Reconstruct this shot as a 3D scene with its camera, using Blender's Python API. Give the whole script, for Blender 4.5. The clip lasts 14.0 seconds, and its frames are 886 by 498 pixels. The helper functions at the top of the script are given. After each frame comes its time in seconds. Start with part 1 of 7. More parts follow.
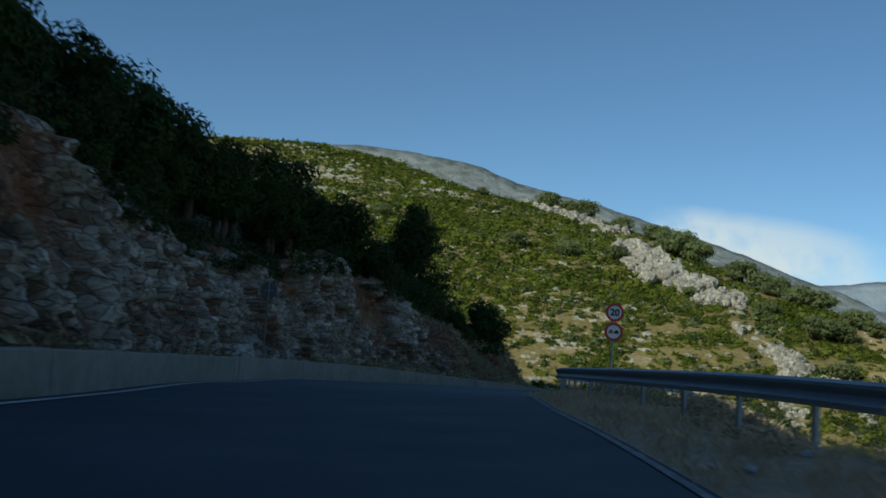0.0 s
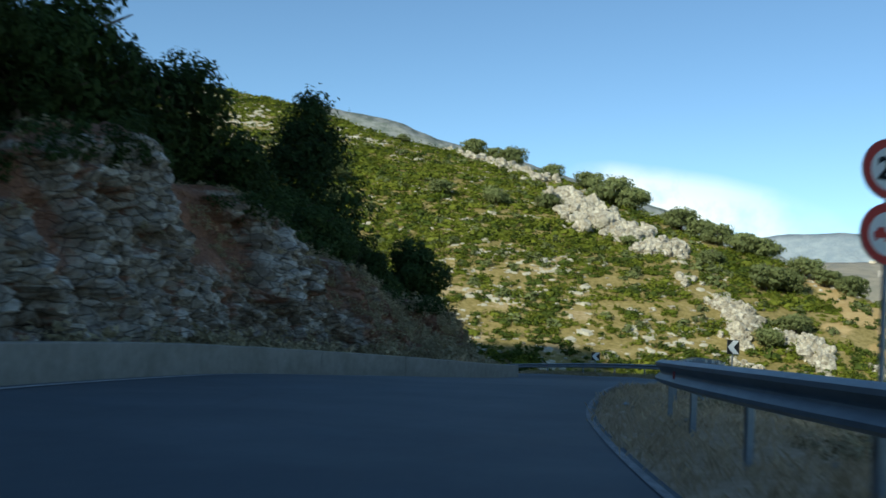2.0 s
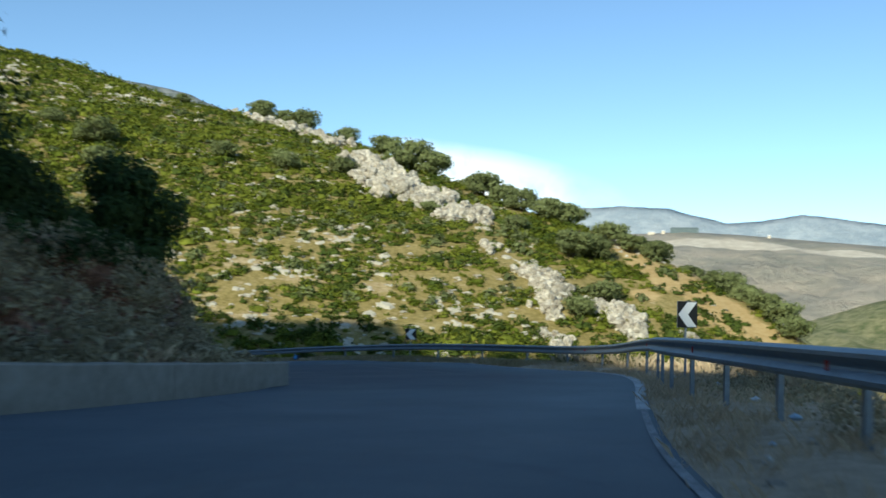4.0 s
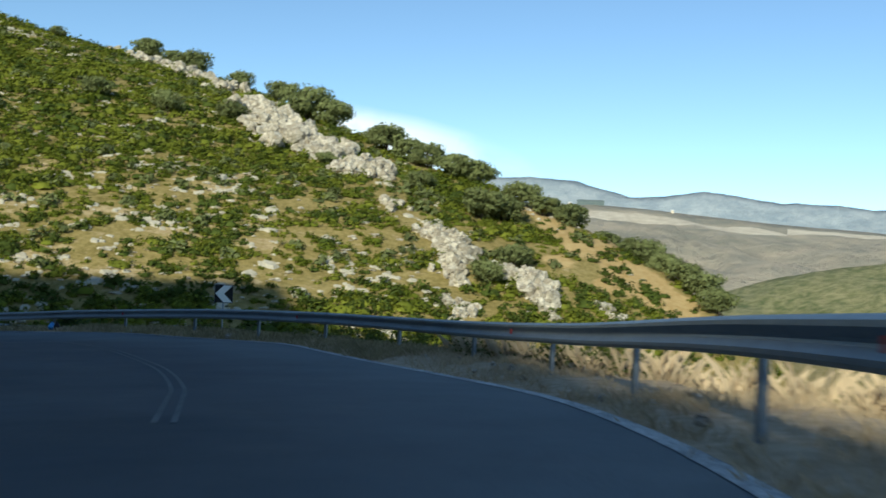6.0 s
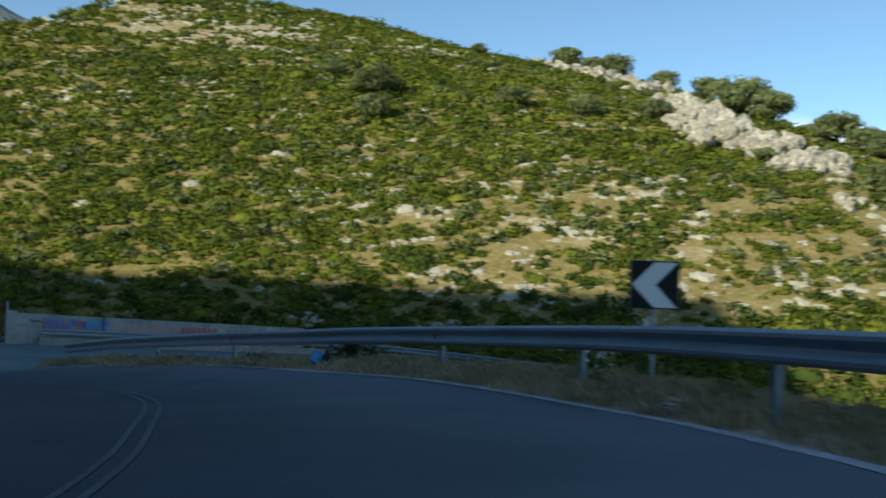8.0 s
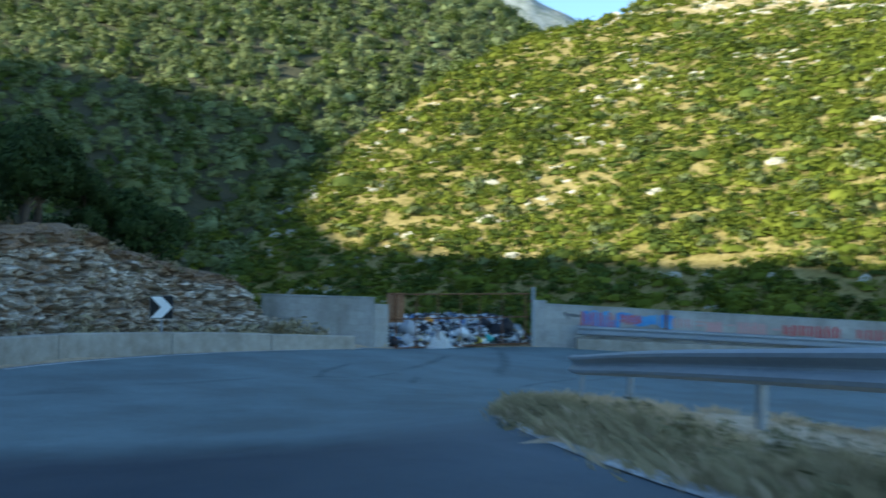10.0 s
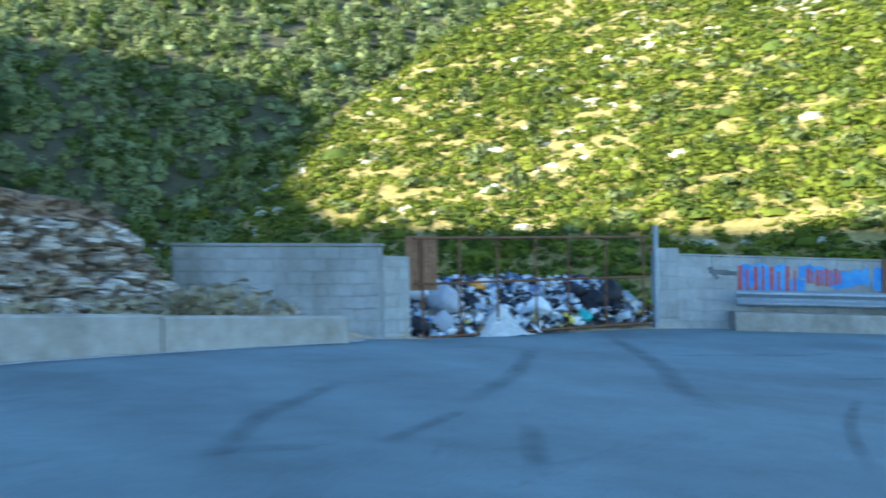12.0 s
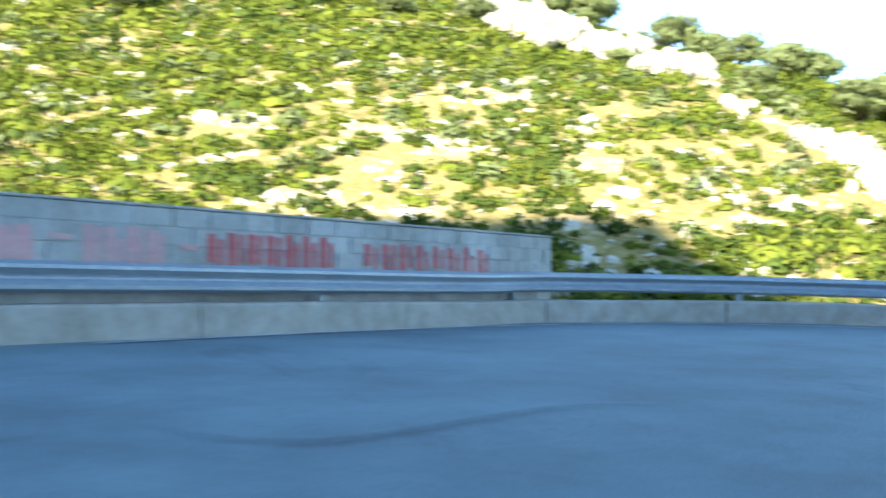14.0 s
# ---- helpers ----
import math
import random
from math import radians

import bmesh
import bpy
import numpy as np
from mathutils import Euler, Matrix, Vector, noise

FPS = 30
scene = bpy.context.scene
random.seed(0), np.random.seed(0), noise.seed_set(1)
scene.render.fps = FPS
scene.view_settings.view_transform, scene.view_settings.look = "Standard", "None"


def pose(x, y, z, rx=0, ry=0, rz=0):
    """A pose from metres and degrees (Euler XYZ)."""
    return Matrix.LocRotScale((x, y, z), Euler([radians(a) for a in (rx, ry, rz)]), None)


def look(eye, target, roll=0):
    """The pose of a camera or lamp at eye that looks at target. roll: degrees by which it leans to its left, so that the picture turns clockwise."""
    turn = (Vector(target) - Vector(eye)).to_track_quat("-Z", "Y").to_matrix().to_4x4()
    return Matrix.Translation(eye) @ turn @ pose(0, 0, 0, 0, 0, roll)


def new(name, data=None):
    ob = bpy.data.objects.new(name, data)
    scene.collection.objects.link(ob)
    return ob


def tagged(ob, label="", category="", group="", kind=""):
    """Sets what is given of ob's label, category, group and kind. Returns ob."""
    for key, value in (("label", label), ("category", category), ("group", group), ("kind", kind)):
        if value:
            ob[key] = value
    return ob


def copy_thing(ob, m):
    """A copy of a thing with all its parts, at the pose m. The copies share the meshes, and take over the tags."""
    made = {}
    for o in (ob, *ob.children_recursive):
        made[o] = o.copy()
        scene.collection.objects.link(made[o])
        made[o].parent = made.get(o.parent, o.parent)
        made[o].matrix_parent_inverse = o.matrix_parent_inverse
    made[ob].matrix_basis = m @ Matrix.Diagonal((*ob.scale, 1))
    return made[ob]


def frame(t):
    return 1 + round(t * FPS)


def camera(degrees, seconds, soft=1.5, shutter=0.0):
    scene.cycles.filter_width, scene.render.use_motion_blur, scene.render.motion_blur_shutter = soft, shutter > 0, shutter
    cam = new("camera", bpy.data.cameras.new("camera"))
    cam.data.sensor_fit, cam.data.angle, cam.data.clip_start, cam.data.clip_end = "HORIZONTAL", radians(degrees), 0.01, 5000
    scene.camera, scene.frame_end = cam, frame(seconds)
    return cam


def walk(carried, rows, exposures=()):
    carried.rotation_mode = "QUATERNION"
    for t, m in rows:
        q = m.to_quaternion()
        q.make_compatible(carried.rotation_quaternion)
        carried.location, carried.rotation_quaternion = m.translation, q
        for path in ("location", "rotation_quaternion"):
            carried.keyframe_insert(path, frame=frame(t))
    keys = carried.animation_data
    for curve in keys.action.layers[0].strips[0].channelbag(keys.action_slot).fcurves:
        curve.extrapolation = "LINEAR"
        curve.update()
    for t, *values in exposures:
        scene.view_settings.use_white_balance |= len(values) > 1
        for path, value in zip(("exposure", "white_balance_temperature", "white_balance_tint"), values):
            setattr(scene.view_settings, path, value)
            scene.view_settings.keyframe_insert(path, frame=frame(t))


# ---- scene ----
cam = camera(47.0, 14.0, soft=1.6, shutter=0.4)
PATH = [
    (0, (0.037, 0.661, 1.202), (-0.105, 10.602, 2.273), 4.07),
    (0.5, (-0.009, 6.564, 1.328), (-0.007, 16.520, 2.271), 3.53),
    (1, (0.036, 12.544, 1.389), (0.186, 22.509, 2.211), 2.81),
    (1.5, (0.102, 18.359, 1.381), (0.426, 28.325, 2.142), 2.43),
    (2, (0.362, 24.201, 1.414), (1.019, 34.154, 2.126), 2.85),
    (2.5, (0.973, 29.509, 1.269), (2.034, 39.432, 1.914), 1.84),
    (3, (1.702, 34.753, 1.189), (3.191, 44.627, 1.733), 0.83),
    (3.5, (2.697, 39.795, 1.073), (4.721, 49.573, 1.613), 0.52),
    (4, (3.985, 45.099, 1.035), (6.619, 54.730, 1.587), 1.37),
    (4.2, (4.551, 47.167, 1.070), (7.445, 56.725, 1.608), 1.69),
    (4.5, (5.493, 50.195, 0.912), (8.688, 59.659, 1.379), 1.74),
    (5, (7.463, 54.794, 0.749), (11.067, 64.113, 1.147), 2.13),
    (5.5, (9.597, 59.228, 0.586), (13.342, 68.494, 0.915), 2.52),
    (6, (11.623, 63.831, 0.423), (15.135, 73.190, 0.683), 2.90),
    (6.3, (12.670, 66.838, 0.354), (15.748, 76.350, 0.531), 3.58),
    (6.5, (13.283, 68.928, 0.272), (16.053, 78.535, 0.468), 3.32),
    (7, (14.487, 74.369, -0.010), (16.201, 84.220, 0.135), 2.65),
    (7.5, (14.984, 79.774, -0.288), (15.575, 89.755, -0.093), 2.45),
    (8, (14.789, 85.066, -0.533), (14.256, 95.048, -0.268), 2.25),
    (8.5, (14.128, 89.872, -0.723), (12.384, 99.717, -0.497), 2.06),
    (9, (12.842, 94.469, -0.965), (9.838, 104.004, -0.757), 1.27),
    (9.2, (12.254, 96.204, -1.113), (8.648, 105.529, -0.912), 1.05),
    (9.5, (11.181, 98.661, -1.324), (6.808, 107.653, -1.165), 0.94),
    (10, (8.886, 102.267, -1.620), (3.170, 110.472, -1.519), 0.57),
    (10.5, (6.305, 105.419, -1.916), (-0.384, 112.852, -1.874), 0.21),
    (11, (3.722, 108.258, -2.212), (-3.361, 115.317, -2.228), -0.16),
    (11.3, (2.329, 109.875, -2.432), (-4.597, 117.088, -2.501), -0.38),
    (11.5, (1.434, 110.922, -2.521), (-5.248, 118.361, -2.600), -0.51),
    (12, (-0.435, 113.555, -2.803), (-6.103, 121.794, -2.866), -0.86),
    (12.5, (-1.466, 116.143, -2.994), (-5.707, 125.198, -3.078), -0.89),
    (13, (-2.253, 119.340, -3.240), (-4.574, 129.066, -3.369), -0.75),
    (13.5, (-2.301, 122.392, -3.442), (-2.368, 132.391, -3.583), -0.44),
    (13.6, (-2.220, 123.014, -3.508), (-1.721, 133.000, -3.644), -0.16),
    (14, (-1.611, 125.494, -3.749), (0.791, 135.201, -3.891), 0.07),
]

# exposure follows the clip's own brightening
walk(cam, [(t, look(eye, target, roll)) for t, eye, target, roll in PATH],
     [(0.0, -0.82, 5450, -6), (0.5, -0.47, 5500, -6), (1.0, -0.22, 5600, -6), (1.5, -0.1, 5700, -6), (3.0, 0.1, 5850, -5), (4.2, 0.2, 5850, -4), (6.3, 0.0, 6000, -4), (7.2, -0.12, 6000, -4), (8.0, 0.05, 6000, -4), (9.2, 0.72, 6000, -5),
      (11.3, 2.05, 5550, -5), (12.5, 2.18, 5800, -3), (13.2, 2.27, 5900, -2), (14.0, 2.14, 5900, -1)])

# ---- light ----
SUN_DIR = Vector((-0.604, -0.671, 0.4305)).normalized()      # towards the sun, low behind the near mountain
world = bpy.data.worlds.new("sky")
scene.world = world
world.use_nodes = True
wn, wl = world.node_tree.nodes, world.node_tree.links
sky = wn.new("ShaderNodeTexSky")
sky.sky_type, sky.sun_disc = "NISHITA", False
sky.sun_elevation = math.asin(SUN_DIR.z)
sky.sun_rotation = math.atan2(SUN_DIR.x, SUN_DIR.y)
sky.air_density, sky.dust_density, sky.ozone_density, sky.altitude = 1.0, 0.05, 1.3, 2600
wl.new(sky.outputs["Color"], wn["Background"].inputs["Color"])
wn["Background"].inputs["Strength"].default_value = 0.15
sun = new("sun", bpy.data.lights.new("sun", "SUN"))
sun.data.energy, sun.data.angle, sun.data.color = 4.9, radians(0.53), (1.0, 0.89, 0.71)
sun.matrix_world = look(SUN_DIR * 200, (0, 0, 0))

# ---- materials ----
def material(name, rough=0.9, metal=0.0):
    m = bpy.data.materials.new(name)
    m.use_nodes = True
    b = m.node_tree.nodes["Principled BSDF"]
    b.inputs["Roughness"].default_value, b.inputs["Metallic"].default_value = rough, metal
    b.inputs["Specular IOR Level"].default_value = 0.3
    return m, m.node_tree.nodes, m.node_tree.links, b


def noise_node(n, l, scale, detail=6.0, rough=0.6, stretch=None, distortion=0.0):
    geo = n.new("ShaderNodeNewGeometry")
    tex = n.new("ShaderNodeTexNoise")
    tex.inputs["Scale"].default_value, tex.inputs["Detail"].default_value = scale, detail
    tex.inputs["Roughness"].default_value, tex.inputs["Distortion"].default_value = rough, distortion
    if stretch:
        vm = n.new("ShaderNodeVectorMath")
        vm.operation = "MULTIPLY"
        vm.inputs[1].default_value = stretch
        l.new(geo.outputs["Position"], vm.inputs[0])
        l.new(vm.outputs[0], tex.inputs["Vector"])
    else:
        l.new(geo.outputs["Position"], tex.inputs["Vector"])
    return tex.outputs["Fac"]


def ramp(n, l, fac, stops):
    r = n.new("ShaderNodeValToRGB")
    while len(r.color_ramp.elements) < len(stops):
        r.color_ramp.elements.new(0.5)
    for e, (p, c) in zip(r.color_ramp.elements, stops):
        e.position, e.color = p, (*c, 1)
    l.new(fac, r.inputs["Fac"])
    return r.outputs["Color"]


def mix(n, l, fac, a, b, mode="MIX"):
    m = n.new("ShaderNodeMix")
    m.data_type, m.blend_type = "RGBA", mode
    for key, v in ((0, fac), (6, a), (7, b)):
        if isinstance(v, bpy.types.NodeSocket):
            l.new(v, m.inputs[key])
        else:
            m.inputs[key].default_value = v if key == 0 else (*v, 1)
    return m.outputs[2]


def bump(n, l, b, height, strength=0.5, dist=0.02):
    k = n.new("ShaderNodeBump")
    k.inputs["Strength"].default_value, k.inputs["Distance"].default_value = strength, dist
    l.new(height, k.inputs["Height"])
    l.new(k.outputs["Normal"], b.inputs["Normal"])


def two_scale(name, stops_a, scale_a, stops_b, scale_b, amount=0.5, rough=0.9, metal=0.0, relief=0.3, relief_scale=None, relief_dist=0.02, stretch=None):
    m, n, l, b = material(name, rough, metal)
    ca = ramp(n, l, noise_node(n, l, scale_a, 5, 0.6, stretch), stops_a)
    cb = ramp(n, l, noise_node(n, l, scale_b, 8, 0.7, stretch), stops_b)
    l.new(mix(n, l, amount, ca, cb, "MIX"), b.inputs["Base Color"])
    bump(n, l, b, noise_node(n, l, relief_scale or scale_b * 2, 8, 0.7, stretch), relief, relief_dist)
    return m


def leaf_material(name, dark, light, patch=0.05, dry=None):
    """Leaves: colour differs leaf by leaf and in broad patches."""
    m, n, l, b = material(name, 0.75)
    b.inputs["Specular IOR Level"].default_value = 0.12
    geo = n.new("ShaderNodeNewGeometry")
    c = ramp(n, l, geo.outputs["Random Per Island"], [(0.0, dark), (1.0, light)])
    broad = noise_node(n, l, patch, 3, 0.5)
    tint = ramp(n, l, broad, [(0.36, tuple(v * 0.5 for v in light)), (0.62, dry or tuple(v * 1.25 for v in light))])
    l.new(mix(n, l, 0.45, c, tint), b.inputs["Base Color"])
    tr = n.new("ShaderNodeBsdfTranslucent")
    l.new(mix(n, l, 0.3, c, tint), tr.inputs["Color"])
    ms = n.new("ShaderNodeMixShader")
    ms.inputs[0].default_value = 0.24
    l.new(b.outputs[0], ms.inputs[1])
    l.new(tr.outputs[0], ms.inputs[2])
    l.new(ms.outputs[0], n["Material Output"].inputs["Surface"])
    return m


def asphalt_material():
    """Newer dark asphalt up to the hairpin, and an older, paler surface beyond it."""
    m, n, l, b = material("asphalt", 0.62)
    b.inputs["Specular IOR Level"].default_value = 0.42
    base = ramp(n, l, noise_node(n, l, 0.35, 6, 0.65), [(0.3, (0.014, 0.025, 0.042)), (0.7, (0.028, 0.047, 0.074))])
    grain = ramp(n, l, noise_node(n, l, 90, 4, 0.8), [(0.3, (0.007, 0.011, 0.017)), (0.75, (0.036, 0.052, 0.074))])
    new_ = mix(n, l, 0.35, base, grain)
    base2 = ramp(n, l, noise_node(n, l, 0.5, 6, 0.65), [(0.36, (0.056, 0.092, 0.102)), (0.5, (0.106, 0.162, 0.176)), (0.66, (0.160, 0.228, 0.243))])
    grain2 = ramp(n, l, noise_node(n, l, 70, 4, 0.8), [(0.3, (0.06, 0.07, 0.072)), (0.75, (0.235, 0.26, 0.262))])
    old_ = mix(n, l, 0.35, base2, grain2)
    geo = n.new("ShaderNodeNewGeometry")
    dot = n.new("ShaderNodeVectorMath")
    dot.operation = "DOT_PRODUCT"
    dot.inputs[1].default_value = (-0.65, 0.76, 0.0)
    l.new(geo.outputs["Position"], dot.inputs[0])
    jag = n.new("ShaderNodeMath")
    jag.operation = "MULTIPLY_ADD"
    jag.inputs[1].default_value = 1.6
    l.new(noise_node(n, l, 0.7, 5, 0.7), jag.inputs[0])
    l.new(dot.outputs["Value"], jag.inputs[2])
    edge = n.new("ShaderNodeMapRange")
    edge.inputs["From Min"].default_value, edge.inputs["From Max"].default_value = 81.4, 83.4
    l.new(jag.outputs[0], edge.inputs["Value"])
    c = mix(n, l, edge.outputs[0], new_, old_)
    # a paler asphalt mix where the road's mask asks for it
    worn = n.new("ShaderNodeAttribute")
    worn.attribute_name = "paleness"
    palish = mix(n, l, 0.5, ramp(n, l, noise_node(n, l, 0.35, 6, 0.65), [(0.3, (0.066, 0.102, 0.138)), (0.7, (0.105, 0.150, 0.195))]), grain2)
    c = mix(n, l, worn.outputs["Fac"], c, palish)
    stain = ramp(n, l, noise_node(n, l, 0.8, 5, 0.7, (1.0, 0.3, 1.0), 1.2), [(0.60, (1, 1, 1)), (0.74, (0.6, 0.6, 0.61))])
    c = mix(n, l, 0.7, c, stain, "MULTIPLY")
    seam = ramp(n, l, noise_node(n, l, 0.22, 8, 0.8, None, 2.5), [(0.492, (1, 1, 1)), (0.5, (0.55, 0.55, 0.55)), (0.508, (1, 1, 1))])
    c = mix(n, l, 0.5, c, seam, "MULTIPLY")
    l.new(c, b.inputs["Base Color"])
    l.new(ramp(n, l, noise_node(n, l, 0.5, 4), [(0.3, (0.68,) * 3), (0.7, (0.82,) * 3)]), b.inputs["Roughness"])
    bump(n, l, b, noise_node(n, l, 120, 4, 0.7), 0.25, 0.006)
    return m


def ground_material():
    """Grassy hill soil; where the masks say so pale stony soil, dry field, dusty verge or leaf litter."""
    m, n, l, b = material("hill_ground", 0.95)

    def cover(stops_a, sa, stops_b, sb, k):
        return mix(n, l, k, ramp(n, l, noise_node(n, l, sa, 5, 0.6, (0.6, 1, 1)), stops_a), ramp(n, l, noise_node(n, l, sb, 8, 0.7), stops_b))

    c = cover([(0.38, (0.195, 0.150, 0.042)), (0.54, (0.30, 0.232, 0.080)), (0.70, (0.43, 0.340, 0.155))], 0.16, [(0.38, (0.16, 0.125, 0.034)), (0.52, (0.29, 0.222, 0.076)), (0.72, (0.45, 0.355, 0.165))], 1.1, 0.65)
    bare = cover([(0.35, (0.34, 0.245, 0.105)), (0.65, (0.49, 0.375, 0.200))], 0.5, [(0.35, (0.23, 0.160, 0.060)), (0.6, (0.56, 0.440, 0.265))], 1.2, 0.5)
    field = cover([(0.35, (0.42, 0.27, 0.095)), (0.65, (0.54, 0.38, 0.17))], 0.2, [(0.35, (0.37, 0.24, 0.085)), (0.65, (0.58, 0.44, 0.23))], 0.9, 0.5)
    verge = cover([(0.35, (0.50, 0.375, 0.240)), (0.65, (0.70, 0.55, 0.385))], 0.6, [(0.35, (0.32, 0.230, 0.140)), (0.7, (0.78, 0.63, 0.455))], 5, 0.6)
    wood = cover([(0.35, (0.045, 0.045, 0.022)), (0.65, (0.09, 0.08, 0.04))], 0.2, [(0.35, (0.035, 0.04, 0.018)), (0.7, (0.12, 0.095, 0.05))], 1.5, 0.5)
    ragged = noise_node(n, l, 0.55, 7, 0.7, (0.55, 1.0, 1.0))
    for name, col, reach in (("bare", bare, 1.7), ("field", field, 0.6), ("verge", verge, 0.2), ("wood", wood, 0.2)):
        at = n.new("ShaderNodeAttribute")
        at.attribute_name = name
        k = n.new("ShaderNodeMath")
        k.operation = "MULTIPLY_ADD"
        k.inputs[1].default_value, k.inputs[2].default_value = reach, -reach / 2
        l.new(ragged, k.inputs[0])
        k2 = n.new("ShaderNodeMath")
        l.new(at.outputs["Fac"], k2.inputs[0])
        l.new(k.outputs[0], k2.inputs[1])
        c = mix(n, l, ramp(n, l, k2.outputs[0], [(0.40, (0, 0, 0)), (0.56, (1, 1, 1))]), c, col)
    l.new(c, b.inputs["Base Color"])
    bump(n, l, b, noise_node(n, l, 1.6, 9, 0.75), 0.7, 0.25)
    return m


def limestone_material(name, lightc, midc, red, scale=1.0, cracks=0.6, layers=1.0, runs=0.85):
    """Fractured limestone: each block has its own tone; ochre stains; earth where the mask says so; dark cracks."""
    m, n, l, b = material(name, 0.92)
    big = ramp(n, l, noise_node(n, l, 1.1 * scale, 7, 0.7), [(0.32, tuple(v * 0.65 for v in midc)), (0.45, midc), (0.58, lightc)])
    ochre = ramp(n, l, noise_node(n, l, 1.7 * scale, 6, 0.7), [(0.54, (1, 1, 1)), (0.68, (0.95, 0.74, 0.48))])
    big = mix(n, l, 0.8, big, ochre, "MULTIPLY")
    run = ramp(n, l, noise_node(n, l, 0.7 * scale, 6, 0.65, (1.0, 1.0, 0.28)), [(0.42, (0.52, 0.42, 0.33)), (0.56, (1, 1, 1))])
    big = mix(n, l, runs, big, run, "MULTIPLY")
    at = n.new("ShaderNodeAttribute")
    at.attribute_name = "tone"
    big = mix(n, l, 0.55, big, ramp(n, l, at.outputs["Fac"], [(0.0, tuple(v * 0.35 for v in midc)), (0.45, midc), (0.9, lightc)]))
    fine = ramp(n, l, noise_node(n, l, 7 * scale, 9, 0.8), [(0.34, (0.45,) * 3), (0.56, (1.05,) * 3)])
    c = mix(n, l, 0.75, big, fine, "MULTIPLY")
    v = n.new("ShaderNodeTexVoronoi")
    v.feature = "DISTANCE_TO_EDGE"
    v.inputs["Scale"].default_value = 3.0 * scale
    geo = n.new("ShaderNodeNewGeometry")
    warp = n.new("ShaderNodeVectorMath")
    tex = n.new("ShaderNodeTexNoise")
    tex.inputs["Scale"].default_value, tex.inputs["Detail"].default_value = 2.6 * scale, 5
    l.new(geo.outputs["Position"], tex.inputs["Vector"])
    warp.operation = "MULTIPLY_ADD"
    warp.inputs[1].default_value = (0.22, 0.22, 0.22)
    l.new(tex.outputs["Color"], warp.inputs[0])
    bed = n.new("ShaderNodeVectorMath")
    bed.operation = "MULTIPLY"
    bed.inputs[1].default_value = (1.0, 1.0, layers)
    l.new(geo.outputs["Position"], bed.inputs[0])
    l.new(bed.outputs[0], warp.inputs[2])
    l.new(warp.outputs[0], v.inputs["Vector"])
    crack = ramp(n, l, v.outputs["Distance"], [(0.0, (0.18,) * 3), (0.035, (0.75,) * 3), (0.08, (1.0,) * 3)])
    cell = n.new("ShaderNodeTexVoronoi")
    cell.inputs["Scale"].default_value = 3.0 * scale
    l.new(warp.outputs[0], cell.inputs["Vector"])
    grey = n.new("ShaderNodeRGBToBW")
    l.new(cell.outputs["Color"], grey.inputs[0])
    c = mix(n, l, 0.7, c, ramp(n, l, grey.outputs[0], [(0.15, (0.50, 0.46, 0.40)), (0.5, (0.95, 0.93, 0.90)), (0.85, (1.25, 1.25, 1.24))]), "MULTIPLY")
    c = mix(n, l, cracks, c, crack, "MULTIPLY")
    soil = n.new("ShaderNodeAttribute")
    soil.attribute_name = "earth"
    ragged = n.new("ShaderNodeMath")
    ragged.operation = "MULTIPLY_ADD"
    ragged.inputs[1].default_value = 0.9
    l.new(noise_node(n, l, 3.0 * scale, 7, 0.75), ragged.inputs[0])
    l.new(soil.outputs["Fac"], ragged.inputs[2])
    dirt = mix(n, l, 0.5, ramp(n, l, noise_node(n, l, 1.2 * scale, 5), [(0.35, tuple(v * 0.7 for v in red)), (0.65, tuple(v * 1.35 for v in red))]),
               ramp(n, l, noise_node(n, l, 14 * scale, 7, 0.75), [(0.35, tuple(v * 0.5 for v in red)), (0.7, tuple(min(1, v * 1.9) for v in red))]))
    c = mix(n, l, ramp(n, l, ragged.outputs[0], [(0.80, (0, 0, 0)), (0.98, (1, 1, 1))]), c, dirt)
    l.new(c, b.inputs["Base Color"])
    add = n.new("ShaderNodeMath")
    add.operation = "MULTIPLY_ADD"
    add.inputs[1].default_value = 0.28
    l.new(crack, add.inputs[0])
    soft = n.new("ShaderNodeMath")
    soft.operation = "MULTIPLY"
    soft.inputs[1].default_value = 0.35
    l.new(noise_node(n, l, 9 * scale, 6, 0.7), soft.inputs[0])
    l.new(soft.outputs[0], add.inputs[2])
    bump(n, l, b, add.outputs[0], 0.9, 0.14 / scale)
    return m


ASPHALT = asphalt_material()
SOIL = ground_material()
ROCK = limestone_material("cut_limestone", (0.62, 0.595, 0.55), (0.28, 0.235, 0.18), (0.215, 0.115, 0.074), 0.8, 0.85, 1.7)
PALE_ROCK = limestone_material("pale_limestone", (0.62, 0.56, 0.46), (0.50, 0.45, 0.36), (0.34, 0.26, 0.15), 0.35, 0.35, 1.0, 0.0)
CONCRETE = two_scale("weathered_concrete", [(0.3, (0.21, 0.19, 0.155)), (0.7, (0.40, 0.375, 0.325))], 0.9,
                     [(0.3, (0.17, 0.15, 0.12)), (0.7, (0.44, 0.42, 0.375))], 4, 0.5, relief=0.4, relief_scale=14)
GRIMY_CONCRETE = two_scale("grimy_concrete", [(0.3, (0.17, 0.155, 0.125)), (0.7, (0.29, 0.27, 0.235))], 0.6,
                           [(0.3, (0.14, 0.125, 0.10)), (0.7, (0.32, 0.30, 0.265))], 3.5, 0.45, relief=0.3, relief_scale=30)
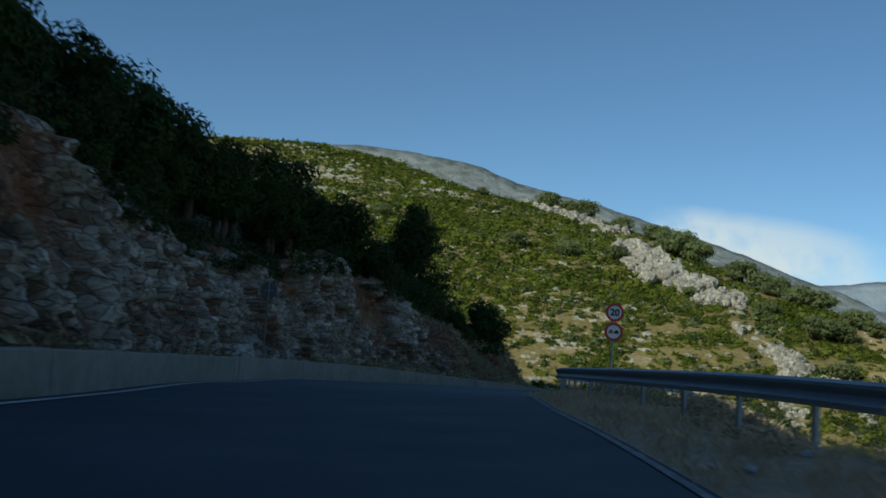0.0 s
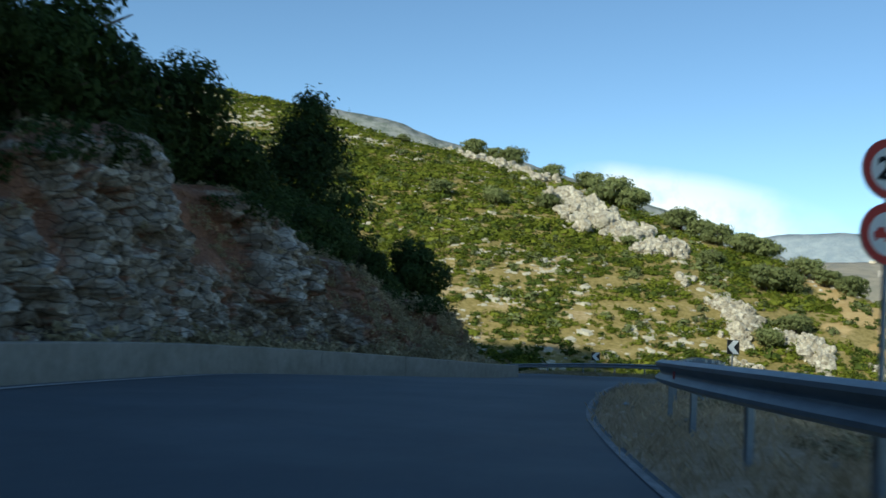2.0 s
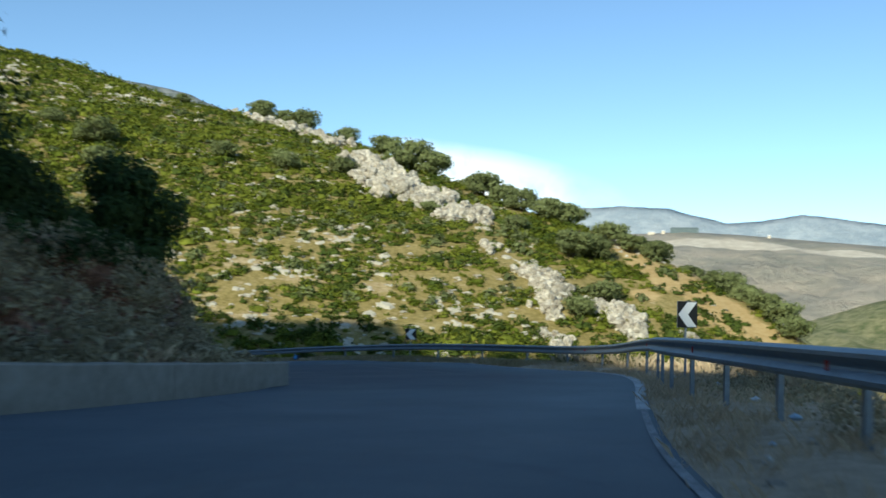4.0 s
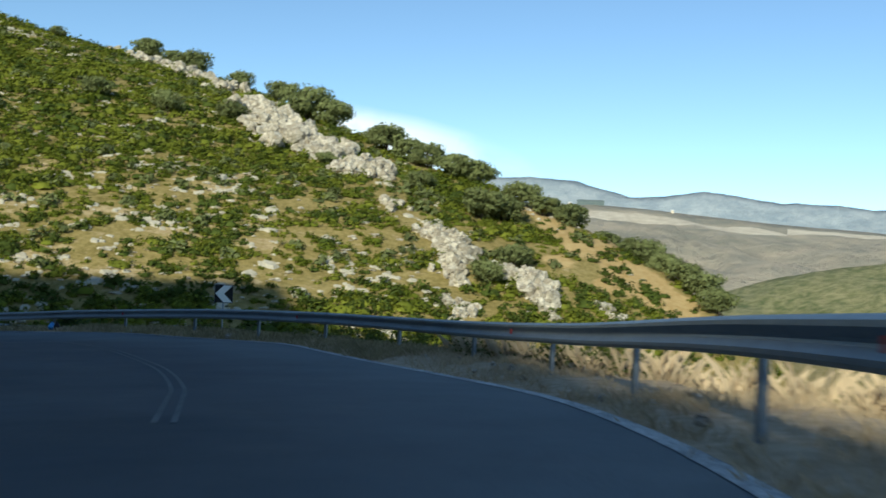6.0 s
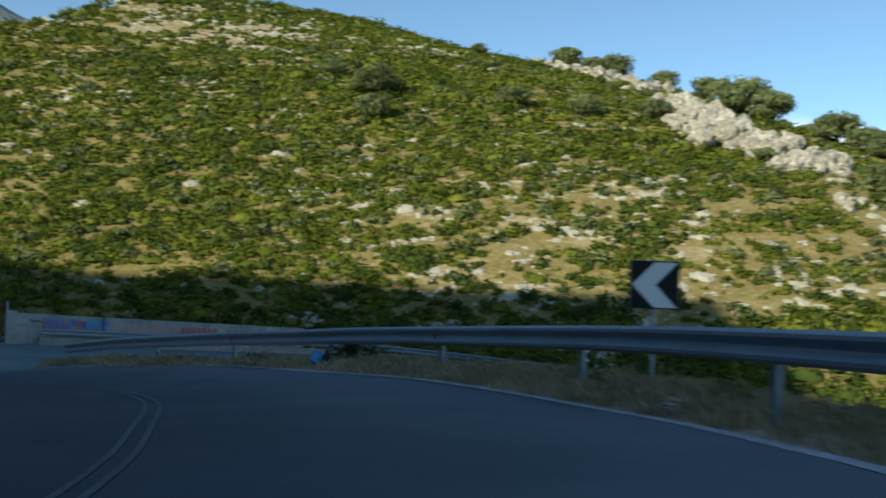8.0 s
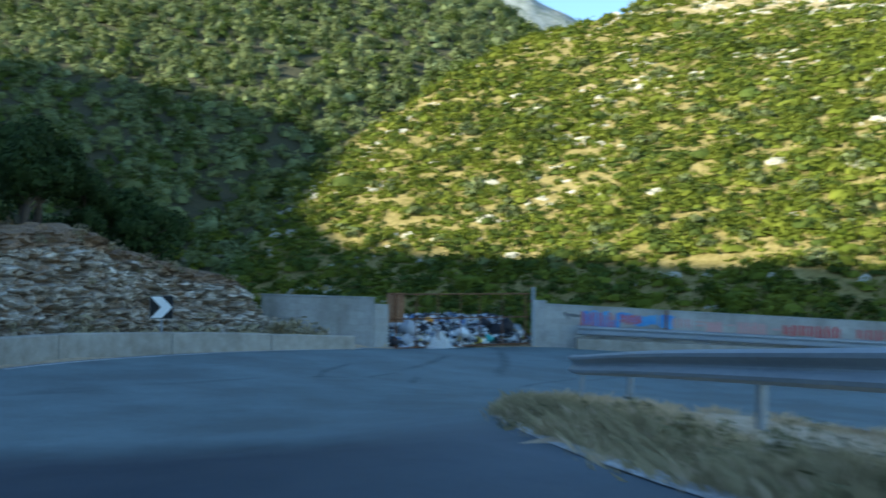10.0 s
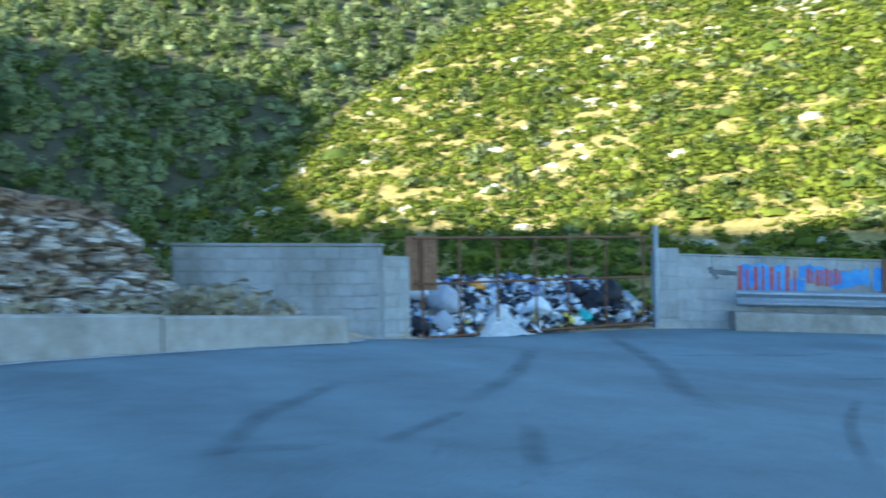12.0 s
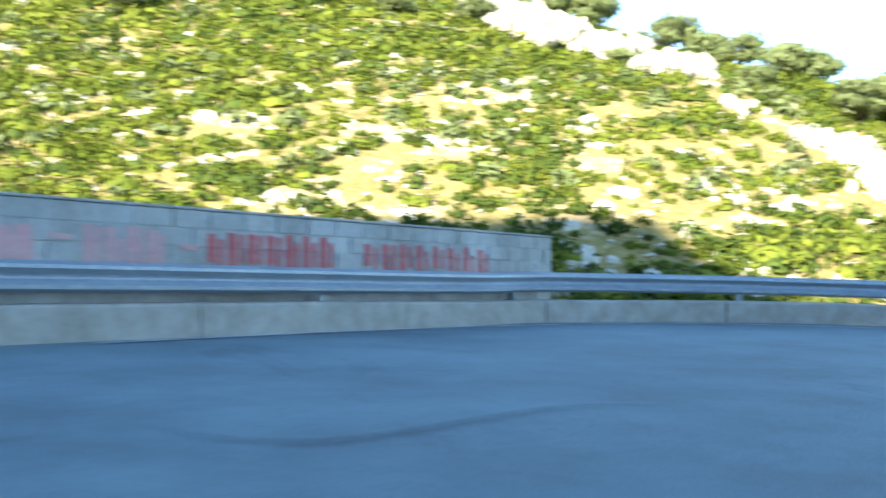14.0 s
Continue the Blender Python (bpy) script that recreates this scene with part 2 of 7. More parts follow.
GALV = two_scale("galvanised_steel", [(0.3, (0.20, 0.245, 0.29)), (0.7, (0.31, 0.36, 0.41))], 1.1,
                 [(0.3, (0.19, 0.20, 0.21)), (0.7, (0.42, 0.44, 0.46))], 14, 0.45, rough=0.52, metal=0.45, relief=0.1)
RUST = two_scale("rusty_iron", [(0.3, (0.10, 0.045, 0.022)), (0.7, (0.22, 0.10, 0.05))], 3, [(0.3, (0.06, 0.035, 0.025)), (0.7, (0.28, 0.14, 0.07))], 22, 0.5, rough=0.9)
WHITE_LINE = two_scale("worn_road_paint", [(0.32, (0.27, 0.275, 0.28)), (0.58, (0.62, 0.63, 0.63))], 1.2, [(0.42, (0.07, 0.07, 0.075)), (0.58, (0.62, 0.62, 0.62))], 16, 0.55, rough=0.7)
DIM_LINE = two_scale("dusty_road_paint", [(0.32, (0.13, 0.14, 0.15)), (0.62, (0.34, 0.35, 0.36))], 1.2, [(0.42, (0.055, 0.06, 0.068)), (0.60, (0.34, 0.35, 0.36))], 13, 0.6, rough=0.75)
FAINT_LINE = two_scale("nearly_gone_road_paint", [(0.38, (0.036, 0.052, 0.070)), (0.62, (0.115, 0.132, 0.150))], 0.5, [(0.4, (0.034, 0.046, 0.060)), (0.6, (0.13, 0.145, 0.16))], 14, 0.5, rough=0.7)
WHITE = two_scale("white_sheeting", [(0.3, (0.74, 0.74, 0.73)), (0.7, (0.82, 0.82, 0.81))], 4, [(0.3, (0.68, 0.68, 0.67)), (0.7, (0.84, 0.84, 0.83))], 30, 0.4, rough=0.45, relief=0.05)
BLACK = two_scale("black_sheeting", [(0.3, (0.012, 0.012, 0.013)), (0.7, (0.022, 0.022, 0.023))], 4, [(0.3, (0.010, 0.010, 0.010)), (0.7, (0.03, 0.03, 0.03))], 30, 0.4, rough=0.85, relief=0.05)
RED = two_scale("red_sheeting", [(0.3, (0.42, 0.03, 0.025)), (0.7, (0.52, 0.05, 0.04))], 4, [(0.3, (0.36, 0.03, 0.025)), (0.7, (0.55, 0.06, 0.05))], 30, 0.4, rough=0.5, relief=0.05)
SHRUB = leaf_material("maquis_leaves", (0.076, 0.108, 0.010), (0.200, 0.236, 0.026), 0.16, (0.295, 0.290, 0.044))
OLIVE = leaf_material("grey_green_leaves", (0.080, 0.100, 0.034), (0.240, 0.265, 0.105), 0.05)
FOREST = leaf_material("oak_leaves", (0.080, 0.110, 0.036), (0.250, 0.285, 0.100), 0.22, (0.36, 0.36, 0.15))
FOREST_PALE = leaf_material("pale_oak_leaves", (0.120, 0.155, 0.066), (0.290, 0.325, 0.145), 0.22)
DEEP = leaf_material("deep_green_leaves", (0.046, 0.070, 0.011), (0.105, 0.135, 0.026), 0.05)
CHALK = two_scale("white_limestone", [(0.3, (0.40, 0.355, 0.26)), (0.7, (0.55, 0.50, 0.40))], 0.4, [(0.3, (0.31, 0.265, 0.19)), (0.7, (0.62, 0.57, 0.47))], 2.5, 0.5, relief=0.6, relief_scale=4, relief_dist=0.1)
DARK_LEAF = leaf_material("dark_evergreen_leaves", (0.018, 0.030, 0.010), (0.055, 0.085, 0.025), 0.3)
DRY = leaf_material("dry_grass_blades", (0.50, 0.39, 0.24), (0.82, 0.66, 0.45), 0.3, (0.74, 0.59, 0.39))
RUSTY_GRASS = leaf_material("rust_brown_grass", (0.11, 0.075, 0.040), (0.28, 0.20, 0.115), 0.5, (0.30, 0.21, 0.12))
SCRUB_DRY = leaf_material("half_dry_scrub_leaves", (0.18, 0.155, 0.090), (0.45, 0.38, 0.235), 0.4, (0.50, 0.42, 0.26))
OLIVE_GRASS = leaf_material("olive_brown_grass", (0.27, 0.225, 0.115), (0.60, 0.49, 0.28), 0.5, (0.56, 0.46, 0.28))
MIXED_BRUSH = leaf_material("half_green_brush_leaves", (0.075, 0.080, 0.030), (0.26, 0.235, 0.115), 0.5, (0.30, 0.26, 0.13))
BARK = two_scale("rough_bark", [(0.3, (0.055, 0.042, 0.030)), (0.7, (0.12, 0.095, 0.07))], 3, [(0.3, (0.04, 0.03, 0.022)), (0.7, (0.15, 0.12, 0.09))], 24, 0.5, stretch=(1, 1, 0.25), relief=0.8)

# ---- mesh helpers ----
def mesh_object(name, verts, faces, mat, smooth=False):
    """An object from arrays of vertices and faces that all have the same number of corners."""
    verts, faces = np.asarray(verts, np.float32), np.asarray(faces, np.int32)
    me = bpy.data.meshes.new(name)
    k = faces.shape[1]
    me.vertices.add(len(verts))
    me.vertices.foreach_set("co", verts.ravel())
    me.loops.add(faces.size)
    me.loops.foreach_set("vertex_index", faces.ravel())
    me.polygons.add(len(faces))
    me.polygons.foreach_set("loop_start", np.arange(0, faces.size, k, dtype=np.int32))
    me.polygons.foreach_set("use_smooth", np.full(len(faces), smooth))
    me.update(calc_edges=True)
    me.validate()
    for mm in (mat if isinstance(mat, (list, tuple)) else [mat]):
        me.materials.append(mm)
    return new(name, me)


def part(name, bm, mat, parent=None, label="", smooth=False):
    """One bmesh as one mesh object under a thing or a part."""
    me = bpy.data.meshes.new(name)
    bmesh.ops.recalc_face_normals(bm, faces=bm.faces)
    for f in bm.faces:
        f.smooth = smooth
    bm.to_mesh(me)
    bm.free()
    me.materials.append(mat)
    ob = new(name, me)
    ob.parent = parent
    return tagged(ob, label)


def grid_faces(rows, cols):
    i = np.arange(rows * cols).reshape(rows, cols)
    return np.stack([i[:-1, :-1], i[:-1, 1:], i[1:, 1:], i[1:, :-1]], -1).reshape(-1, 4)


def value_noise(x, y, scale, seed=0, octaves=4, gain=0.5):
    """Smooth noise from -1 to 1 over the plane."""
    out, amp, total = np.zeros_like(x, float), 1.0, 0.0
    for o in range(octaves):
        u, v = x / scale * 2 ** o + 17.3 * o + seed * 5.71, y / scale * 2 ** o - 9.1 * o + seed * 3.17
        iu, iv = np.floor(u), np.floor(v)
        fu, fv = u - iu, v - iv
        fu, fv = fu * fu * (3 - 2 * fu), fv * fv * (3 - 2 * fv)
        h = lambda a, b: (np.sin(a * 127.1 + b * 311.7 + seed * 74.7 + o * 13.1) * 43758.5453) % 1.0
        out += amp * ((h(iu, iv) * (1 - fu) + h(iu + 1, iv) * fu) * (1 - fv) + (h(iu, iv + 1) * (1 - fu) + h(iu + 1, iv + 1) * fu) * fv)
        total, amp = total + amp, amp * gain
    return 2 * out / total - 1


def spline(points, step):
    """Catmull-Rom through points (any number of columns), about step apart in x and y."""
    p = np.asarray(points, float)
    q = np.vstack([2 * p[0] - p[1], p, 2 * p[-1] - p[-2]])
    out = []
    for i in range(1, len(q) - 2):
        n = max(2, int(np.linalg.norm(q[i + 1][:2] - q[i][:2]) / step))
        t = np.linspace(0, 1, n, endpoint=False)[:, None]
        a, b, c, d = q[i - 1], q[i], q[i + 1], q[i + 2]
        out.append(0.5 * (2 * b + (c - a) * t + (2 * a - 5 * b + 4 * c - d) * t ** 2 + (3 * b - a - 3 * c + d) * t ** 3))
    return np.vstack(out + [p[-1:]])


# ---- the plan: right and left edges of the road, pair by pair, through the hairpin ----
PAIRS = [(2.2, -20, -6.1, -20), (2.2, 0, -6.1, 0), (2.3, 14, -6.0, 14), (2.5, 26, -6.2, 28), (3.4, 35, -5.9, 39), (5.0, 43, -4.0, 48),
         (8.0, 51.5, -0.4, 55.5), (11.4, 59, 3.5, 61.2), (14.8, 66.5, 6.3, 66.9), (17.2, 73.8, 7.6, 76), (17.7, 80, 7.4, 84), (17.75, 86.5, 6, 92),
         (17.6, 92.0, 3, 98), (16.2, 96.7, -1, 103.5), (13.5, 100.9, -5.5, 108.5), (10.2, 104.6, -9.2, 113.5), (6.6, 107.8, -10.2, 119),
         (3.3, 111.6, -9.95, 124.7), (2.75, 112.6, -10.72, 126.1), (2.3, 113.4, -10.4, 127.5), (1.4, 115.0, -8.55, 131.6), (0.6, 117.6, -4.6, 135.0), (4.2, 119.3, 4.2, 141.2), (9, 119.8, 10, 140.4),
         (15, 118.8, 17, 137.3), (25, 114.5, 27, 132), (45, 102, 48, 116)]
# heights of the road: under the way of the camera, with its crossfall, and at the feet of the walls
HEIGHTS = [(0, -30, 0.1), (0, -12, 0.1), (-9.9, 116.1, -3.86), (-9.7, 124.7, -4.2), (-10.4, 127.1, -4.4), (-8.1, 132.1, -4.52), (4.2, 141.3, -5.17), (10, 140.4, -5.3),
           (17, 137.3, -5.6), (27, 132, -6.2), (48, 116, -7.5), (9, 119.5, -4.5), (15, 118.5, -4.9), (25, 114.5, -5.6), (45, 102, -7.0), (3, 131, -4.9),
           (17.0, 93, -1.76), (15.6, 96.6, -1.95), (13.2, 100.8, -2.12), (10.0, 105.0, -2.42), (6.8, 108.6, -2.82), (3.8, 112.0, -3.25), (15.3, 100.8, -2.05), (19, 93, -1.65)]
EYE_HEIGHT = 0.97
for (t, eye, target, roll) in PATH:
    hx, hy = target[0] - eye[0], target[1] - eye[1]
    hd = math.hypot(hx, hy)
    HEIGHTS.append((eye[0], eye[1], eye[2] - EYE_HEIGHT))
    if t <= 9:
        for side in (2.5, -5.0):
            HEIGHTS.append((eye[0] + hy / hd * side, eye[1] - hx / hd * side, eye[2] - EYE_HEIGHT + side * math.tan(radians(max(0.4, min(roll, 2.4)) * 0.75))))
_c = np.array(HEIGHTS)


def _kernel(a, b):
    r2 = ((a[:, None, :2] - b[None, :, :2]) ** 2).sum(-1)
    return 0.5 * r2 * np.log(r2 + 1e-9)


_n = len(_c)
_A = np.zeros((_n + 3, _n + 3))
_A[:_n, :_n] = _kernel(_c, _c) + 1.5 * np.eye(_n)
_A[:_n, _n], _A[:_n, _n + 1:], _A[_n, :_n], _A[_n + 1:, :_n] = 1, _c[:, :2], 1, _c[:, :2].T
_w = np.linalg.solve(_A, np.r_[_c[:, 2], 0, 0, 0])


def road_z(x, y):
    """Height of the road's surface, carried on smoothly beyond its edges."""
    p = np.stack([np.ravel(x), np.ravel(y)], -1).astype(float)
    z = _kernel(p, _c) @ _w[:_n] + _w[_n] + p @ _w[_n + 1:]
    return z.reshape(np.shape(x))


def rz(x, y):
    return float(road_z(np.array([x]), np.array([y]))[0])


EDGE = spline(PAIRS, 0.8)
_in = EDGE[:, 2:] - EDGE[:, :2]
EDGE[:, :2] += _in / np.linalg.norm(_in, axis=1)[:, None] * np.interp(EDGE[:, 1], [58, 70, 88, 96], [0.36, 0.18, 0.18, 0.34])[:, None]          # the asphalt ends just outside its edge line
EDGE_Z = np.c_[road_z(EDGE[:, 0], EDGE[:, 1]), road_z(EDGE[:, 2], EDGE[:, 3])]
# foot of the mountain on the inside of the bend; the mountain lies to its left
FOOT = spline([(-8.2, -60), (-7.6, -20), (-7.4, 8), (-7.4, 26), (-7.2, 38), (-5.5, 47.9), (-2.5, 56.3), (1.4, 62.2), (4.6, 67.6), (5.4, 73), (4.4, 86), (0.4, 97), (-6.6, 106.5),
               (-10.8, 113.5), (-11.9, 119), (-11.7, 123.5), (-13.4, 125.0), (-18, 126), (-34, 130), (-60, 137), (-120, 146), (-300, 160)], 1.0)
_ring = np.vstack([FOOT, [(-600, 170), (-600, -300), (-8.2, -300)]])


def inside(x, y, ring):
    """Whether points lie in a closed ring."""
    hit = np.zeros(np.shape(x), bool)
    for (ax, ay), (bx, by) in zip(ring, np.roll(ring, -1, 0)):
        if ay != by:
            hit ^= ((ay > y) != (by > y)) & (x < (bx - ax) * (y - ay) / (by - ay) + ax)
    return hit


def nearest(x, y, pts):
    """Distance to the nearest of pts, and its index."""
    x, y = np.ravel(x), np.ravel(y)
    best, idx = np.full(len(x), 1e9), np.zeros(len(x), int)
    for s in range(0, len(x), 20000):
        d = (x[s:s + 20000, None] - pts[None, :, 0]) ** 2 + (y[s:s + 20000, None] - pts[None, :, 1]) ** 2
        idx[s:s + 20000] = d.argmin(1)
        best[s:s + 20000] = np.sqrt(d.min(1))
    return best, idx


_rim = np.vstack([EDGE[:, :2], EDGE[:, 2:]])
_rim_z = np.r_[EDGE_Z[:, 0], EDGE_Z[:, 1]]
_road_ring = np.vstack([EDGE[:, :2], EDGE[::-1, 2:]])
# crest of the hill across the ravine
CREST = np.array([(-140, 275), (-131, 303), (-129, 324), (-113, 338), (-105, 348), (-101, 363), (-95, 379), (-75, 389), (-55, 398), (-38, 397), (-30, 398), (-18, 388), (-13, 383), (0, 369), (6, 364), (16, 366),
                  (26, 370), (38, 365), (49, 357), (55, 345), (63, 340), (73, 313), (86, 287), (94, 275), (103, 270), (111, 259), (117, 243), (121, 228), (124, 214)], float)


def hill_z(x, y):
    """The scrub hill across the ravine: a rounded slope, gentler at the top and to the right, up to its crest, falling away behind it."""
    top = np.interp(x, CREST[:, 0], CREST[:, 1], left=250, right=205)
    over = np.maximum(y - top, 0)
    u, v = np.clip(x, -140, 126) / 100, (np.minimum(y, top) - 270) / 100
    z = 22.05 + 1.48 * u + 50.0 * v - 1.08 * u * u - 9.12 * u * v - 6.02 * v * v - 3.92 * u * u * v - 6.25 * u * v * v - 2.28 * u ** 3 - 1.90 * v ** 3
    z = z - 0.35 * over - 0.9 * np.maximum(x - 122, 0) - 0.5 * np.maximum(-130 - x, 0)
    return z + 0.8 * value_noise(x, y, 34, 3, 3) + 0.45 * value_noise(x, y, 7, 4, 3)


def forest_z(x, y):
    """The wooded hill behind, left of the ravine."""
    u = -(x + 118) * 0.76 + (y - 235) * 0.65
    z = 0.62 * u
    z = z - 1.3 * np.maximum(y - 384 + 0.48 * (x + 150), 0)
    return np.minimum(z, 92 - 0.75 * (x + 182)) + 3.0 * value_noise(x, y, 60, 8, 3)


def mountain_z(d, y, shade_rise=0.0):
    """Height over the road of the near mountain, d metres in from its foot: the rock cutting, then the wooded slope,
    steep higher up where its unseen top is shaped to cast shade.
    """
    cut = np.interp(y, [-20, 20, 33, 41, 50, 58, 61, 64, 70, 80, 110, 118, 126], [4.9, 5.0, 4.4, 4.8, 5.3, 4.6, 3.6, 2.6, 1.8, 1.8, 2.6, 2.6, 1.2])
    top = np.interp(y, [-120, -40, 40, 90, 140], [60, 90, 150, 175, 175])
    slope = 0.42 * np.clip(d - 3.5, 0, 7) + 0.66 * np.clip(d - 10.5, 0, 20) + 1.05 * np.clip(d - 30, 0, 200)
    return cut * np.clip((d - 1.5) / 2.0, 0, 1) + np.minimum(slope, top) + shade_rise * np.clip((d - 50) / 50, 0, 1)


def ground_z(x, y):
    x, y = np.asarray(x, float), np.asarray(y, float)
    shape = x.shape
    x, y = x.ravel(), y.ravel()
    d, i = nearest(x, y, _rim)
    # inverse-distance mean of the heights of the rim
    near = np.empty(len(x))
    pts, zz = _rim[::4], _rim_z[::4]
    for s in range(0, len(x), 20000):
        w = 1 / (((x[s:s + 20000, None] - pts[None, :, 0]) ** 2 + (y[s:s + 20000, None] - pts[None, :, 1]) ** 2) ** 1.5 + 0.3)
        near[s:s + 20000] = (w * zz).sum(1) / w.sum(1)
    on_road = inside(x, y, _road_ring)
    d = np.where(on_road, 0, d)
    side = near + 0.10 * np.clip(d / 1.2, 0, 1) - 0.42 * np.clip(d - np.interp(y, [78, 92], [2.6, 1.75]), 0, 42) + 0.10 * value_noise(x, y, 3, 1, 3) * np.clip(d, 0, 1)
    fill = (i >= len(EDGE)) & (y < 69) & (y > -40) & (x < 8)
    side = side + 0.50 * fill * np.clip((d - 0.95) / 0.45, 0, 1) * np.interp(y, [60, 69], [1, 0.5])
    side = side - 0.28 * fill * (1 - np.clip((d - 0.80) / 0.3, 0, 1))
    floor_ = -23 - 0.03 * np.clip(x, 0, 400) + 1.5 * value_noise(x, y, 30, 5, 2)
    side = np.maximum(side, floor_)
    h, f = hill_z(x, y), forest_z(x, y)
    z = np.maximum(np.maximum(side, h), np.where(x < -60, f, -99))
    df, _ = nearest(x, y, FOOT)
    m = inside(x, y, _ring)
    rough = 1.0 * value_noise(x, y, 9, 6, 4) * np.clip(df - 3, 0, 6) / 6
    # unseen western summit raised, and one ridge notched, to place the mountain's shade
    rise = np.interp(0.743 * x - 0.669 * y, [-345, -322, -314, -309, -300, -285, -276, -261, -248, -226], [0, 14, 22, 31, 38, 40, 39, 24, 11, 0]) + np.interp(0.743 * x - 0.669 * y, [-44, -40, -33, -29], [0, -1.2, -1.2, 0])
    z = np.where(m, near + mountain_z(df, y, rise) + rough, z)
    z = np.where(on_road, road_z(x, y) - 0.06, np.where(m, z, np.minimum(z, np.where(d < 0.5, near - 0.02 - 0.16 * fill, 1e9))))
    return z.reshape(shape)


def gz(x, y):
    return float(ground_z(np.array([x]), np.array([y]))[0])


def sheet(name, xs, ys, mat, label, category, smooth=True):
    gx, gy = np.meshgrid(xs, ys)
    z = ground_z(gx, gy)
    ob = mesh_object(name, np.stack([gx, gy, z], -1).reshape(-1, 3), grid_faces(len(ys), len(xs)), mat, smooth)
    return tagged(ob, label, category, kind="structure")


# one sheet of ground: fine by the road, coarser over the hills
xs = np.r_[np.arange(-480, -60, 7.0), np.arange(-60, -16, 2.0), np.arange(-16, 30, 0.6), np.arange(30, 130, 2.2), np.arange(130, 420, 12.0)]
ys = np.r_[np.arange(-120, -20, 8.0), np.arange(-20, 145, 0.7), np.arange(145, 425, 2.2), np.arange(425, 600, 12.0)]
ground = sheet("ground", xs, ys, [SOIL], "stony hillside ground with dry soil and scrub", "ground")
# what covers the ground, as soft masks: pale stony soil, dry field, verge, wood floor
BARE_SPOTS = [(34, 261, 5, 3), (42, 260, 5, 4), (39, 253, 5, 2.5), (11, 254, 6, 2), (4, 243.5, 5, 2), (-7.5, 248, 4, 1.6), (16.6, 265.5, 6, 2), (8, 273, 6, 1.6), (30, 236, 5, 3), (16, 242, 6, 2), (8, 228, 5, 2.5), (20, 224, 4, 2.5),
              (35, 219.5, 5, 3), (42, 231.5, 4, 2.5), (-16, 245.7, 3, 1.6), (25, 280, 6, 1.6), (44.5, 239, 4, 2.5), (9, 259, 6, 3), (20.6, 241, 5, 1.6), (22.6, 251.5, 4, 1.6), (-2, 252.6, 3, 1.4), (-15.5, 235, 2.5, 1.6), (0, 230, 4, 2), (12, 224, 5, 2.5), (28, 260, 5, 2.5)]
SUMMIT_SPOTS = [(-53, 362, 20, 16), (-40, 358, 14, 11), (-59, 342, 15, 8), (-74, 362, 16, 14), (-64, 380, 20, 10), (-47, 300, 5, 2.5), (-82, 325, 9, 4), (-80, 345, 10, 8), (-36, 281.6, 7, 2), (-85, 295, 7, 3), (-73, 281, 6, 3), (-98, 284, 8, 3), (-105, 258, 6, 3)]
FIELD_SPOTS = [(106, 256, 5, 6), (107.5, 262, 4, 4), (105, 247, 5, 6), (110.5, 241, 4.5, 7), (113, 226, 5, 9), (114.5, 218, 5, 6), (115, 246, 3, 5), (97, 231, 4, 3), (105.5, 237, 5, 6), (110, 229, 6, 8), (109, 219, 5, 7), (103, 222, 4, 4), (112, 211, 5, 4), (106, 243, 4, 4)]


def spots(x, y, table):
    out = np.zeros(np.shape(x))
    for cx, cy, rx, ry in table:
        out = np.maximum(out, np.exp(-((x - cx) / rx) ** 2 - ((y - cy) / ry) ** 2))
    return out


def mask(name, values):
    layer = ground.data.attributes.new(name, "FLOAT", "POINT")
    layer.data.foreach_set("value", np.asarray(values, np.float32))


gx_, gy_ = (v.ravel() for v in np.meshgrid(xs, ys))
cd, _ = nearest(gx_, gy_, _rim)
ring_in = inside(gx_, gy_, _ring)
mask("bare", 0.40 * spots(gx_, gy_, BARE_SPOTS) + 0.10 + 0.16 * np.clip((gx_ + 25) / 40, 0, 1) * np.clip((gy_ - 205) / 15, 0, 1) + 0.56 * spots(gx_, gy_, SUMMIT_SPOTS) + 0.12 * np.clip((gy_ - 310) / 50, 0, 1))
mask("field", spots(gx_, gy_, FIELD_SPOTS))
mask("verge", np.clip((11 - cd) / 3, 0, 1) * ~(ring_in & (cd > 5)))
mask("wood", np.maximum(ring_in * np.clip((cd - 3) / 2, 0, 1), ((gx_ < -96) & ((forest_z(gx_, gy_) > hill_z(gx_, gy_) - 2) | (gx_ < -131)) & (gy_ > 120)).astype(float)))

# road surface
across = np.linspace(0, 1, 13)
rx_ = EDGE[:, None, 0] * (1 - across) + EDGE[:, None, 2] * across
ry_ = EDGE[:, None, 1] * (1 - across) + EDGE[:, None, 3] * across
road = mesh_object("road", np.stack([rx_, ry_, road_z(rx_, ry_)], -1).reshape(-1, 3), grid_faces(len(EDGE), 13), ASPHALT, True)
# paler asphalt: a little over the first bend, more along the outer lane
_y = EDGE[:, 1][:, None]
paleness = np.interp(_y, [18, 32, 62, 70], [0.0, 0.52, 0.50, 0.0]) + np.interp(_y, [50, 62, 108, 113], [0.0, 0.75, 0.85, 0.0]) * np.clip(1.10 - across[None] * 3.0, 0, 1)
paleness = paleness * (np.arange(len(EDGE)) < int(len(EDGE) * 0.72))[:, None]
road.data.attributes.new("paleness", "FLOAT", "POINT").data.foreach_set("value", (paleness * (1 + 0.3 * value_noise(rx_, ry_, 1.4, 77, 3))).ravel().astype(np.float32))
tagged(road, "dark asphalt mountain road, older and paler in the hairpin", "road", kind="structure")


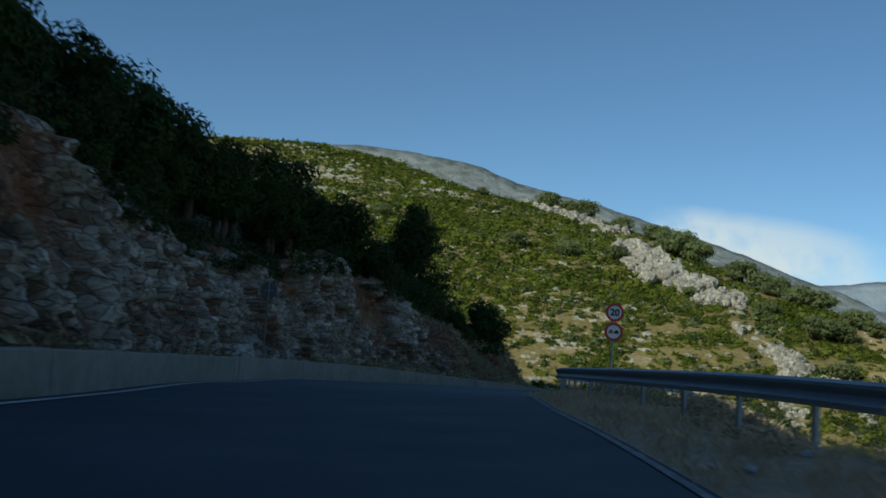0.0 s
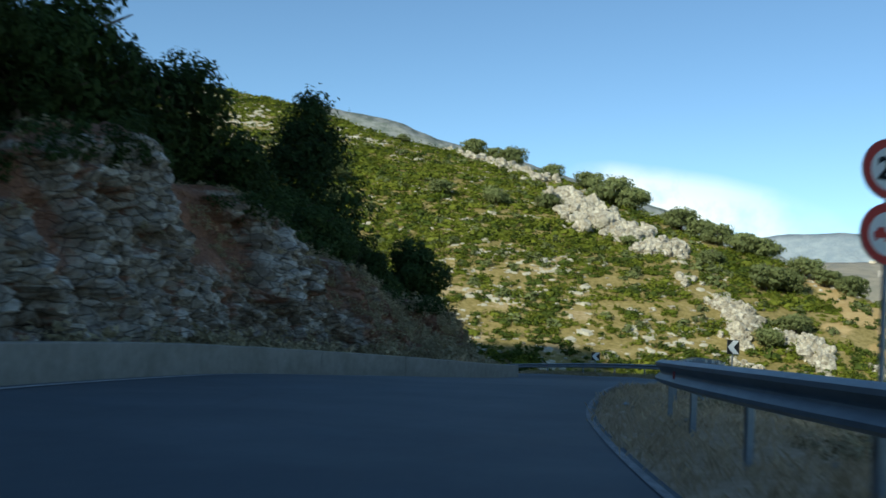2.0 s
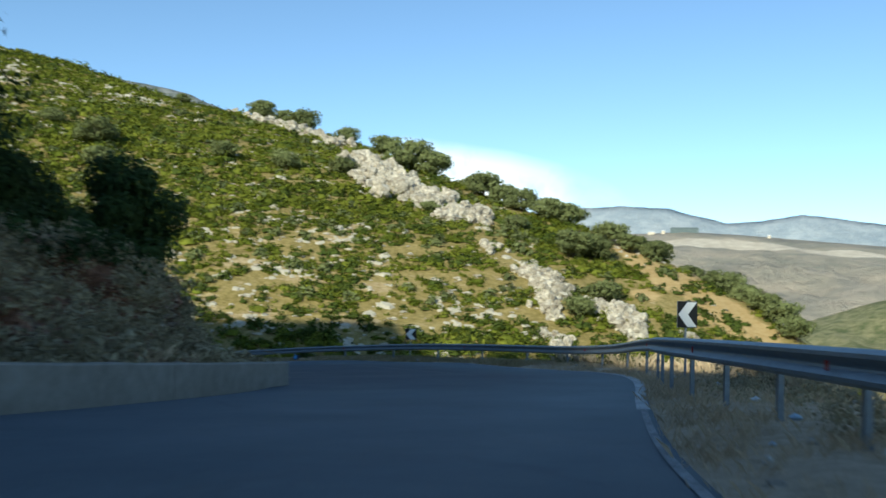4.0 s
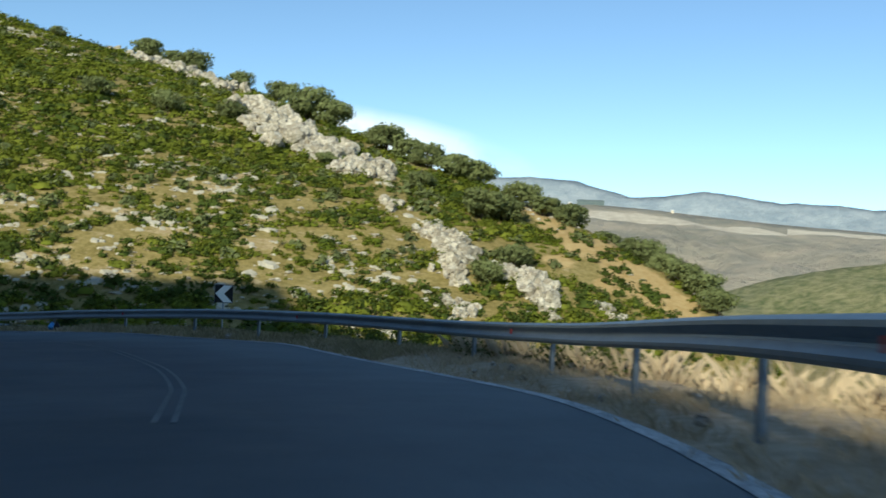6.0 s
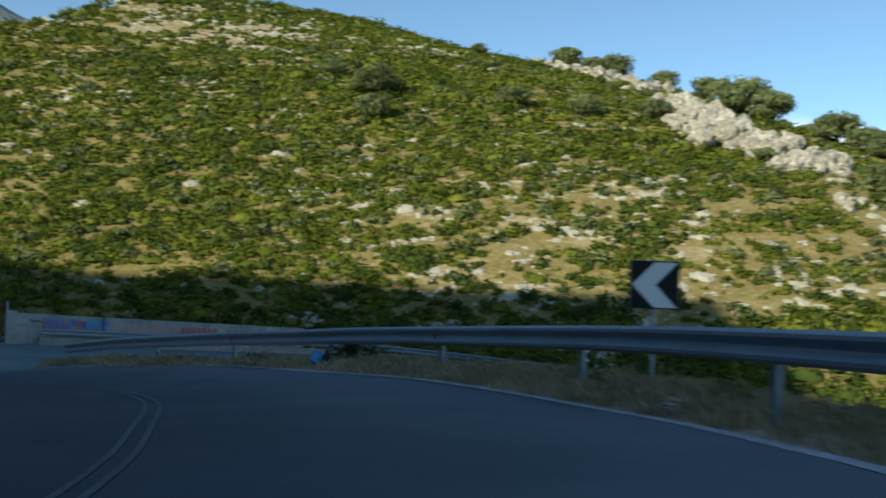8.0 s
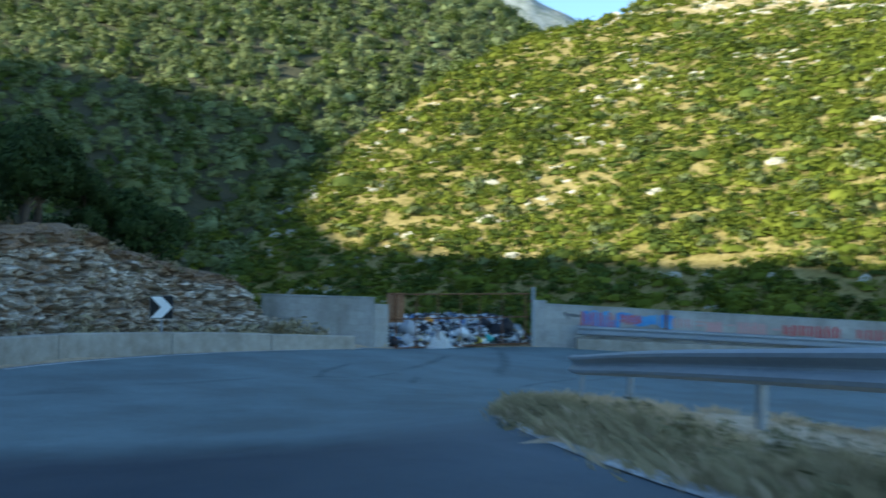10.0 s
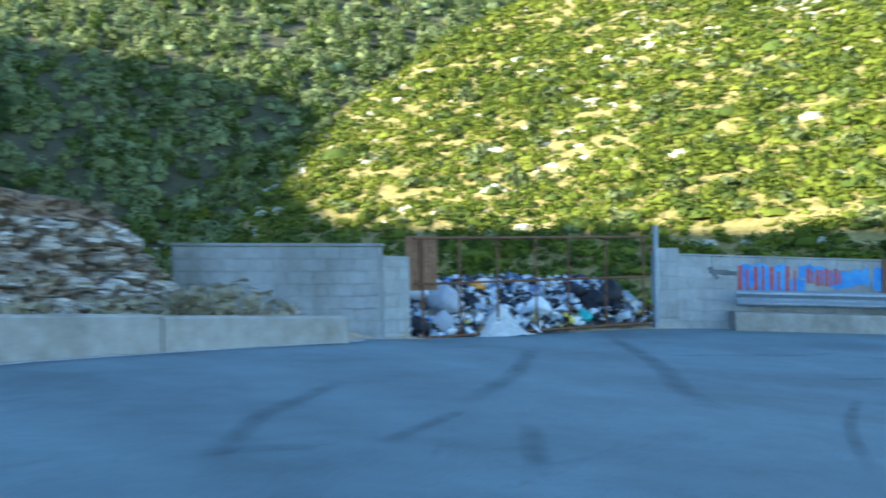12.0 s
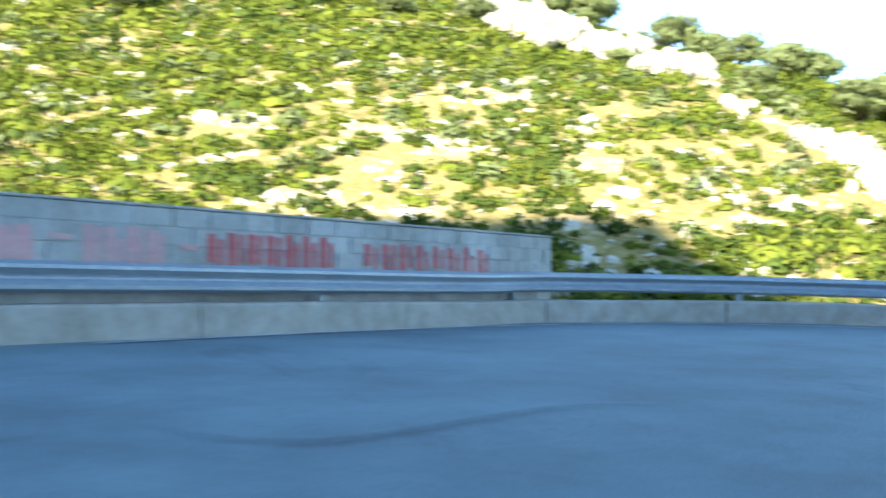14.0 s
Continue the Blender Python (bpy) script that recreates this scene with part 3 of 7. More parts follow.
def ribbon(name, pts, width, mat, lift=0.004, taper=False):
    """A painted line along pts on the road, drawn out thin at its ends if tapered."""
    p = np.asarray(pts, float)[:, :2]
    t = np.gradient(p, axis=0)
    nrm = np.stack([-t[:, 1], t[:, 0]], -1) / np.linalg.norm(t, axis=1)[:, None]
    if taper:
        width = width * (0.15 + 0.85 * np.sin(np.pi * np.linspace(0, 1, len(p))) ** 0.6 * (1 + 0.3 * value_noise(p[:, 0] * 3, p[:, 1] * 3, 1, 2, 2)))[:, None]
    a, b = p + nrm * width / 2, p - nrm * width / 2
    v = np.stack([a, b], 1)
    z = road_z(v[..., 0], v[..., 1]) + lift
    return mesh_object(name, np.concatenate([v, z[..., None]], -1).reshape(-1, 3), grid_faces(len(p), 2), mat)


inner = EDGE[:, :2] + (EDGE[:, 2:] - EDGE[:, :2]) / np.linalg.norm(EDGE[:, 2:] - EDGE[:, :2], axis=1)[:, None] * 0.11
outer = EDGE[:, 2:] - (EDGE[:, 2:] - EDGE[:, :2]) / np.linalg.norm(EDGE[:, 2:] - EDGE[:, :2], axis=1)[:, None] * 0.24
cut_ = int((inner[:, 1] < 57).sum())
line_s = ribbon("edge_line", inner[:cut_ + 1], 0.085, DIM_LINE, 0.010)
line_r = ribbon("edge_line", inner[cut_:int(len(inner) * 0.80)], 0.18, WHITE_LINE, 0.006)
line_l = ribbon("edge_line", (outer + (EDGE[:, :2] - EDGE[:, 2:]) / np.linalg.norm(EDGE[:, 2:] - EDGE[:, :2], axis=1)[:, None] * 0.20)[(EDGE[:, 3] < 58.5) & (EDGE[:, 1] < 62)], 0.19, WHITE_LINE, 0.014)
line_h = ribbon("edge_line", outer[(EDGE[:, 3] > 112) & (EDGE[:, 2] < -8.9)], 0.13, WHITE_LINE)
centre = spline([(12.5, 72.5), (12.84, 74.95), (13.1, 77), (13.3, 80.3), (13.3, 83.2), (13.0, 87.5), (12.45, 91.2), (11.8, 93.7), (11.1, 96.0), (10.3, 98.3), (9.3, 100.2), (8.07, 101.8), (6.9, 103.2), (5.35, 105.0), (4.0, 106.2)], 0.3)
_t = np.gradient(centre, axis=0)
_side = np.stack([-_t[:, 1], _t[:, 0]], -1) / np.linalg.norm(_t, axis=1)[:, None]
lines_c = [ribbon("centre_line", centre + _side * off, 0.055, FAINT_LINE, 0.006) for off in (-0.08, 0.08)]
line_k = ribbon("edge_line", (EDGE[:, 2:] - (EDGE[:, 2:] - EDGE[:, :2]) / np.linalg.norm(EDGE[:, 2:] - EDGE[:, :2], axis=1)[:, None] * 0.80)[(EDGE[:, 2] > -5.5) & (EDGE[:, 3] > 114) & (EDGE[:, 0] > 0.9)], 0.10, WHITE_LINE, 0.008)
for ob in (line_s, line_r, line_l, line_h, line_k):
    tagged(ob, "worn white painted line along the road edge", "road marking", kind="structure")
for ob in lines_c:
    tagged(ob, "nearly worn away pale centre line on asphalt", "road marking", kind="structure")


def tyre_material():
    """Rubber laid thinly on the asphalt: strongest along the middle of a mark, patchy."""
    m, n, l, b = material("tyre_rubber", 0.7)
    b.inputs["Base Color"].default_value = (0.035, 0.036, 0.038, 1)
    at = n.new("ShaderNodeAttribute")
    at.attribute_name = "laid"
    k = mix(n, l, 1.0, at.outputs["Color"], ramp(n, l, noise_node(n, l, 2.2, 7, 0.75), [(0.32, (0.06,) * 3), (0.68, (0.36,) * 3)]), "MULTIPLY")
    tr = n.new("ShaderNodeBsdfTransparent")
    ms = n.new("ShaderNodeMixShader")
    l.new(k, ms.inputs[0])
    l.new(tr.outputs[0], ms.inputs[1])
    l.new(b.outputs[0], ms.inputs[2])
    l.new(ms.outputs[0], n["Material Output"].inputs["Surface"])
    return m


TYRE = tyre_material()


def tyre_mark(pts, width):
    p = np.asarray(pts, float)[:, :2]
    t = np.gradient(p, axis=0)
    nrm = np.stack([-t[:, 1], t[:, 0]], -1) / np.linalg.norm(t, axis=1)[:, None]
    off = np.linspace(-1, 1, 7)
    v = p[:, None, :] + nrm[:, None, :] * (off * width * 1.1)[None, :, None]
    z = road_z(v[..., 0], v[..., 1]) + 0.02
    ob = mesh_object("tyre_mark", np.concatenate([v, z[..., None]], -1).reshape(-1, 3), grid_faces(len(p), 7), TYRE)
    ends = np.clip(np.sin(np.pi * np.linspace(0, 1, len(p))) * 1.8, 0, 1)
    ob.data.attributes.new("laid", "FLOAT", "POINT").data.foreach_set("value", (ends[:, None] * (1 - off ** 2)[None, :]).ravel().astype(np.float32))
    ob.visible_shadow = False
    return ob


MARKS = [([(-8.6, 130.5), (-7.05, 128.34), (-5.59, 126.07), (-4.57, 124.09), (-3.52, 122.5)], 0.17), ([(-5.3, 120.9), (-6.11, 123.03), (-7.12, 125.17), (-8.02, 126.85)], 0.13), ([(-5.06, 117.6), (-4.93, 118.06), (-4.65, 118.4)], 0.12),
         ([(-5.0, 117.8), (-5.83, 118.96), (-6.16, 119.63), (-6.89, 121.2)], 0.10), ([(-4.32, 120.34), (-3.64, 119.21), (-3.31, 118.7)], 0.10), ([(-3.1, 125.6), (-2.57, 122.92), (-2.11, 121.17), (-1.74, 120.06)], 0.07),
         ([(-5.68, 129.03), (-4.98, 129.4), (-4.43, 130.38)], 0.07), ([(-4.52, 118.76), (-4.74, 119.47), (-5.04, 120.55)], 0.08), ([(-6.18, 127.72), (-5.82, 128.47), (-4.75, 129.43)], 0.07), ([(-4.3, 130.0), (-3.21, 130.34), (-2.2, 130.85)], 0.08),
         ([(-2.71, 125.0), (-2.74, 126.31), (-2.66, 127.23), (-2.53, 127.94), (-2.32, 128.65), (-1.6, 129.15)], 0.07), ([(-1.9, 131.1), (-1.39, 130.69), (-0.8, 130.65), (0.6, 131.5), (1.4, 131.5)], 0.07), ([(-3.77, 127.16), (-3.26, 127.84), (-2.73, 128.54)], 0.07)]
for pts, w in MARKS:
    tagged(tyre_mark(spline(pts, 0.12), w), "dark curved tyre mark on asphalt", "tyre mark", kind="structure")

# ---- far land: the valley and its mountains to the horizon ----
def far_land(name, az, prof, r0, r1, r2, low, mat, label, amp, seed):
    """A range seen over azimuths az (degrees right of +y): it rises from low at r0 to a crest of elevation prof at r1 and falls to r2."""
    a = np.linspace(az[0], az[-1], 260)
    el = np.interp(a, az, prof) + amp * value_noise(a, a * 0, 2.6, seed, 5, 0.55)
    rr = np.r_[np.linspace(r0, r1, 26), np.linspace(r1, r2, 8)[1:]]
    u = np.r_[np.linspace(0, 1, 26), np.linspace(1, 0, 8)[1:]]
    A, R = np.meshgrid(np.radians(a), rr)
    top = r1 * np.tan(np.radians(el))[None, :]
    z = low + (top - low) * (u[:, None] ** 1.25)
    x, y = 10 + R * np.sin(A), 80 + R * np.cos(A)
    z = z + (r1 * 0.020) * (value_noise(x, y, r1 * 0.10, seed + 1, 5, 0.6) - 1.2 * np.abs(value_noise(x * 1.0, y * 0.35, r1 * 0.05, seed + 2, 3, 0.5))) * np.sin(np.pi * u ** 0.8)[:, None]
    ob = mesh_object(name, np.stack([x, y, z], -1).reshape(-1, 3), grid_faces(len(rr), len(a)), mat, True)
    return tagged(ob, label, "mountain", kind="structure")


FAR_GREY = two_scale("bare_grey_mountain", [(0.35, (0.24, 0.25, 0.22)), (0.65, (0.42, 0.41, 0.37))], 0.006, [(0.4, (0.17, 0.20, 0.15)), (0.6, (0.52, 0.50, 0.45))], 0.035, 0.6, relief=0.8, relief_scale=0.03, relief_dist=14)
# second tone mixes bluish aerial haze into the tan slopes
FAR_TAN = two_scale("hazed_dry_slopes", [(0.35, (0.34, 0.265, 0.165)), (0.65, (0.52, 0.40, 0.26))], 0.004, [(0.4, (0.23, 0.255, 0.23)), (0.6, (0.48, 0.42, 0.34))], 0.009, 0.6, relief=0.9, relief_scale=0.02, relief_dist=20)
CUT = two_scale("pale_road_cut", [(0.35, (0.52, 0.44, 0.33)), (0.65, (0.66, 0.57, 0.44))], 0.01, [(0.4, (0.48, 0.40, 0.30)), (0.6, (0.70, 0.62, 0.50))], 0.04, 0.5)
# the blue of distance haze is put into the range's base colour
FAR_BLUE = two_scale("hazed_distant_range", [(0.35, (0.26, 0.30, 0.34)), (0.65, (0.36, 0.39, 0.42))], 0.003, [(0.4, (0.22, 0.27, 0.31)), (0.6, (0.40, 0.43, 0.45))], 0.012, 0.5, relief=0.7, relief_scale=0.01, relief_dist=30)
FAR_GREEN = two_scale("far_scrub_slope", [(0.35, (0.12, 0.14, 0.05)), (0.65, (0.26, 0.24, 0.11))], 0.02, [(0.4, (0.08, 0.10, 0.035)), (0.6, (0.36, 0.31, 0.17))], 0.12, 0.55, relief=0.8, relief_scale=0.15, relief_dist=3)
far_land("backdrop_mountain", [-44, -34, -30, -27, -24, -19, -12, -6, -3, 0, 5, 12, 18, 22, 28], [16.5, 15.4, 14.3, 12.9, 11.8, 11.4, 11.8, 12.0, 12.0, 11.4, 10.2, 8.3, 6.3, 4.8, 2.0], 900, 1900, 2600, -60, FAR_GREY, "bare grey limestone mountain beyond the hill", 0.25, 11)
valley = far_land("backdrop_valley", [8, 18, 22, 27, 29, 32, 36, 39, 46, 62], [2.4, 3.7, 4.1, 4.3, 4.45, 4.25, 3.9, 3.65, 3.2, 2.8], 420, 2500, 3000, -60, FAR_TAN, "hazed dry tan far valley side with a terrace road", 0.05, 12)
valley.data.materials.append(CUT)
for p in valley.data.polygons:
    row, col = divmod(p.index, 259)
    if row == 22 + (col > 150) - (col > 205) and col > 92:
        p.material_index = 1
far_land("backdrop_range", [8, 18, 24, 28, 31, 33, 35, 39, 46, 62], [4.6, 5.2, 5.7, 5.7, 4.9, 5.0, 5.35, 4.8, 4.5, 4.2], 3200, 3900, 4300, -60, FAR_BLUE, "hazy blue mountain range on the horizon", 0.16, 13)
far_land("backdrop_ridge", [30, 34, 37, 39, 43, 48, 62], [-2.4, -0.9, 0.0, 0.7, 1.6, 2.2, 2.6], 500, 900, 1200, -60, FAR_GREEN, "green scrub ridge in the valley below", 0.12, 14)
far_land("backdrop_spur", [22, 27, 31, 33, 35, 37, 39, 42, 46], [1.5, 1.7, 1.4, 1.0, 0.2, -0.9, -2.3, -4.2, -6.4], 240, 330, 420, -60, FAR_GREEN, "dry scrub spur behind the hill's shoulder", 0.18, 15)


def far_house(az, el, length, height, mat, roof_mat, label):
    """A low farm building on the plateau's edge, far off: walls and a shallow roof."""
    r = 2480
    thing = tagged(new("farm_building"), label, "building", "far buildings")
    x, y, z = 10 + r * math.sin(radians(az)), 80 + r * math.cos(radians(az)), r * math.tan(radians(el))
    thing.matrix_basis = pose(x, y, z, 0, 0, -az)
    bm = bmesh.new()
    bmesh.ops.create_cube(bm, size=1, matrix=Matrix.Translation((0, 0, height / 2 - 7)) @ Matrix.Diagonal((length, 9, height + 14, 1)))
    part("wall", bm, mat, thing)
    bm = bmesh.new()
    a = [bm.verts.new((sx * (length / 2 + 0.6), sy * 5.2, height + 0.01)) for sx, sy in ((-1, -1), (1, -1), (1, 1), (-1, 1))]
    b = [bm.verts.new((sx * length / 2.2, 0, height + 2.2)) for sx in (-1, 1)]
    for f in ((a[0], a[1], b[1], b[0]), (a[2], a[3], b[0], b[1]), (a[1], a[2], b[1]), (a[3], a[0], b[0]), (a[3], a[2], a[1], a[0])):
        bm.faces.new(f)
    part("roof", bm, roof_mat, thing)
    return thing


BARN = two_scale("dark_green_barn", [(0.35, (0.10, 0.13, 0.13)), (0.65, (0.14, 0.17, 0.17))], 0.05, [(0.4, (0.09, 0.12, 0.12)), (0.6, (0.16, 0.19, 0.19))], 0.3, 0.5)
for az, el, length, height in ((27.1, 4.30, 16, 3), (27.75, 4.36, 8, 4), (33.4, 4.15, 7, 3)):
    far_house(az, el, length, height, CUT, WHITE, "small white farm building on the far plateau")
far_house(28.9, 4.40, 66, 9, BARN, BARN, "long dark green barn on the far plateau")

# ---- guard rails ----
def beam_profile():
    """The W section: (out from the post, height)."""
    return [(0.0, 0.155), (0.012, 0.15), (0.078, 0.118), (0.082, 0.082), (0.02, 0.022), (0.012, 0.0), (0.02, -0.022), (0.082, -0.082), (0.078, -0.118), (0.012, -0.15), (0.0, -0.155)]


def sweep(line, face, profile, thick=0.004):
    """Vertices and faces of a section swept along a 3D line; face: which side (+1 left of the way, -1 right) the section bulges to."""
    line = np.asarray(line, float)
    t = np.gradient(line[:, :2], axis=0)
    nrm = np.stack([-t[:, 1], t[:, 0]], -1) / np.linalg.norm(t, axis=1)[:, None] * face
    front = np.array(profile)
    back = front[::-1] - np.array([thick, 0])
    ring = np.vstack([front, back])
    k = len(ring)
    v = np.empty((len(line), k, 3))
    v[..., :2] = line[:, None, :2] + nrm[:, None, :] * ring[None, :, :1]
    v[..., 2] = line[:, None, 2] + ring[None, :, 1]
    i = np.arange(len(line) * k).reshape(len(line), k)
    j = np.roll(i, -1, 1)
    f = np.stack([i[:-1], j[:-1], j[1:], i[1:]], -1).reshape(-1, 4)
    return v.reshape(-1, 3), f


def box_bm(sx, sy, sz, at=(0, 0, 0), bevel=0.0, turn=0.0):
    bm = bmesh.new()
    bmesh.ops.create_cube(bm, size=1)
    bmesh.ops.scale(bm, vec=(sx, sy, sz), verts=bm.verts)
    if bevel:
        bmesh.ops.bevel(bm, geom=bm.edges[:], offset=bevel, segments=2, affect="EDGES")
    if turn:
        bmesh.ops.rotate(bm, cent=(0, 0, 0), matrix=Matrix.Rotation(turn, 3, "Z"), verts=bm.verts)
    bmesh.ops.translate(bm, vec=at, verts=bm.verts)
    return bm


POST_MESH = None


def rail_post(parent, x, y, z_top, z_ground, heading):
    """A steel C post with a spacer block."""
    global POST_MESH
    if POST_MESH is None:
        bm = bmesh.new()
        for sx, sy, ox, oy in ((0.10, 0.006, 0, 0.0), (0.006, 0.055, -0.05, -0.027), (0.006, 0.055, 0.05, -0.027), (0.03, 0.006, -0.038, -0.054), (0.03, 0.006, 0.038, -0.054)):
            b = bmesh.ops.create_cube(bm, size=1)["verts"]
            bmesh.ops.scale(bm, vec=(sx, sy, 1), verts=b)
            bmesh.ops.translate(bm, vec=(ox, oy, -0.5), verts=b)
        b = bmesh.ops.create_cube(bm, size=1)["verts"]
        bmesh.ops.scale(bm, vec=(0.12, 0.09, 0.16), verts=b)
        bmesh.ops.translate(bm, vec=(0, 0.045, -0.12), verts=b)
        POST_MESH = bpy.data.meshes.new("post")
        bm.to_mesh(POST_MESH)
        bm.free()
        POST_MESH.materials.append(GALV)
    ob = new("post", POST_MESH)
    ob.parent = parent
    ob.matrix_basis = pose(x, y, z_top, 0, 0, heading) @ Matrix.Diagonal((1, 1, z_top - z_ground + 0.25, 1))
    return ob


def guard_rail(label, points, face, spacing=4.0, posts=True, close=0.0):
    """points: (x, y, z of the beam's middle). The beam in 4 m lengths, and posts under it, closer together over the first metres if asked."""
    rail = tagged(new("guard_rail"), label, "guard rail")
    line = spline(points, 0.25)
    s = np.r_[0, np.cumsum(np.linalg.norm(np.diff(line[:, :2], axis=0), axis=1))]
    n = max(1, int(s[-1] / spacing))
    for k in range(n):
        a, b = s[-1] * k / n, s[-1] * (k + 1) / n
        u = np.linspace(a - 0.12 * (k > 0), b, 14)
        seg = np.stack([np.interp(u, s, line[:, c]) for c in range(3)], -1)
        seg[:, 2] += 0.0
        v, f = sweep(seg, face, [(o + 0.004 * (k % 2), h) for o, h in beam_profile()])
        beam = mesh_object("beam", v, f, GALV)
        beam.parent = rail
    if posts:
        places = [u for u in np.arange(0.75, close, 2.55)] + [min(s[-1] - 0.3, s[-1] * k / n + 0.15) for k in range(n + 1) if s[-1] * k / n > close]
        for u in places:
            x, y, z = (float(np.interp(u, s, line[:, c])) for c in range(3))
            x2, y2 = (float(np.interp(min(u + 0.3, s[-1]), s, line[:, c])) for c in range(2))
            x1, y1 = (float(np.interp(u - 0.3, s, line[:, c])) for c in range(2))
            hd = math.degrees(math.atan2(y2 - y1, x2 - x1))
            nx, ny = -math.sin(radians(hd)) * face, math.cos(radians(hd)) * face
            rail_post(rail, x - nx * 0.10, y - ny * 0.10, z + 0.13, gz(x, y), hd + (0 if face > 0 else 180))
    return rail


# the near rail stands about 0.75 m over the verge along the outside of the first bends
NEAR = [(4.2, -14, 1.0), (4.25, 0, 1.05), (4.2, 8, 1.10), (3.9, 15, 1.14), (3.3, 24, 1.09), (3.3, 31, 1.03), (4.0, 36.5, 0.93), (5.1, 40.4, 0.83), (7.0, 46, 0.68), (8.9, 51, 0.64),
        (12.4, 61, 0.42), (16.2, 69.5, 0.12), (18.4, 76.5, -0.30), (19.1, 82, -0.58), (18.8, 87.5, -0.78), (17.9, 91.5, -0.92), (16.3, 97.0, -1.18), (13.8, 101.8, -1.52),
        (12.1, 104.25, -1.73), (10.8, 105.9, -1.91), (8.7, 108.24, -2.17), (6.6, 110.5, -2.45), (4.2, 113.15, -2.79), (1.5, 116.7, -3.26), (0.95, 117.5, -3.34)]
guard_rail("galvanised W-beam guard rail on steel posts along the road edge", NEAR, 1, close=80.0)
# the outer rail of the lower leg: along the painted wall, then on its own posts
WALL_A, WALL_B = Vector((-8.22, 132.37, 0)), Vector((4.21, 141.50, 0))
along = (WALL_B - WALL_A).normalized()
out_ = Vector((along.y, -along.x, 0))                  # towards the road
p0 = WALL_A + along * 1.38 + out_ * 0.32
guard_rail("galvanised W-beam guard rail along a concrete kerb", [(p0.x, p0.y, -3.95)] + [tuple((WALL_A + along * s + out_ * 0.32).xy) + (-3.95 - 0.045 * (s - 1.75),) for s in (5, 9, 13)]
           + [(4.4, 141.0, -4.52), (9.6, 140.9, -4.68), (16.6, 138.2, -4.95), (26.5, 133.0, -5.55), (47, 117.5, -6.85)], -1)

# red reflectors on the near rail
def reflector(parent, x, y, z, nx, ny):
    bm = box_bm(0.014, 0.075, 0.085, bevel=0.004)
    ob = part("reflector", bm, RED, parent, "small red reflector")
    ob.matrix_basis = pose(x + nx * 0.09, y + ny * 0.09, z, 0, 0, math.degrees(math.atan2(ny, nx)))


near_rail = bpy.data.objects["guard_rail"]
nl = spline(NEAR, 0.25)
for y in (35.2, 41.2, 52.5, 58.1, 67.5, 79.6, 91.4, 101.6, 107.97):
    k = int(np.abs(nl[:, 1] - y).argmin())
    t = nl[k + 1] - nl[k - 1]
    t = t / np.linalg.norm(t)
    reflector(near_rail, nl[k, 0], nl[k, 1], nl[k, 2], -t[1], t[0])


# ---- concrete parapets, kerb and walls ----
def panel_wall(name, label, category, pts, height, thick, length, mat, top_noise=0.0, seed=0, kind="structure"):
    """A low wall in cast lengths with open joints. pts: (x, y, foot, height) along its road side; each length is a piece of its own."""
    thing = tagged(new(name), label, category, kind=kind)
    line = spline(pts, 0.1)
    s = np.r_[0, np.cumsum(np.linalg.norm(np.diff(line[:, :2], axis=0), axis=1))]
    rnd = random.Random(seed)
    n = max(1, int(s[-1] / length))
    for k in range(n):
        a, b = s[-1] * k / n + 0.012, s[-1] * (k + 1) / n - 0.012
        u = np.linspace(a, b, 7)
        q = np.stack([np.interp(u, s, line[:, c]) for c in range(4)], -1)
        t = np.gradient(q[:, :2], axis=0)
        nrm = np.stack([-t[:, 1], t[:, 0]], -1) / np.linalg.norm(t, axis=1)[:, None]
        dz, dn = rnd.uniform(-0.012, 0.012), rnd.uniform(-0.012, 0.012)
        rings = []
        for i in range(7):
            h = q[i, 3] + dz + top_noise * noise.noise(Vector((u[i] * 1.3, seed, 0)))
            c = 0.03
            sec = [(dn, -0.3), (dn - 0.02, h - c), (dn + 0.0, h), (dn + thick - c, h), (dn + thick, h - c), (dn + thick, -0.3)]
            sec[1], sec[2] = (dn + 0.01, h - c), (dn + 0.01 + c, h)
            rings.append([(q[i, 0] + nrm[i, 0] * o, q[i, 1] + nrm[i, 1] * o, q[i, 2] + z) for o, z in sec])
        v = np.array(rings).reshape(-1, 3)
        idx = np.arange(42).reshape(7, 6)
        f = [[idx[i, j], idx[i, (j + 1) % 6], idx[i + 1, (j + 1) % 6], idx[i + 1, j]] for i in range(6) for j in range(6)]
        me = bpy.data.meshes.new("panel")
        me.from_pydata([tuple(p) for p in v], [], [tuple(int(w) for w in g) for g in f] + [tuple(int(w) for w in idx[0]), tuple(int(w) for w in idx[6][::-1])])
        me.materials.append(mat)
        ob = new("panel", me)
        ob.parent = thing
    return thing


LEFT_WALL = [(-6.15, -18), (-6.15, 0), (-6.05, 14), (-6.2, 28), (-5.95, 39), (-4.1, 48), (-0.6, 55.7), (3.3, 61.4), (5.1, 64.9), (6.7, 67.4)]
hts = [0.74, 0.74, 0.72, 0.69, 0.72, 0.74, 0.72, 0.64, 0.57, 0.52]
panel_wall("parapet_wall", "low stained concrete parapet below the rock cutting", "parapet", [(x, y, rz(x, y) - 0.02, h) for (x, y), h in zip(LEFT_WALL, hts)], 0, 0.32, 4.8, GRIMY_CONCRETE, 0.02, 3)
RIGHT_PAR = [(-9.3, 112.4), (-10.25, 116.0), (-10.1, 120.2), (-9.75, 124.7)]
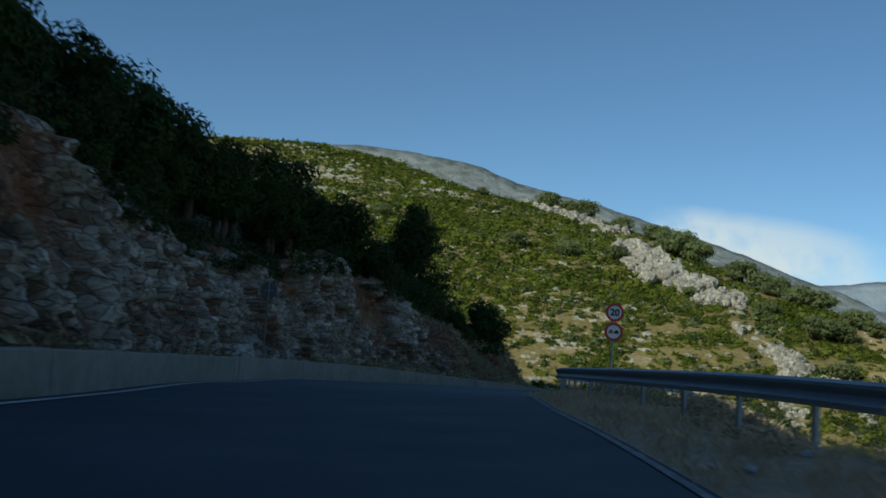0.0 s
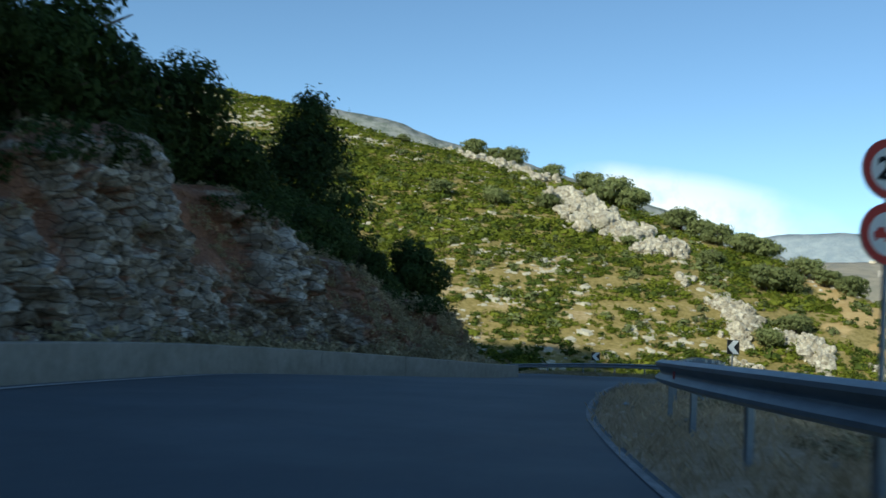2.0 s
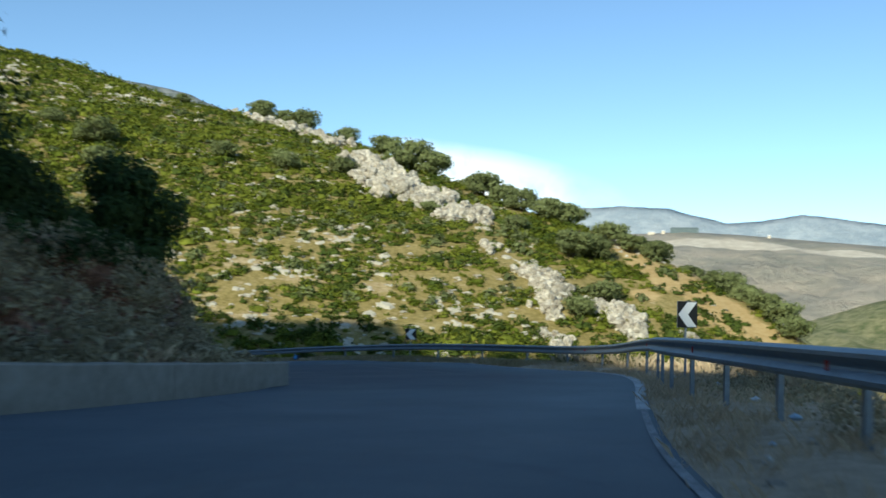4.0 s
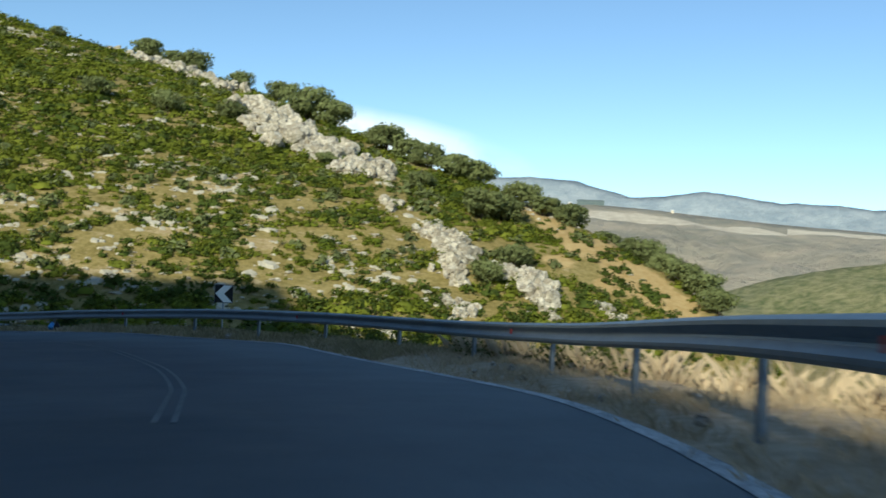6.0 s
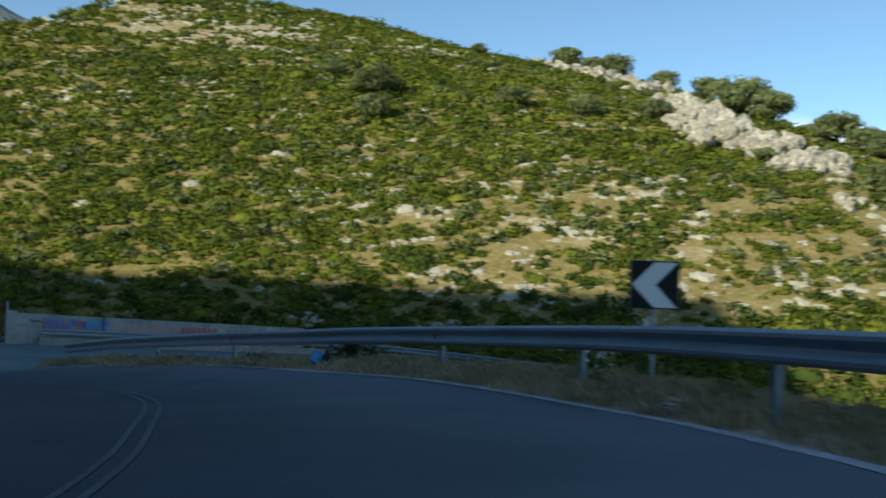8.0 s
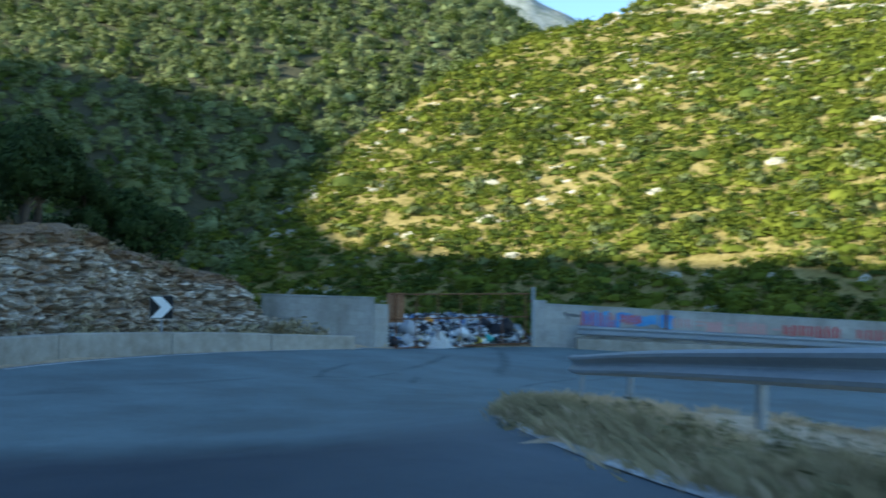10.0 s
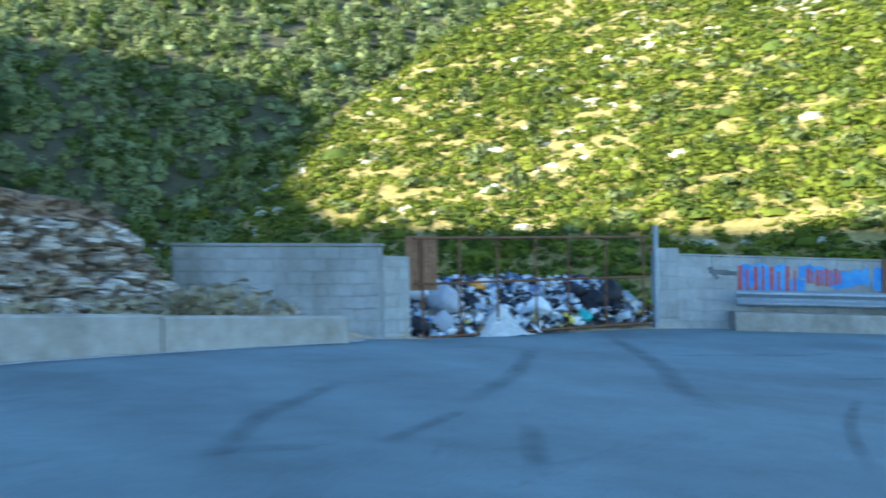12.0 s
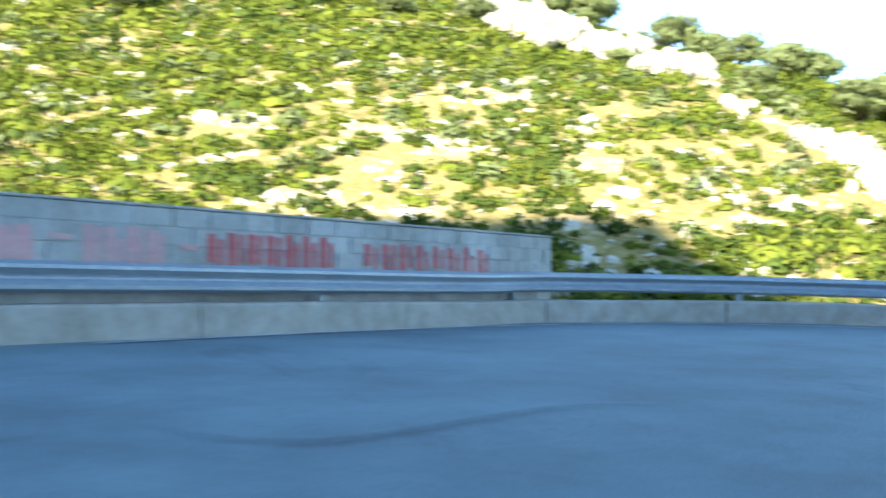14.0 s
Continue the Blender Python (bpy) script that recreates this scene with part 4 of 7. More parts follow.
panel_wall("parapet_wall", "low pale concrete parapet at the hairpin", "parapet", [(x, y, rz(x, y) - 0.02, h) for (x, y), h in zip(RIGHT_PAR, (0.56, 0.55, 0.49, 0.41))], 0, 0.30, 3.1, CONCRETE, 0.015, 5)
kerb_pts = [tuple((WALL_A + along * s + out_ * 0.42).xy) for s in (1.32, 5, 9, 13)] + [(4.45, 140.9), (9.6, 140.75), (16.6, 138.0), (26.5, 132.8), (47, 117.3)]
panel_wall("kerb_wall", "pale concrete kerb wall on the outside of the bend", "kerb", [(x, y, rz(x, y) - 0.02, 0.38) for x, y in kerb_pts], 0, 0.34, 3.2, CONCRETE, 0.01, 7)


def block_wall(name, label, a, b, za, zb, foot_a, foot_b, thick, courses, block, mat, seed, cap=0.0):
    """A wall of laid blocks from a to b: a core, and each face block a piece of its own, proud of the joints."""
    thing = tagged(new(name), label, "wall", kind="structure")
    a, b = Vector(a), Vector(b)
    L = (b - a).length
    d = (b - a).normalized()
    nrm = Vector((d.y, -d.x))
    core = bmesh.new()
    pts = []
    for s, zt, zf in ((0.0, za, foot_a), (L, zb, foot_b)):
        for o in (-0.012, -thick + 0.012):
            q = a + d * s + nrm * o
            pts += [core.verts.new((q.x, q.y, zf - 0.3)), core.verts.new((q.x, q.y, zt - 0.012))]
    v = pts
    for f in ((0, 1, 5, 4), (2, 6, 7, 3), (1, 3, 7, 5), (0, 2, 3, 1), (4, 5, 7, 6), (0, 4, 6, 2)):
        core.faces.new([v[i] for i in f])
    part("wall_core", core, mat, thing)
    rnd = random.Random(seed)
    made = {}
    n = int(round(L / block))
    for c in range(courses):
        for k in range(-1, n):
            s0, s1 = (k + 0.5 * (c % 2)) * L / n, (k + 1 + 0.5 * (c % 2)) * L / n
            s0, s1 = max(0, s0), min(L, s1)
            if s1 - s0 < 0.08:
                continue
            s = (s0 + s1) / 2
            zt = za + (zb - za) * s / L
            zf = foot_a + (foot_b - foot_a) * s / L
            h = (zt - zf + 0.06) / courses
            key = (round(s1 - s0, 2), rnd.randrange(3))
            if key not in made:
                bm = box_bm(s1 - s0 - 0.018, 0.05, 1.0, bevel=0.012)
                for w in bm.verts:
                    w.co += Vector((rnd.uniform(-.003, .003), rnd.uniform(-.004, .004), rnd.uniform(-.004, .004)))
                me = bpy.data.meshes.new("block")
                bm.to_mesh(me)
                bm.free()
                me.materials.append(mat)
                made[key] = me
            ob = new("block", made[key])
            ob.parent = thing
            q = a + d * s + nrm * (-0.022 + rnd.uniform(-0.004, 0.004))
            ob.matrix_basis = pose(q.x, q.y, zf - 0.06 + h * (c + 0.5), 0, math.degrees(-math.atan2(zb - za, L)), math.degrees(math.atan2(d.y, d.x))) @ Matrix.Diagonal((1, 1, h - 0.016, 1))
    if cap:
        q = (a + b) / 2 - nrm * thick / 2
        bm = box_bm((b - a).length + 0.06, thick + 0.05, cap, bevel=0.012)
        ob = part("coping", bm, mat, thing)
        ob.matrix_basis = pose(q.x, q.y, (za + zb) / 2 + cap / 2, 0, math.degrees(-math.atan2(zb - za, L)), math.degrees(math.atan2(d.y, d.x)))
    return thing


def random_tone(base, spread):
    """The wall block's own tone, block by block."""
    m, n, l, b = material(base + "_blocks", 0.92)
    info = n.new("ShaderNodeObjectInfo")
    c = ramp(n, l, info.outputs["Random"], [(0.0, tuple(v * (1 - spread) for v in (0.42, 0.425, 0.415))), (1.0, tuple(v * (1 + spread) for v in (0.42, 0.425, 0.415)))])
    st = ramp(n, l, noise_node(n, l, 0.9, 6, 0.7, (1, 1, 0.35)), [(0.34, (0.50, 0.48, 0.43)), (0.62, (1, 1, 1))])
    fine = ramp(n, l, noise_node(n, l, 11, 8, 0.75), [(0.3, (0.78,) * 3), (0.7, (1.06,) * 3)])
    l.new(mix(n, l, 1.0, mix(n, l, 0.8, c, st, "MULTIPLY"), fine, "MULTIPLY"), b.inputs["Base Color"])
    bump(n, l, b, noise_node(n, l, 22, 8, 0.7), 0.5, 0.02)
    return m


BLOCK = random_tone("concrete", 0.09)
painted = block_wall("wall_painted", "grey concrete block wall covered in red and blue graffiti", WALL_A.xy, WALL_B.xy, -3.10, -3.80, rz(-8.2, 132.2) - 0.02, rz(4.2, 141.2) - 0.02, 0.24, 7, 0.5, BLOCK, 4, 0.03)
block_wall("wall_gate_side", "grey concrete block wall beside a rubbish gate", (-13.7, 124.9), (-10.66, 126.62), -2.79, -2.85, -4.45, -4.40, 0.24, 8, 0.42, BLOCK, 6, 0.05)
block_wall("wall_pier", "stained grey block pier at the end of a wall", (-10.66, 126.66), (-10.46, 127.15), -2.99, -3.02, -4.42, -4.44, 0.24, 7, 0.4, BLOCK, 8)
block_wall("wall_end_pier", "pale rendered pier beside a gate post", (-8.30, 132.26), (-7.92, 132.54), -2.96, -2.97, -4.55, -4.56, 0.30, 6, 0.4, BLOCK, 9)

# graffiti: plain strokes and patches of paint on the painted wall, names not lettered
PAINT_RED = two_scale("red_spray_paint", [(0.3, (0.34, 0.045, 0.05)), (0.7, (0.44, 0.08, 0.085))], 5, [(0.3, (0.30, 0.06, 0.06)), (0.7, (0.46, 0.22, 0.21))], 25, 0.5)
PAINT_FADED = two_scale("faded_red_spray_paint", [(0.3, (0.46, 0.22, 0.22)), (0.7, (0.46, 0.30, 0.29))], 5, [(0.3, (0.45, 0.18, 0.18)), (0.7, (0.46, 0.44, 0.43))], 25, 0.5)
PAINT_BLUE = two_scale("blue_spray_paint", [(0.38, (0.03, 0.16, 0.52)), (0.62, (0.10, 0.34, 0.62))], 2.2, [(0.3, (0.03, 0.12, 0.42)), (0.7, (0.24, 0.42, 0.58))], 9, 0.40)
PAINT_BLACK = two_scale("black_spray_paint", [(0.3, (0.05, 0.055, 0.06)), (0.7, (0.14, 0.15, 0.16))], 5, [(0.3, (0.04, 0.04, 0.04)), (0.7, (0.30, 0.30, 0.30))], 25, 0.5)


def wall_point(s, up, lift=0.0075):
    q = WALL_A + along * s + out_ * lift
    L = (WALL_B - WALL_A).length
    return Vector((q.x, q.y, -3.10 + (-3.80 + 3.10) * s / L - up))


def paint(kind, mat, s0, up0, s1, up1, width, lift, label):
    """A stroke of paint from (s0, up0) to (s1, up1), up counted down from the wall's top; uneven along its edges."""
    rnd = random.Random(int(s0 * 1000 + up0 * 77))
    n = 8
    a, b = Vector((s0, up0)), Vector((s1, up1))
    t = (b - a).normalized()
    w = Vector((-t.y, t.x))
    bm = bmesh.new()
    rows = []
    for i in range(n + 1):
        c = a + (b - a) * i / n
        k = width / 2 * rnd.uniform(0.75, 1.2)
        rows.append([bm.verts.new(wall_point(*(c + w * k), lift)), bm.verts.new(wall_point(*(c - w * k), lift))])
    for i in range(n):
        bm.faces.new((rows[i][0], rows[i][1], rows[i + 1][1], rows[i + 1][0]))
    return part(kind, bm, mat, painted, label)


rnd = random.Random(21)
for s, w, u0, u1, lift in ((2.05, 0.9, 0.14, 0.62, 0.008), (2.45, 0.8, 0.38, 0.74, 0.0098), (3.0, 0.55, 0.12, 0.46, 0.009), (3.55, 0.5, 0.20, 0.58, 0.0084), (3.95, 0.35, 0.18, 0.50, 0.0092), (4.45, 0.5, 0.14, 0.56, 0.0086)):
    paint("paint_patch", PAINT_BLUE, s - w / 2, (u0 + u1) / 2, s + w / 2, (u0 + u1) / 2 + rnd.uniform(-0.04, 0.04), u1 - u0, lift, "sprayed blue patch")


def letter_bars(s0, s1, top, foot, count, mat, width, label):
    """A run of unreadable lettering as plain upright bars, thick and thin in turn."""
    step = (s1 - s0) / count
    for k in range(count):
        s = s0 + step * (k + 0.2)
        for off, w, cut in ((0.0, 1.5, 0.0), (0.45, 0.9, rnd.uniform(0.0, 0.10))):
            paint("paint_bar", mat, s + off * step, top + cut + rnd.uniform(0, 0.04), s + off * step, foot + rnd.uniform(-0.06, 0.02), width * w, 0.011 + rnd.uniform(0, 0.002), label)


letter_bars(1.50, 2.75, 0.15, 0.68, 4, PAINT_RED, 0.06, "sprayed red bar")
letter_bars(2.88, 3.60, 0.16, 0.52, 4, PAINT_RED, 0.05, "sprayed red bar")
letter_bars(4.62, 5.35, 0.20, 0.56, 3, PAINT_FADED, 0.05, "faded red bar")
letter_bars(5.82, 6.36, 0.26, 0.64, 3, PAINT_FADED, 0.09, "faded red bar")
letter_bars(6.88, 7.90, 0.22, 0.70, 4, PAINT_FADED, 0.08, "faded red bar")
letter_bars(8.42, 10.45, 0.22, 0.64, 7, PAINT_RED, 0.075, "sprayed red bar")
letter_bars(10.95, 13.75, 0.24, 0.62, 8, PAINT_RED, 0.075, "sprayed red bar")
for s, u in ((5.45, 0.30), (5.45, 0.42), (6.50, 0.36), (8.05, 0.42)):
    paint("paint_bar", PAINT_FADED, s, u, s + 0.26, u + 0.01, 0.06, 0.012, "faded red dash")
paint("paint_bar", PAINT_BLACK, 0.95, 0.30, 1.5, 0.33, 0.10, 0.009, "black sprayed bar")
paint("paint_bar", PAINT_BLACK, 0.95, 0.22, 1.12, 0.44, 0.09, 0.0105, "black sprayed bar")
for k in range(6):
    paint("paint_bar", PAINT_BLACK, 1.55 + 0.24 * k, 0.80 + 0.03 * (k % 2), 1.72 + 0.24 * k, 0.86 - 0.04 * (k % 3), 0.05, 0.0095 + 0.0002 * k, "black sprayed bar")

# a rusty iron strap on the wall
bm = box_bm(0.09, 0.025, 0.66, bevel=0.006)
strap = part("iron_strap", bm, RUST, painted, "rusty upright iron strap")
q = wall_point(4.42, 0.30, 0.03)
strap.matrix_basis = pose(q.x, q.y, q.z, 0, 0, math.degrees(math.atan2(along.y, along.x)))


# ---- the rubbish gate ----
LIGHT_RUST = two_scale("flaking_rusty_sheet", [(0.3, (0.34, 0.15, 0.07)), (0.7, (0.60, 0.34, 0.18))], 5, [(0.3, (0.22, 0.10, 0.05)), (0.7, (0.70, 0.54, 0.38))], 18, 0.55, rough=0.9)
def tube(bm, a, b, r, seg=8):
    a, b = Vector(a), Vector(b)
    m = Matrix.Translation((a + b) / 2) @ (b - a).to_track_quat("Z", "Y").to_matrix().to_4x4()
    bmesh.ops.create_cone(bm, cap_ends=True, segments=seg, radius1=r, radius2=r, depth=(b - a).length, matrix=m)


GA, GB = Vector((-10.44, 127.24, 0)), Vector((-8.36, 132.14, 0))
gate = tagged(new("iron_gate"), "rusty iron bar gate in front of a rubbish heap", "gate")
gz_top, gz_bot = -2.75, -4.42
for name, z, r in (("top_rail", gz_top, 0.022), ("middle_rail", -3.52, 0.018), ("bottom_rail", gz_bot, 0.022)):
    bm = bmesh.new()
    tube(bm, (GA.x, GA.y, z + 0.03), (GB.x, GB.y, z), r)
    part(name, bm, RUST, gate)
for k, f in enumerate((0.03, 0.17, 0.32, 0.48, 0.62, 0.79, 0.97)):
    q = GA.lerp(GB, f)
    bm = bmesh.new()
    tube(bm, (q.x, q.y, gz_bot), (q.x, q.y, gz_top + 0.02), 0.026 if k in (0, 6) else 0.021)
    part("bar", bm, RUST, gate)
bm = bmesh.new()
bmesh.ops.create_grid(bm, x_segments=28, y_segments=4, size=0.5)
for v in bm.verts:
    v.co = Vector((v.co.x * 0.62, 0.018 * math.sin(v.co.x * 2 * math.pi * 9), v.co.y * 0.92))
bmesh.ops.solidify(bm, geom=bm.faces[:], thickness=0.004)
sheet_ = part("rusty_sheet", bm, LIGHT_RUST, gate, "rusty brown corrugated iron sheet")
q = GA.lerp(GB, 0.035)
sheet_.matrix_basis = pose(q.x - 0.06, q.y + 0.03, -3.14, 0, 0, math.degrees(math.atan2(GB.y - GA.y, GB.x - GA.x)))
post = tagged(new("gate_post"), "grey steel gate post set in the verge", "post")
bm = bmesh.new()
tube(bm, (GB.x + 0.08, GB.y + 0.12, -4.8), (GB.x + 0.08, GB.y + 0.12, -2.55), 0.055, 14)
part("shaft", bm, GALV, post)
bm = bmesh.new()
tube(bm, (GB.x + 0.08, GB.y + 0.12, -2.552), (GB.x + 0.08, GB.y + 0.12, -2.53), 0.062, 14)
part("cap", bm, GALV, post)
for z in (-3.0, -4.1):
    bm = box_bm(0.10, 0.05, 0.07, (GB.x + 0.02, GB.y + 0.02, z), 0.008)
    part("hinge", bm, RUST, post, "rusty hinge")

# ---- road signs ----
def disc(bm, r0, r1, y, seg=48):
    """A flat ring (r0 > 0) or disc in the xz plane at y."""
    if r0 <= 0:
        bm.faces.new([bm.verts.new((r1 * math.cos(a), y, r1 * math.sin(a))) for a in np.linspace(0, 2 * math.pi, seg, endpoint=False)])
        return
    a = np.linspace(0, 2 * math.pi, seg, endpoint=False)
    o = [bm.verts.new((r1 * math.cos(t), y, r1 * math.sin(t))) for t in a]
    i = [bm.verts.new((r0 * math.cos(t), y, r0 * math.sin(t))) for t in a]
    for k in range(seg):
        bm.faces.new((o[k], o[(k + 1) % seg], i[(k + 1) % seg], i[k]))


def round_board(name, parent, z, front=True):
    """A round board with a folded rim, at height z on its post; its face looks to -y."""
    bm = bmesh.new()
    bmesh.ops.create_cone(bm, cap_ends=True, segments=48, radius1=0.30, radius2=0.30, depth=0.02, matrix=Matrix.Rotation(math.pi / 2, 4, "X"))
    bmesh.ops.translate(bm, vec=(0, -0.055, z), verts=bm.verts)
    return part(name, bm, GALV, parent)


def flat(name, polys, y, z, mat, parent, label=""):
    bm = bmesh.new()
    for poly in polys:
        bm.faces.new([bm.verts.new((px, y, pz + z)) for px, pz in poly])
    return part(name, bm, mat, parent, label)


def text_mesh(name, body, size, y, z, mat, parent, label=""):
    cu = bpy.data.curves.new(name, "FONT")
    cu.body, cu.size, cu.align_x, cu.align_y, cu.offset = body, size, "CENTER", "CENTER", 0.010
    tmp = new(name, cu)
    me = bpy.data.meshes.new_from_object(tmp.evaluated_get(bpy.context.evaluated_depsgraph_get()))
    bpy.data.objects.remove(tmp)
    me.name = name
    me.materials.clear()
    me.materials.append(mat)
    me.transform(pose(0, y, z, 90, 0, 0))
    ob = new(name, me)
    ob.parent = parent
    return tagged(ob, label)


def pole(parent, x0, z0, z1, r=0.03):
    bm = bmesh.new()
    tube(bm, (0, 0, z0), (0, 0, z1), r, 12)
    return part("pole", bm, GALV, parent)


INK = BLACK
gx, gy = 5.18, 33.60
sign = tagged(new("road_sign"), "two round red-rimmed traffic signs on one grey pole", "road sign")
sign.matrix_basis = pose(gx, gy, 0, 0, 1.0, 3)
pole(sign, 0, gz(gx, gy) - 0.3, 3.34)
for z, kind in ((3.08, "limit"), (2.455, "overtaking")):
    b = round_board("sign_board", sign, z)
    bm = bmesh.new()
    disc(bm, 0.215, 0.297, -0.0665)
    bmesh.ops.translate(bm, vec=(0, 0, z), verts=bm.verts)
    part("red_ring", bm, RED, b, "red rim")
    bm = bmesh.new()
    disc(bm, 0, 0.215, -0.0665)
    bmesh.ops.translate(bm, vec=(0, 0, z), verts=bm.verts)
    part("white_face", bm, WHITE, b, "white sign face")
    if kind == "limit":
        text_mesh("numerals", "20", 0.30, -0.0705, z - 0.01, INK, b, "black numerals 20")
    else:
        car = [(-0.075, -0.045), (0.075, -0.045), (0.075, 0.012), (0.05, 0.018), (0.034, 0.06), (-0.034, 0.06), (-0.05, 0.018), (-0.075, 0.012)]
        for dx, mm, lab in ((-0.092, RED, "red car symbol"), (0.092, INK, "black car symbol")):
            flat("car_symbol", [[(px + dx, pz) for px, pz in car], [(dx - 0.062, -0.072), (dx - 0.035, -0.072), (dx - 0.035, -0.049), (dx - 0.062, -0.049)], [(dx + 0.035, -0.072), (dx + 0.062, -0.072), (dx + 0.062, -0.049), (dx + 0.035, -0.049)]], -0.0705, z, mm, b, lab)
    bm = box_bm(0.09, 0.03, 0.04, (0, -0.03, z), 0.006)
    part("clamp", bm, GALV, b)

# the back of a round sign that faces the other way
sign2 = tagged(new("road_sign"), "dark back of a round sign on a pole above the parapet", "road sign")
sx, sy = -6.47, 36.3
dark_pole = pole(sign2, 0, gz(sx, sy) - 0.3, 3.5)
sign2.matrix_basis = pose(sx, sy, 0, 0, 0, 184)
b = round_board("sign_board", sign2, 3.16)
SIGN_BACK = two_scale("weathered_dark_paint", [(0.3, (0.05, 0.055, 0.065)), (0.7, (0.10, 0.105, 0.115))], 4, [(0.3, (0.04, 0.04, 0.05)), (0.7, (0.13, 0.13, 0.14))], 20, 0.5, rough=0.7)
SIGN_POLE = two_scale("dull_grey_paint", [(0.3, (0.12, 0.125, 0.13)), (0.7, (0.19, 0.195, 0.20))], 4, [(0.3, (0.09, 0.09, 0.10)), (0.7, (0.22, 0.22, 0.23))], 20, 0.5, rough=0.8)
for ob, mm in ((b, SIGN_BACK), (dark_pole, SIGN_POLE)):
    ob.data.materials.clear()
    ob.data.materials.append(mm)
bm = box_bm(0.36, 0.02, 0.04, (0, -0.035, 3.16), 0.006)
part("bracket", bm, SIGN_POLE, b)


def chevron_sign(label, x, y, z, heading, size, ground, flip=False):
    """A square black board with one white chevron. heading: where its face looks, degrees from -y; flip: it points to the right."""
    s = tagged(new("chevron_sign"), label, "road sign", "chevron signs at the bends")
    s.matrix_basis = pose(x, y, 0, 0, 0, heading)
    h = size / 2
    b = part("board", box_bm(size, 0.018, size, (0, -0.05, z), 0.004), GALV, s)
    flat("black_face", [[(-h + .005, -h + .005), (h - .005, -h + .005), (h - .005, h - .005), (-h + .005, h - .005)]], -0.0625, z, BLACK, b, "black face")
    k = -1 if flip else 1
    arrow = [(-0.92 * h, 0.0), (-0.02 * h, 0.93 * h), (0.92 * h, 0.93 * h), (0.04 * h, 0.0), (0.92 * h, -0.93 * h), (-0.02 * h, -0.93 * h)]
    flat("white_chevron", [[(px * k, pz) for px, pz in arrow[:4]], [(px * k, pz) for px, pz in (arrow[0], arrow[3], arrow[4], arrow[5])]], -0.0665, z, WHITE, b, "white chevron")
    pole(s, 0, ground - 0.2, z + h * 0.6, 0.028)
    return s


chevron_sign("black square sign with a white chevron behind the guard rail", 15.39, 65.89, 0.96, 14, 0.6, gz(15.4, 65.9))
chevron_sign("black square sign with a white chevron behind the guard rail", 16.75, 97.85, -0.54, -4, 0.6, gz(16.7, 98))
chevron_sign("black square sign with a white chevron above a parapet", -10.7, 118.55, -2.84, 47, 0.55, gz(-10.7, 118.5), True)
chevron_sign("black square sign with a white chevron on the lower road", 19.5, 138.3, -4.36, 0, 0.6, -5.7)

# ---- rubbish heap behind the gate ----
def plastic(name, col, rough=0.4, spread=0.1):
    return two_scale(name, [(0.3, tuple(v * (1 - spread) for v in col)), (0.7, col)], 6, [(0.3, tuple(v * 0.8 for v in col)), (0.7, tuple(min(0.85, v * 1.1) for v in col))], 24, 0.4, rough=rough, relief=0.5, relief_scale=30, relief_dist=0.02)


BAGS = {"white": plastic("white_bag_plastic", (0.74, 0.75, 0.76)), "black": plastic("black_bag_plastic", (0.016, 0.016, 0.022), 0.55), "grey": plastic("grey_bag_plastic", (0.36, 0.38, 0.42)),
        "blue": plastic("blue_bag_plastic", (0.10, 0.30, 0.62)), "pale blue": plastic("pale_blue_bag_plastic", (0.46, 0.58, 0.70)), "orange": plastic("orange_bag_plastic", (0.72, 0.32, 0.05)),
        "yellow": plastic("yellow_bag_plastic", (0.70, 0.58, 0.08)), "green": plastic("teal_bag_plastic", (0.08, 0.38, 0.36)), "brown": plastic("cardboard", (0.30, 0.20, 0.12), 0.9)}


def bag_mesh(seed, mat):
    """A slumped, creased bag with a knotted neck."""
    rnd = random.Random(seed)
    bm = bmesh.new()
    bmesh.ops.create_icosphere(bm, subdivisions=3, radius=0.5)
    off = Vector((seed * 3.1, seed * 1.7, 0))
    for v in bm.verts:
        p = v.co.copy()
        k = 1 + 0.30 * noise.noise(p * 2.2 + off) + 0.20 * noise.noise(p * 5.0 + off) + 0.20 * abs(noise.noise(p * 9 + off))
        v.co = p * k
        if v.co.z < 0:
            v.co.z *= 0.55
        if p.z > 0.38:
            v.co.x *= 0.5
            v.co.y *= 0.5
            v.co.z *= 1.25
    me = bpy.data.meshes.new("rubbish_bag")
    for f in bm.faces:
        f.smooth = rnd.random() < 0.6
    bm.to_mesh(me)
    bm.free()
    me.materials.append(mat)
    return me


gdir = (GB - GA).normalized()
gback = Vector((-gdir.y, gdir.x, 0))                    # away from the road
gl = (GB - GA).length
heap_mat = two_scale("trodden_waste", [(0.35, (0.03, 0.03, 0.032)), (0.65, (0.16, 0.155, 0.15))], 3, [(0.35, (0.02, 0.02, 0.02)), (0.65, (0.30, 0.30, 0.30))], 14, 0.6, relief=0.8, relief_scale=10, relief_dist=0.1)


def heap_z(s, u):
    """Height of the heap s metres along the gate and u metres behind it."""
    base = -4.44 + 0.02 * s
    up = 0.74 * min(1, max(0, (u - 0.05) / 1.5)) ** 0.8
    up *= 1 - 0.18 * min(1, max(0, (s - 3.2) / 1.5))
    return base + up + 0.08 * noise.noise(Vector((s * 1.5, u * 1.5, 3)))


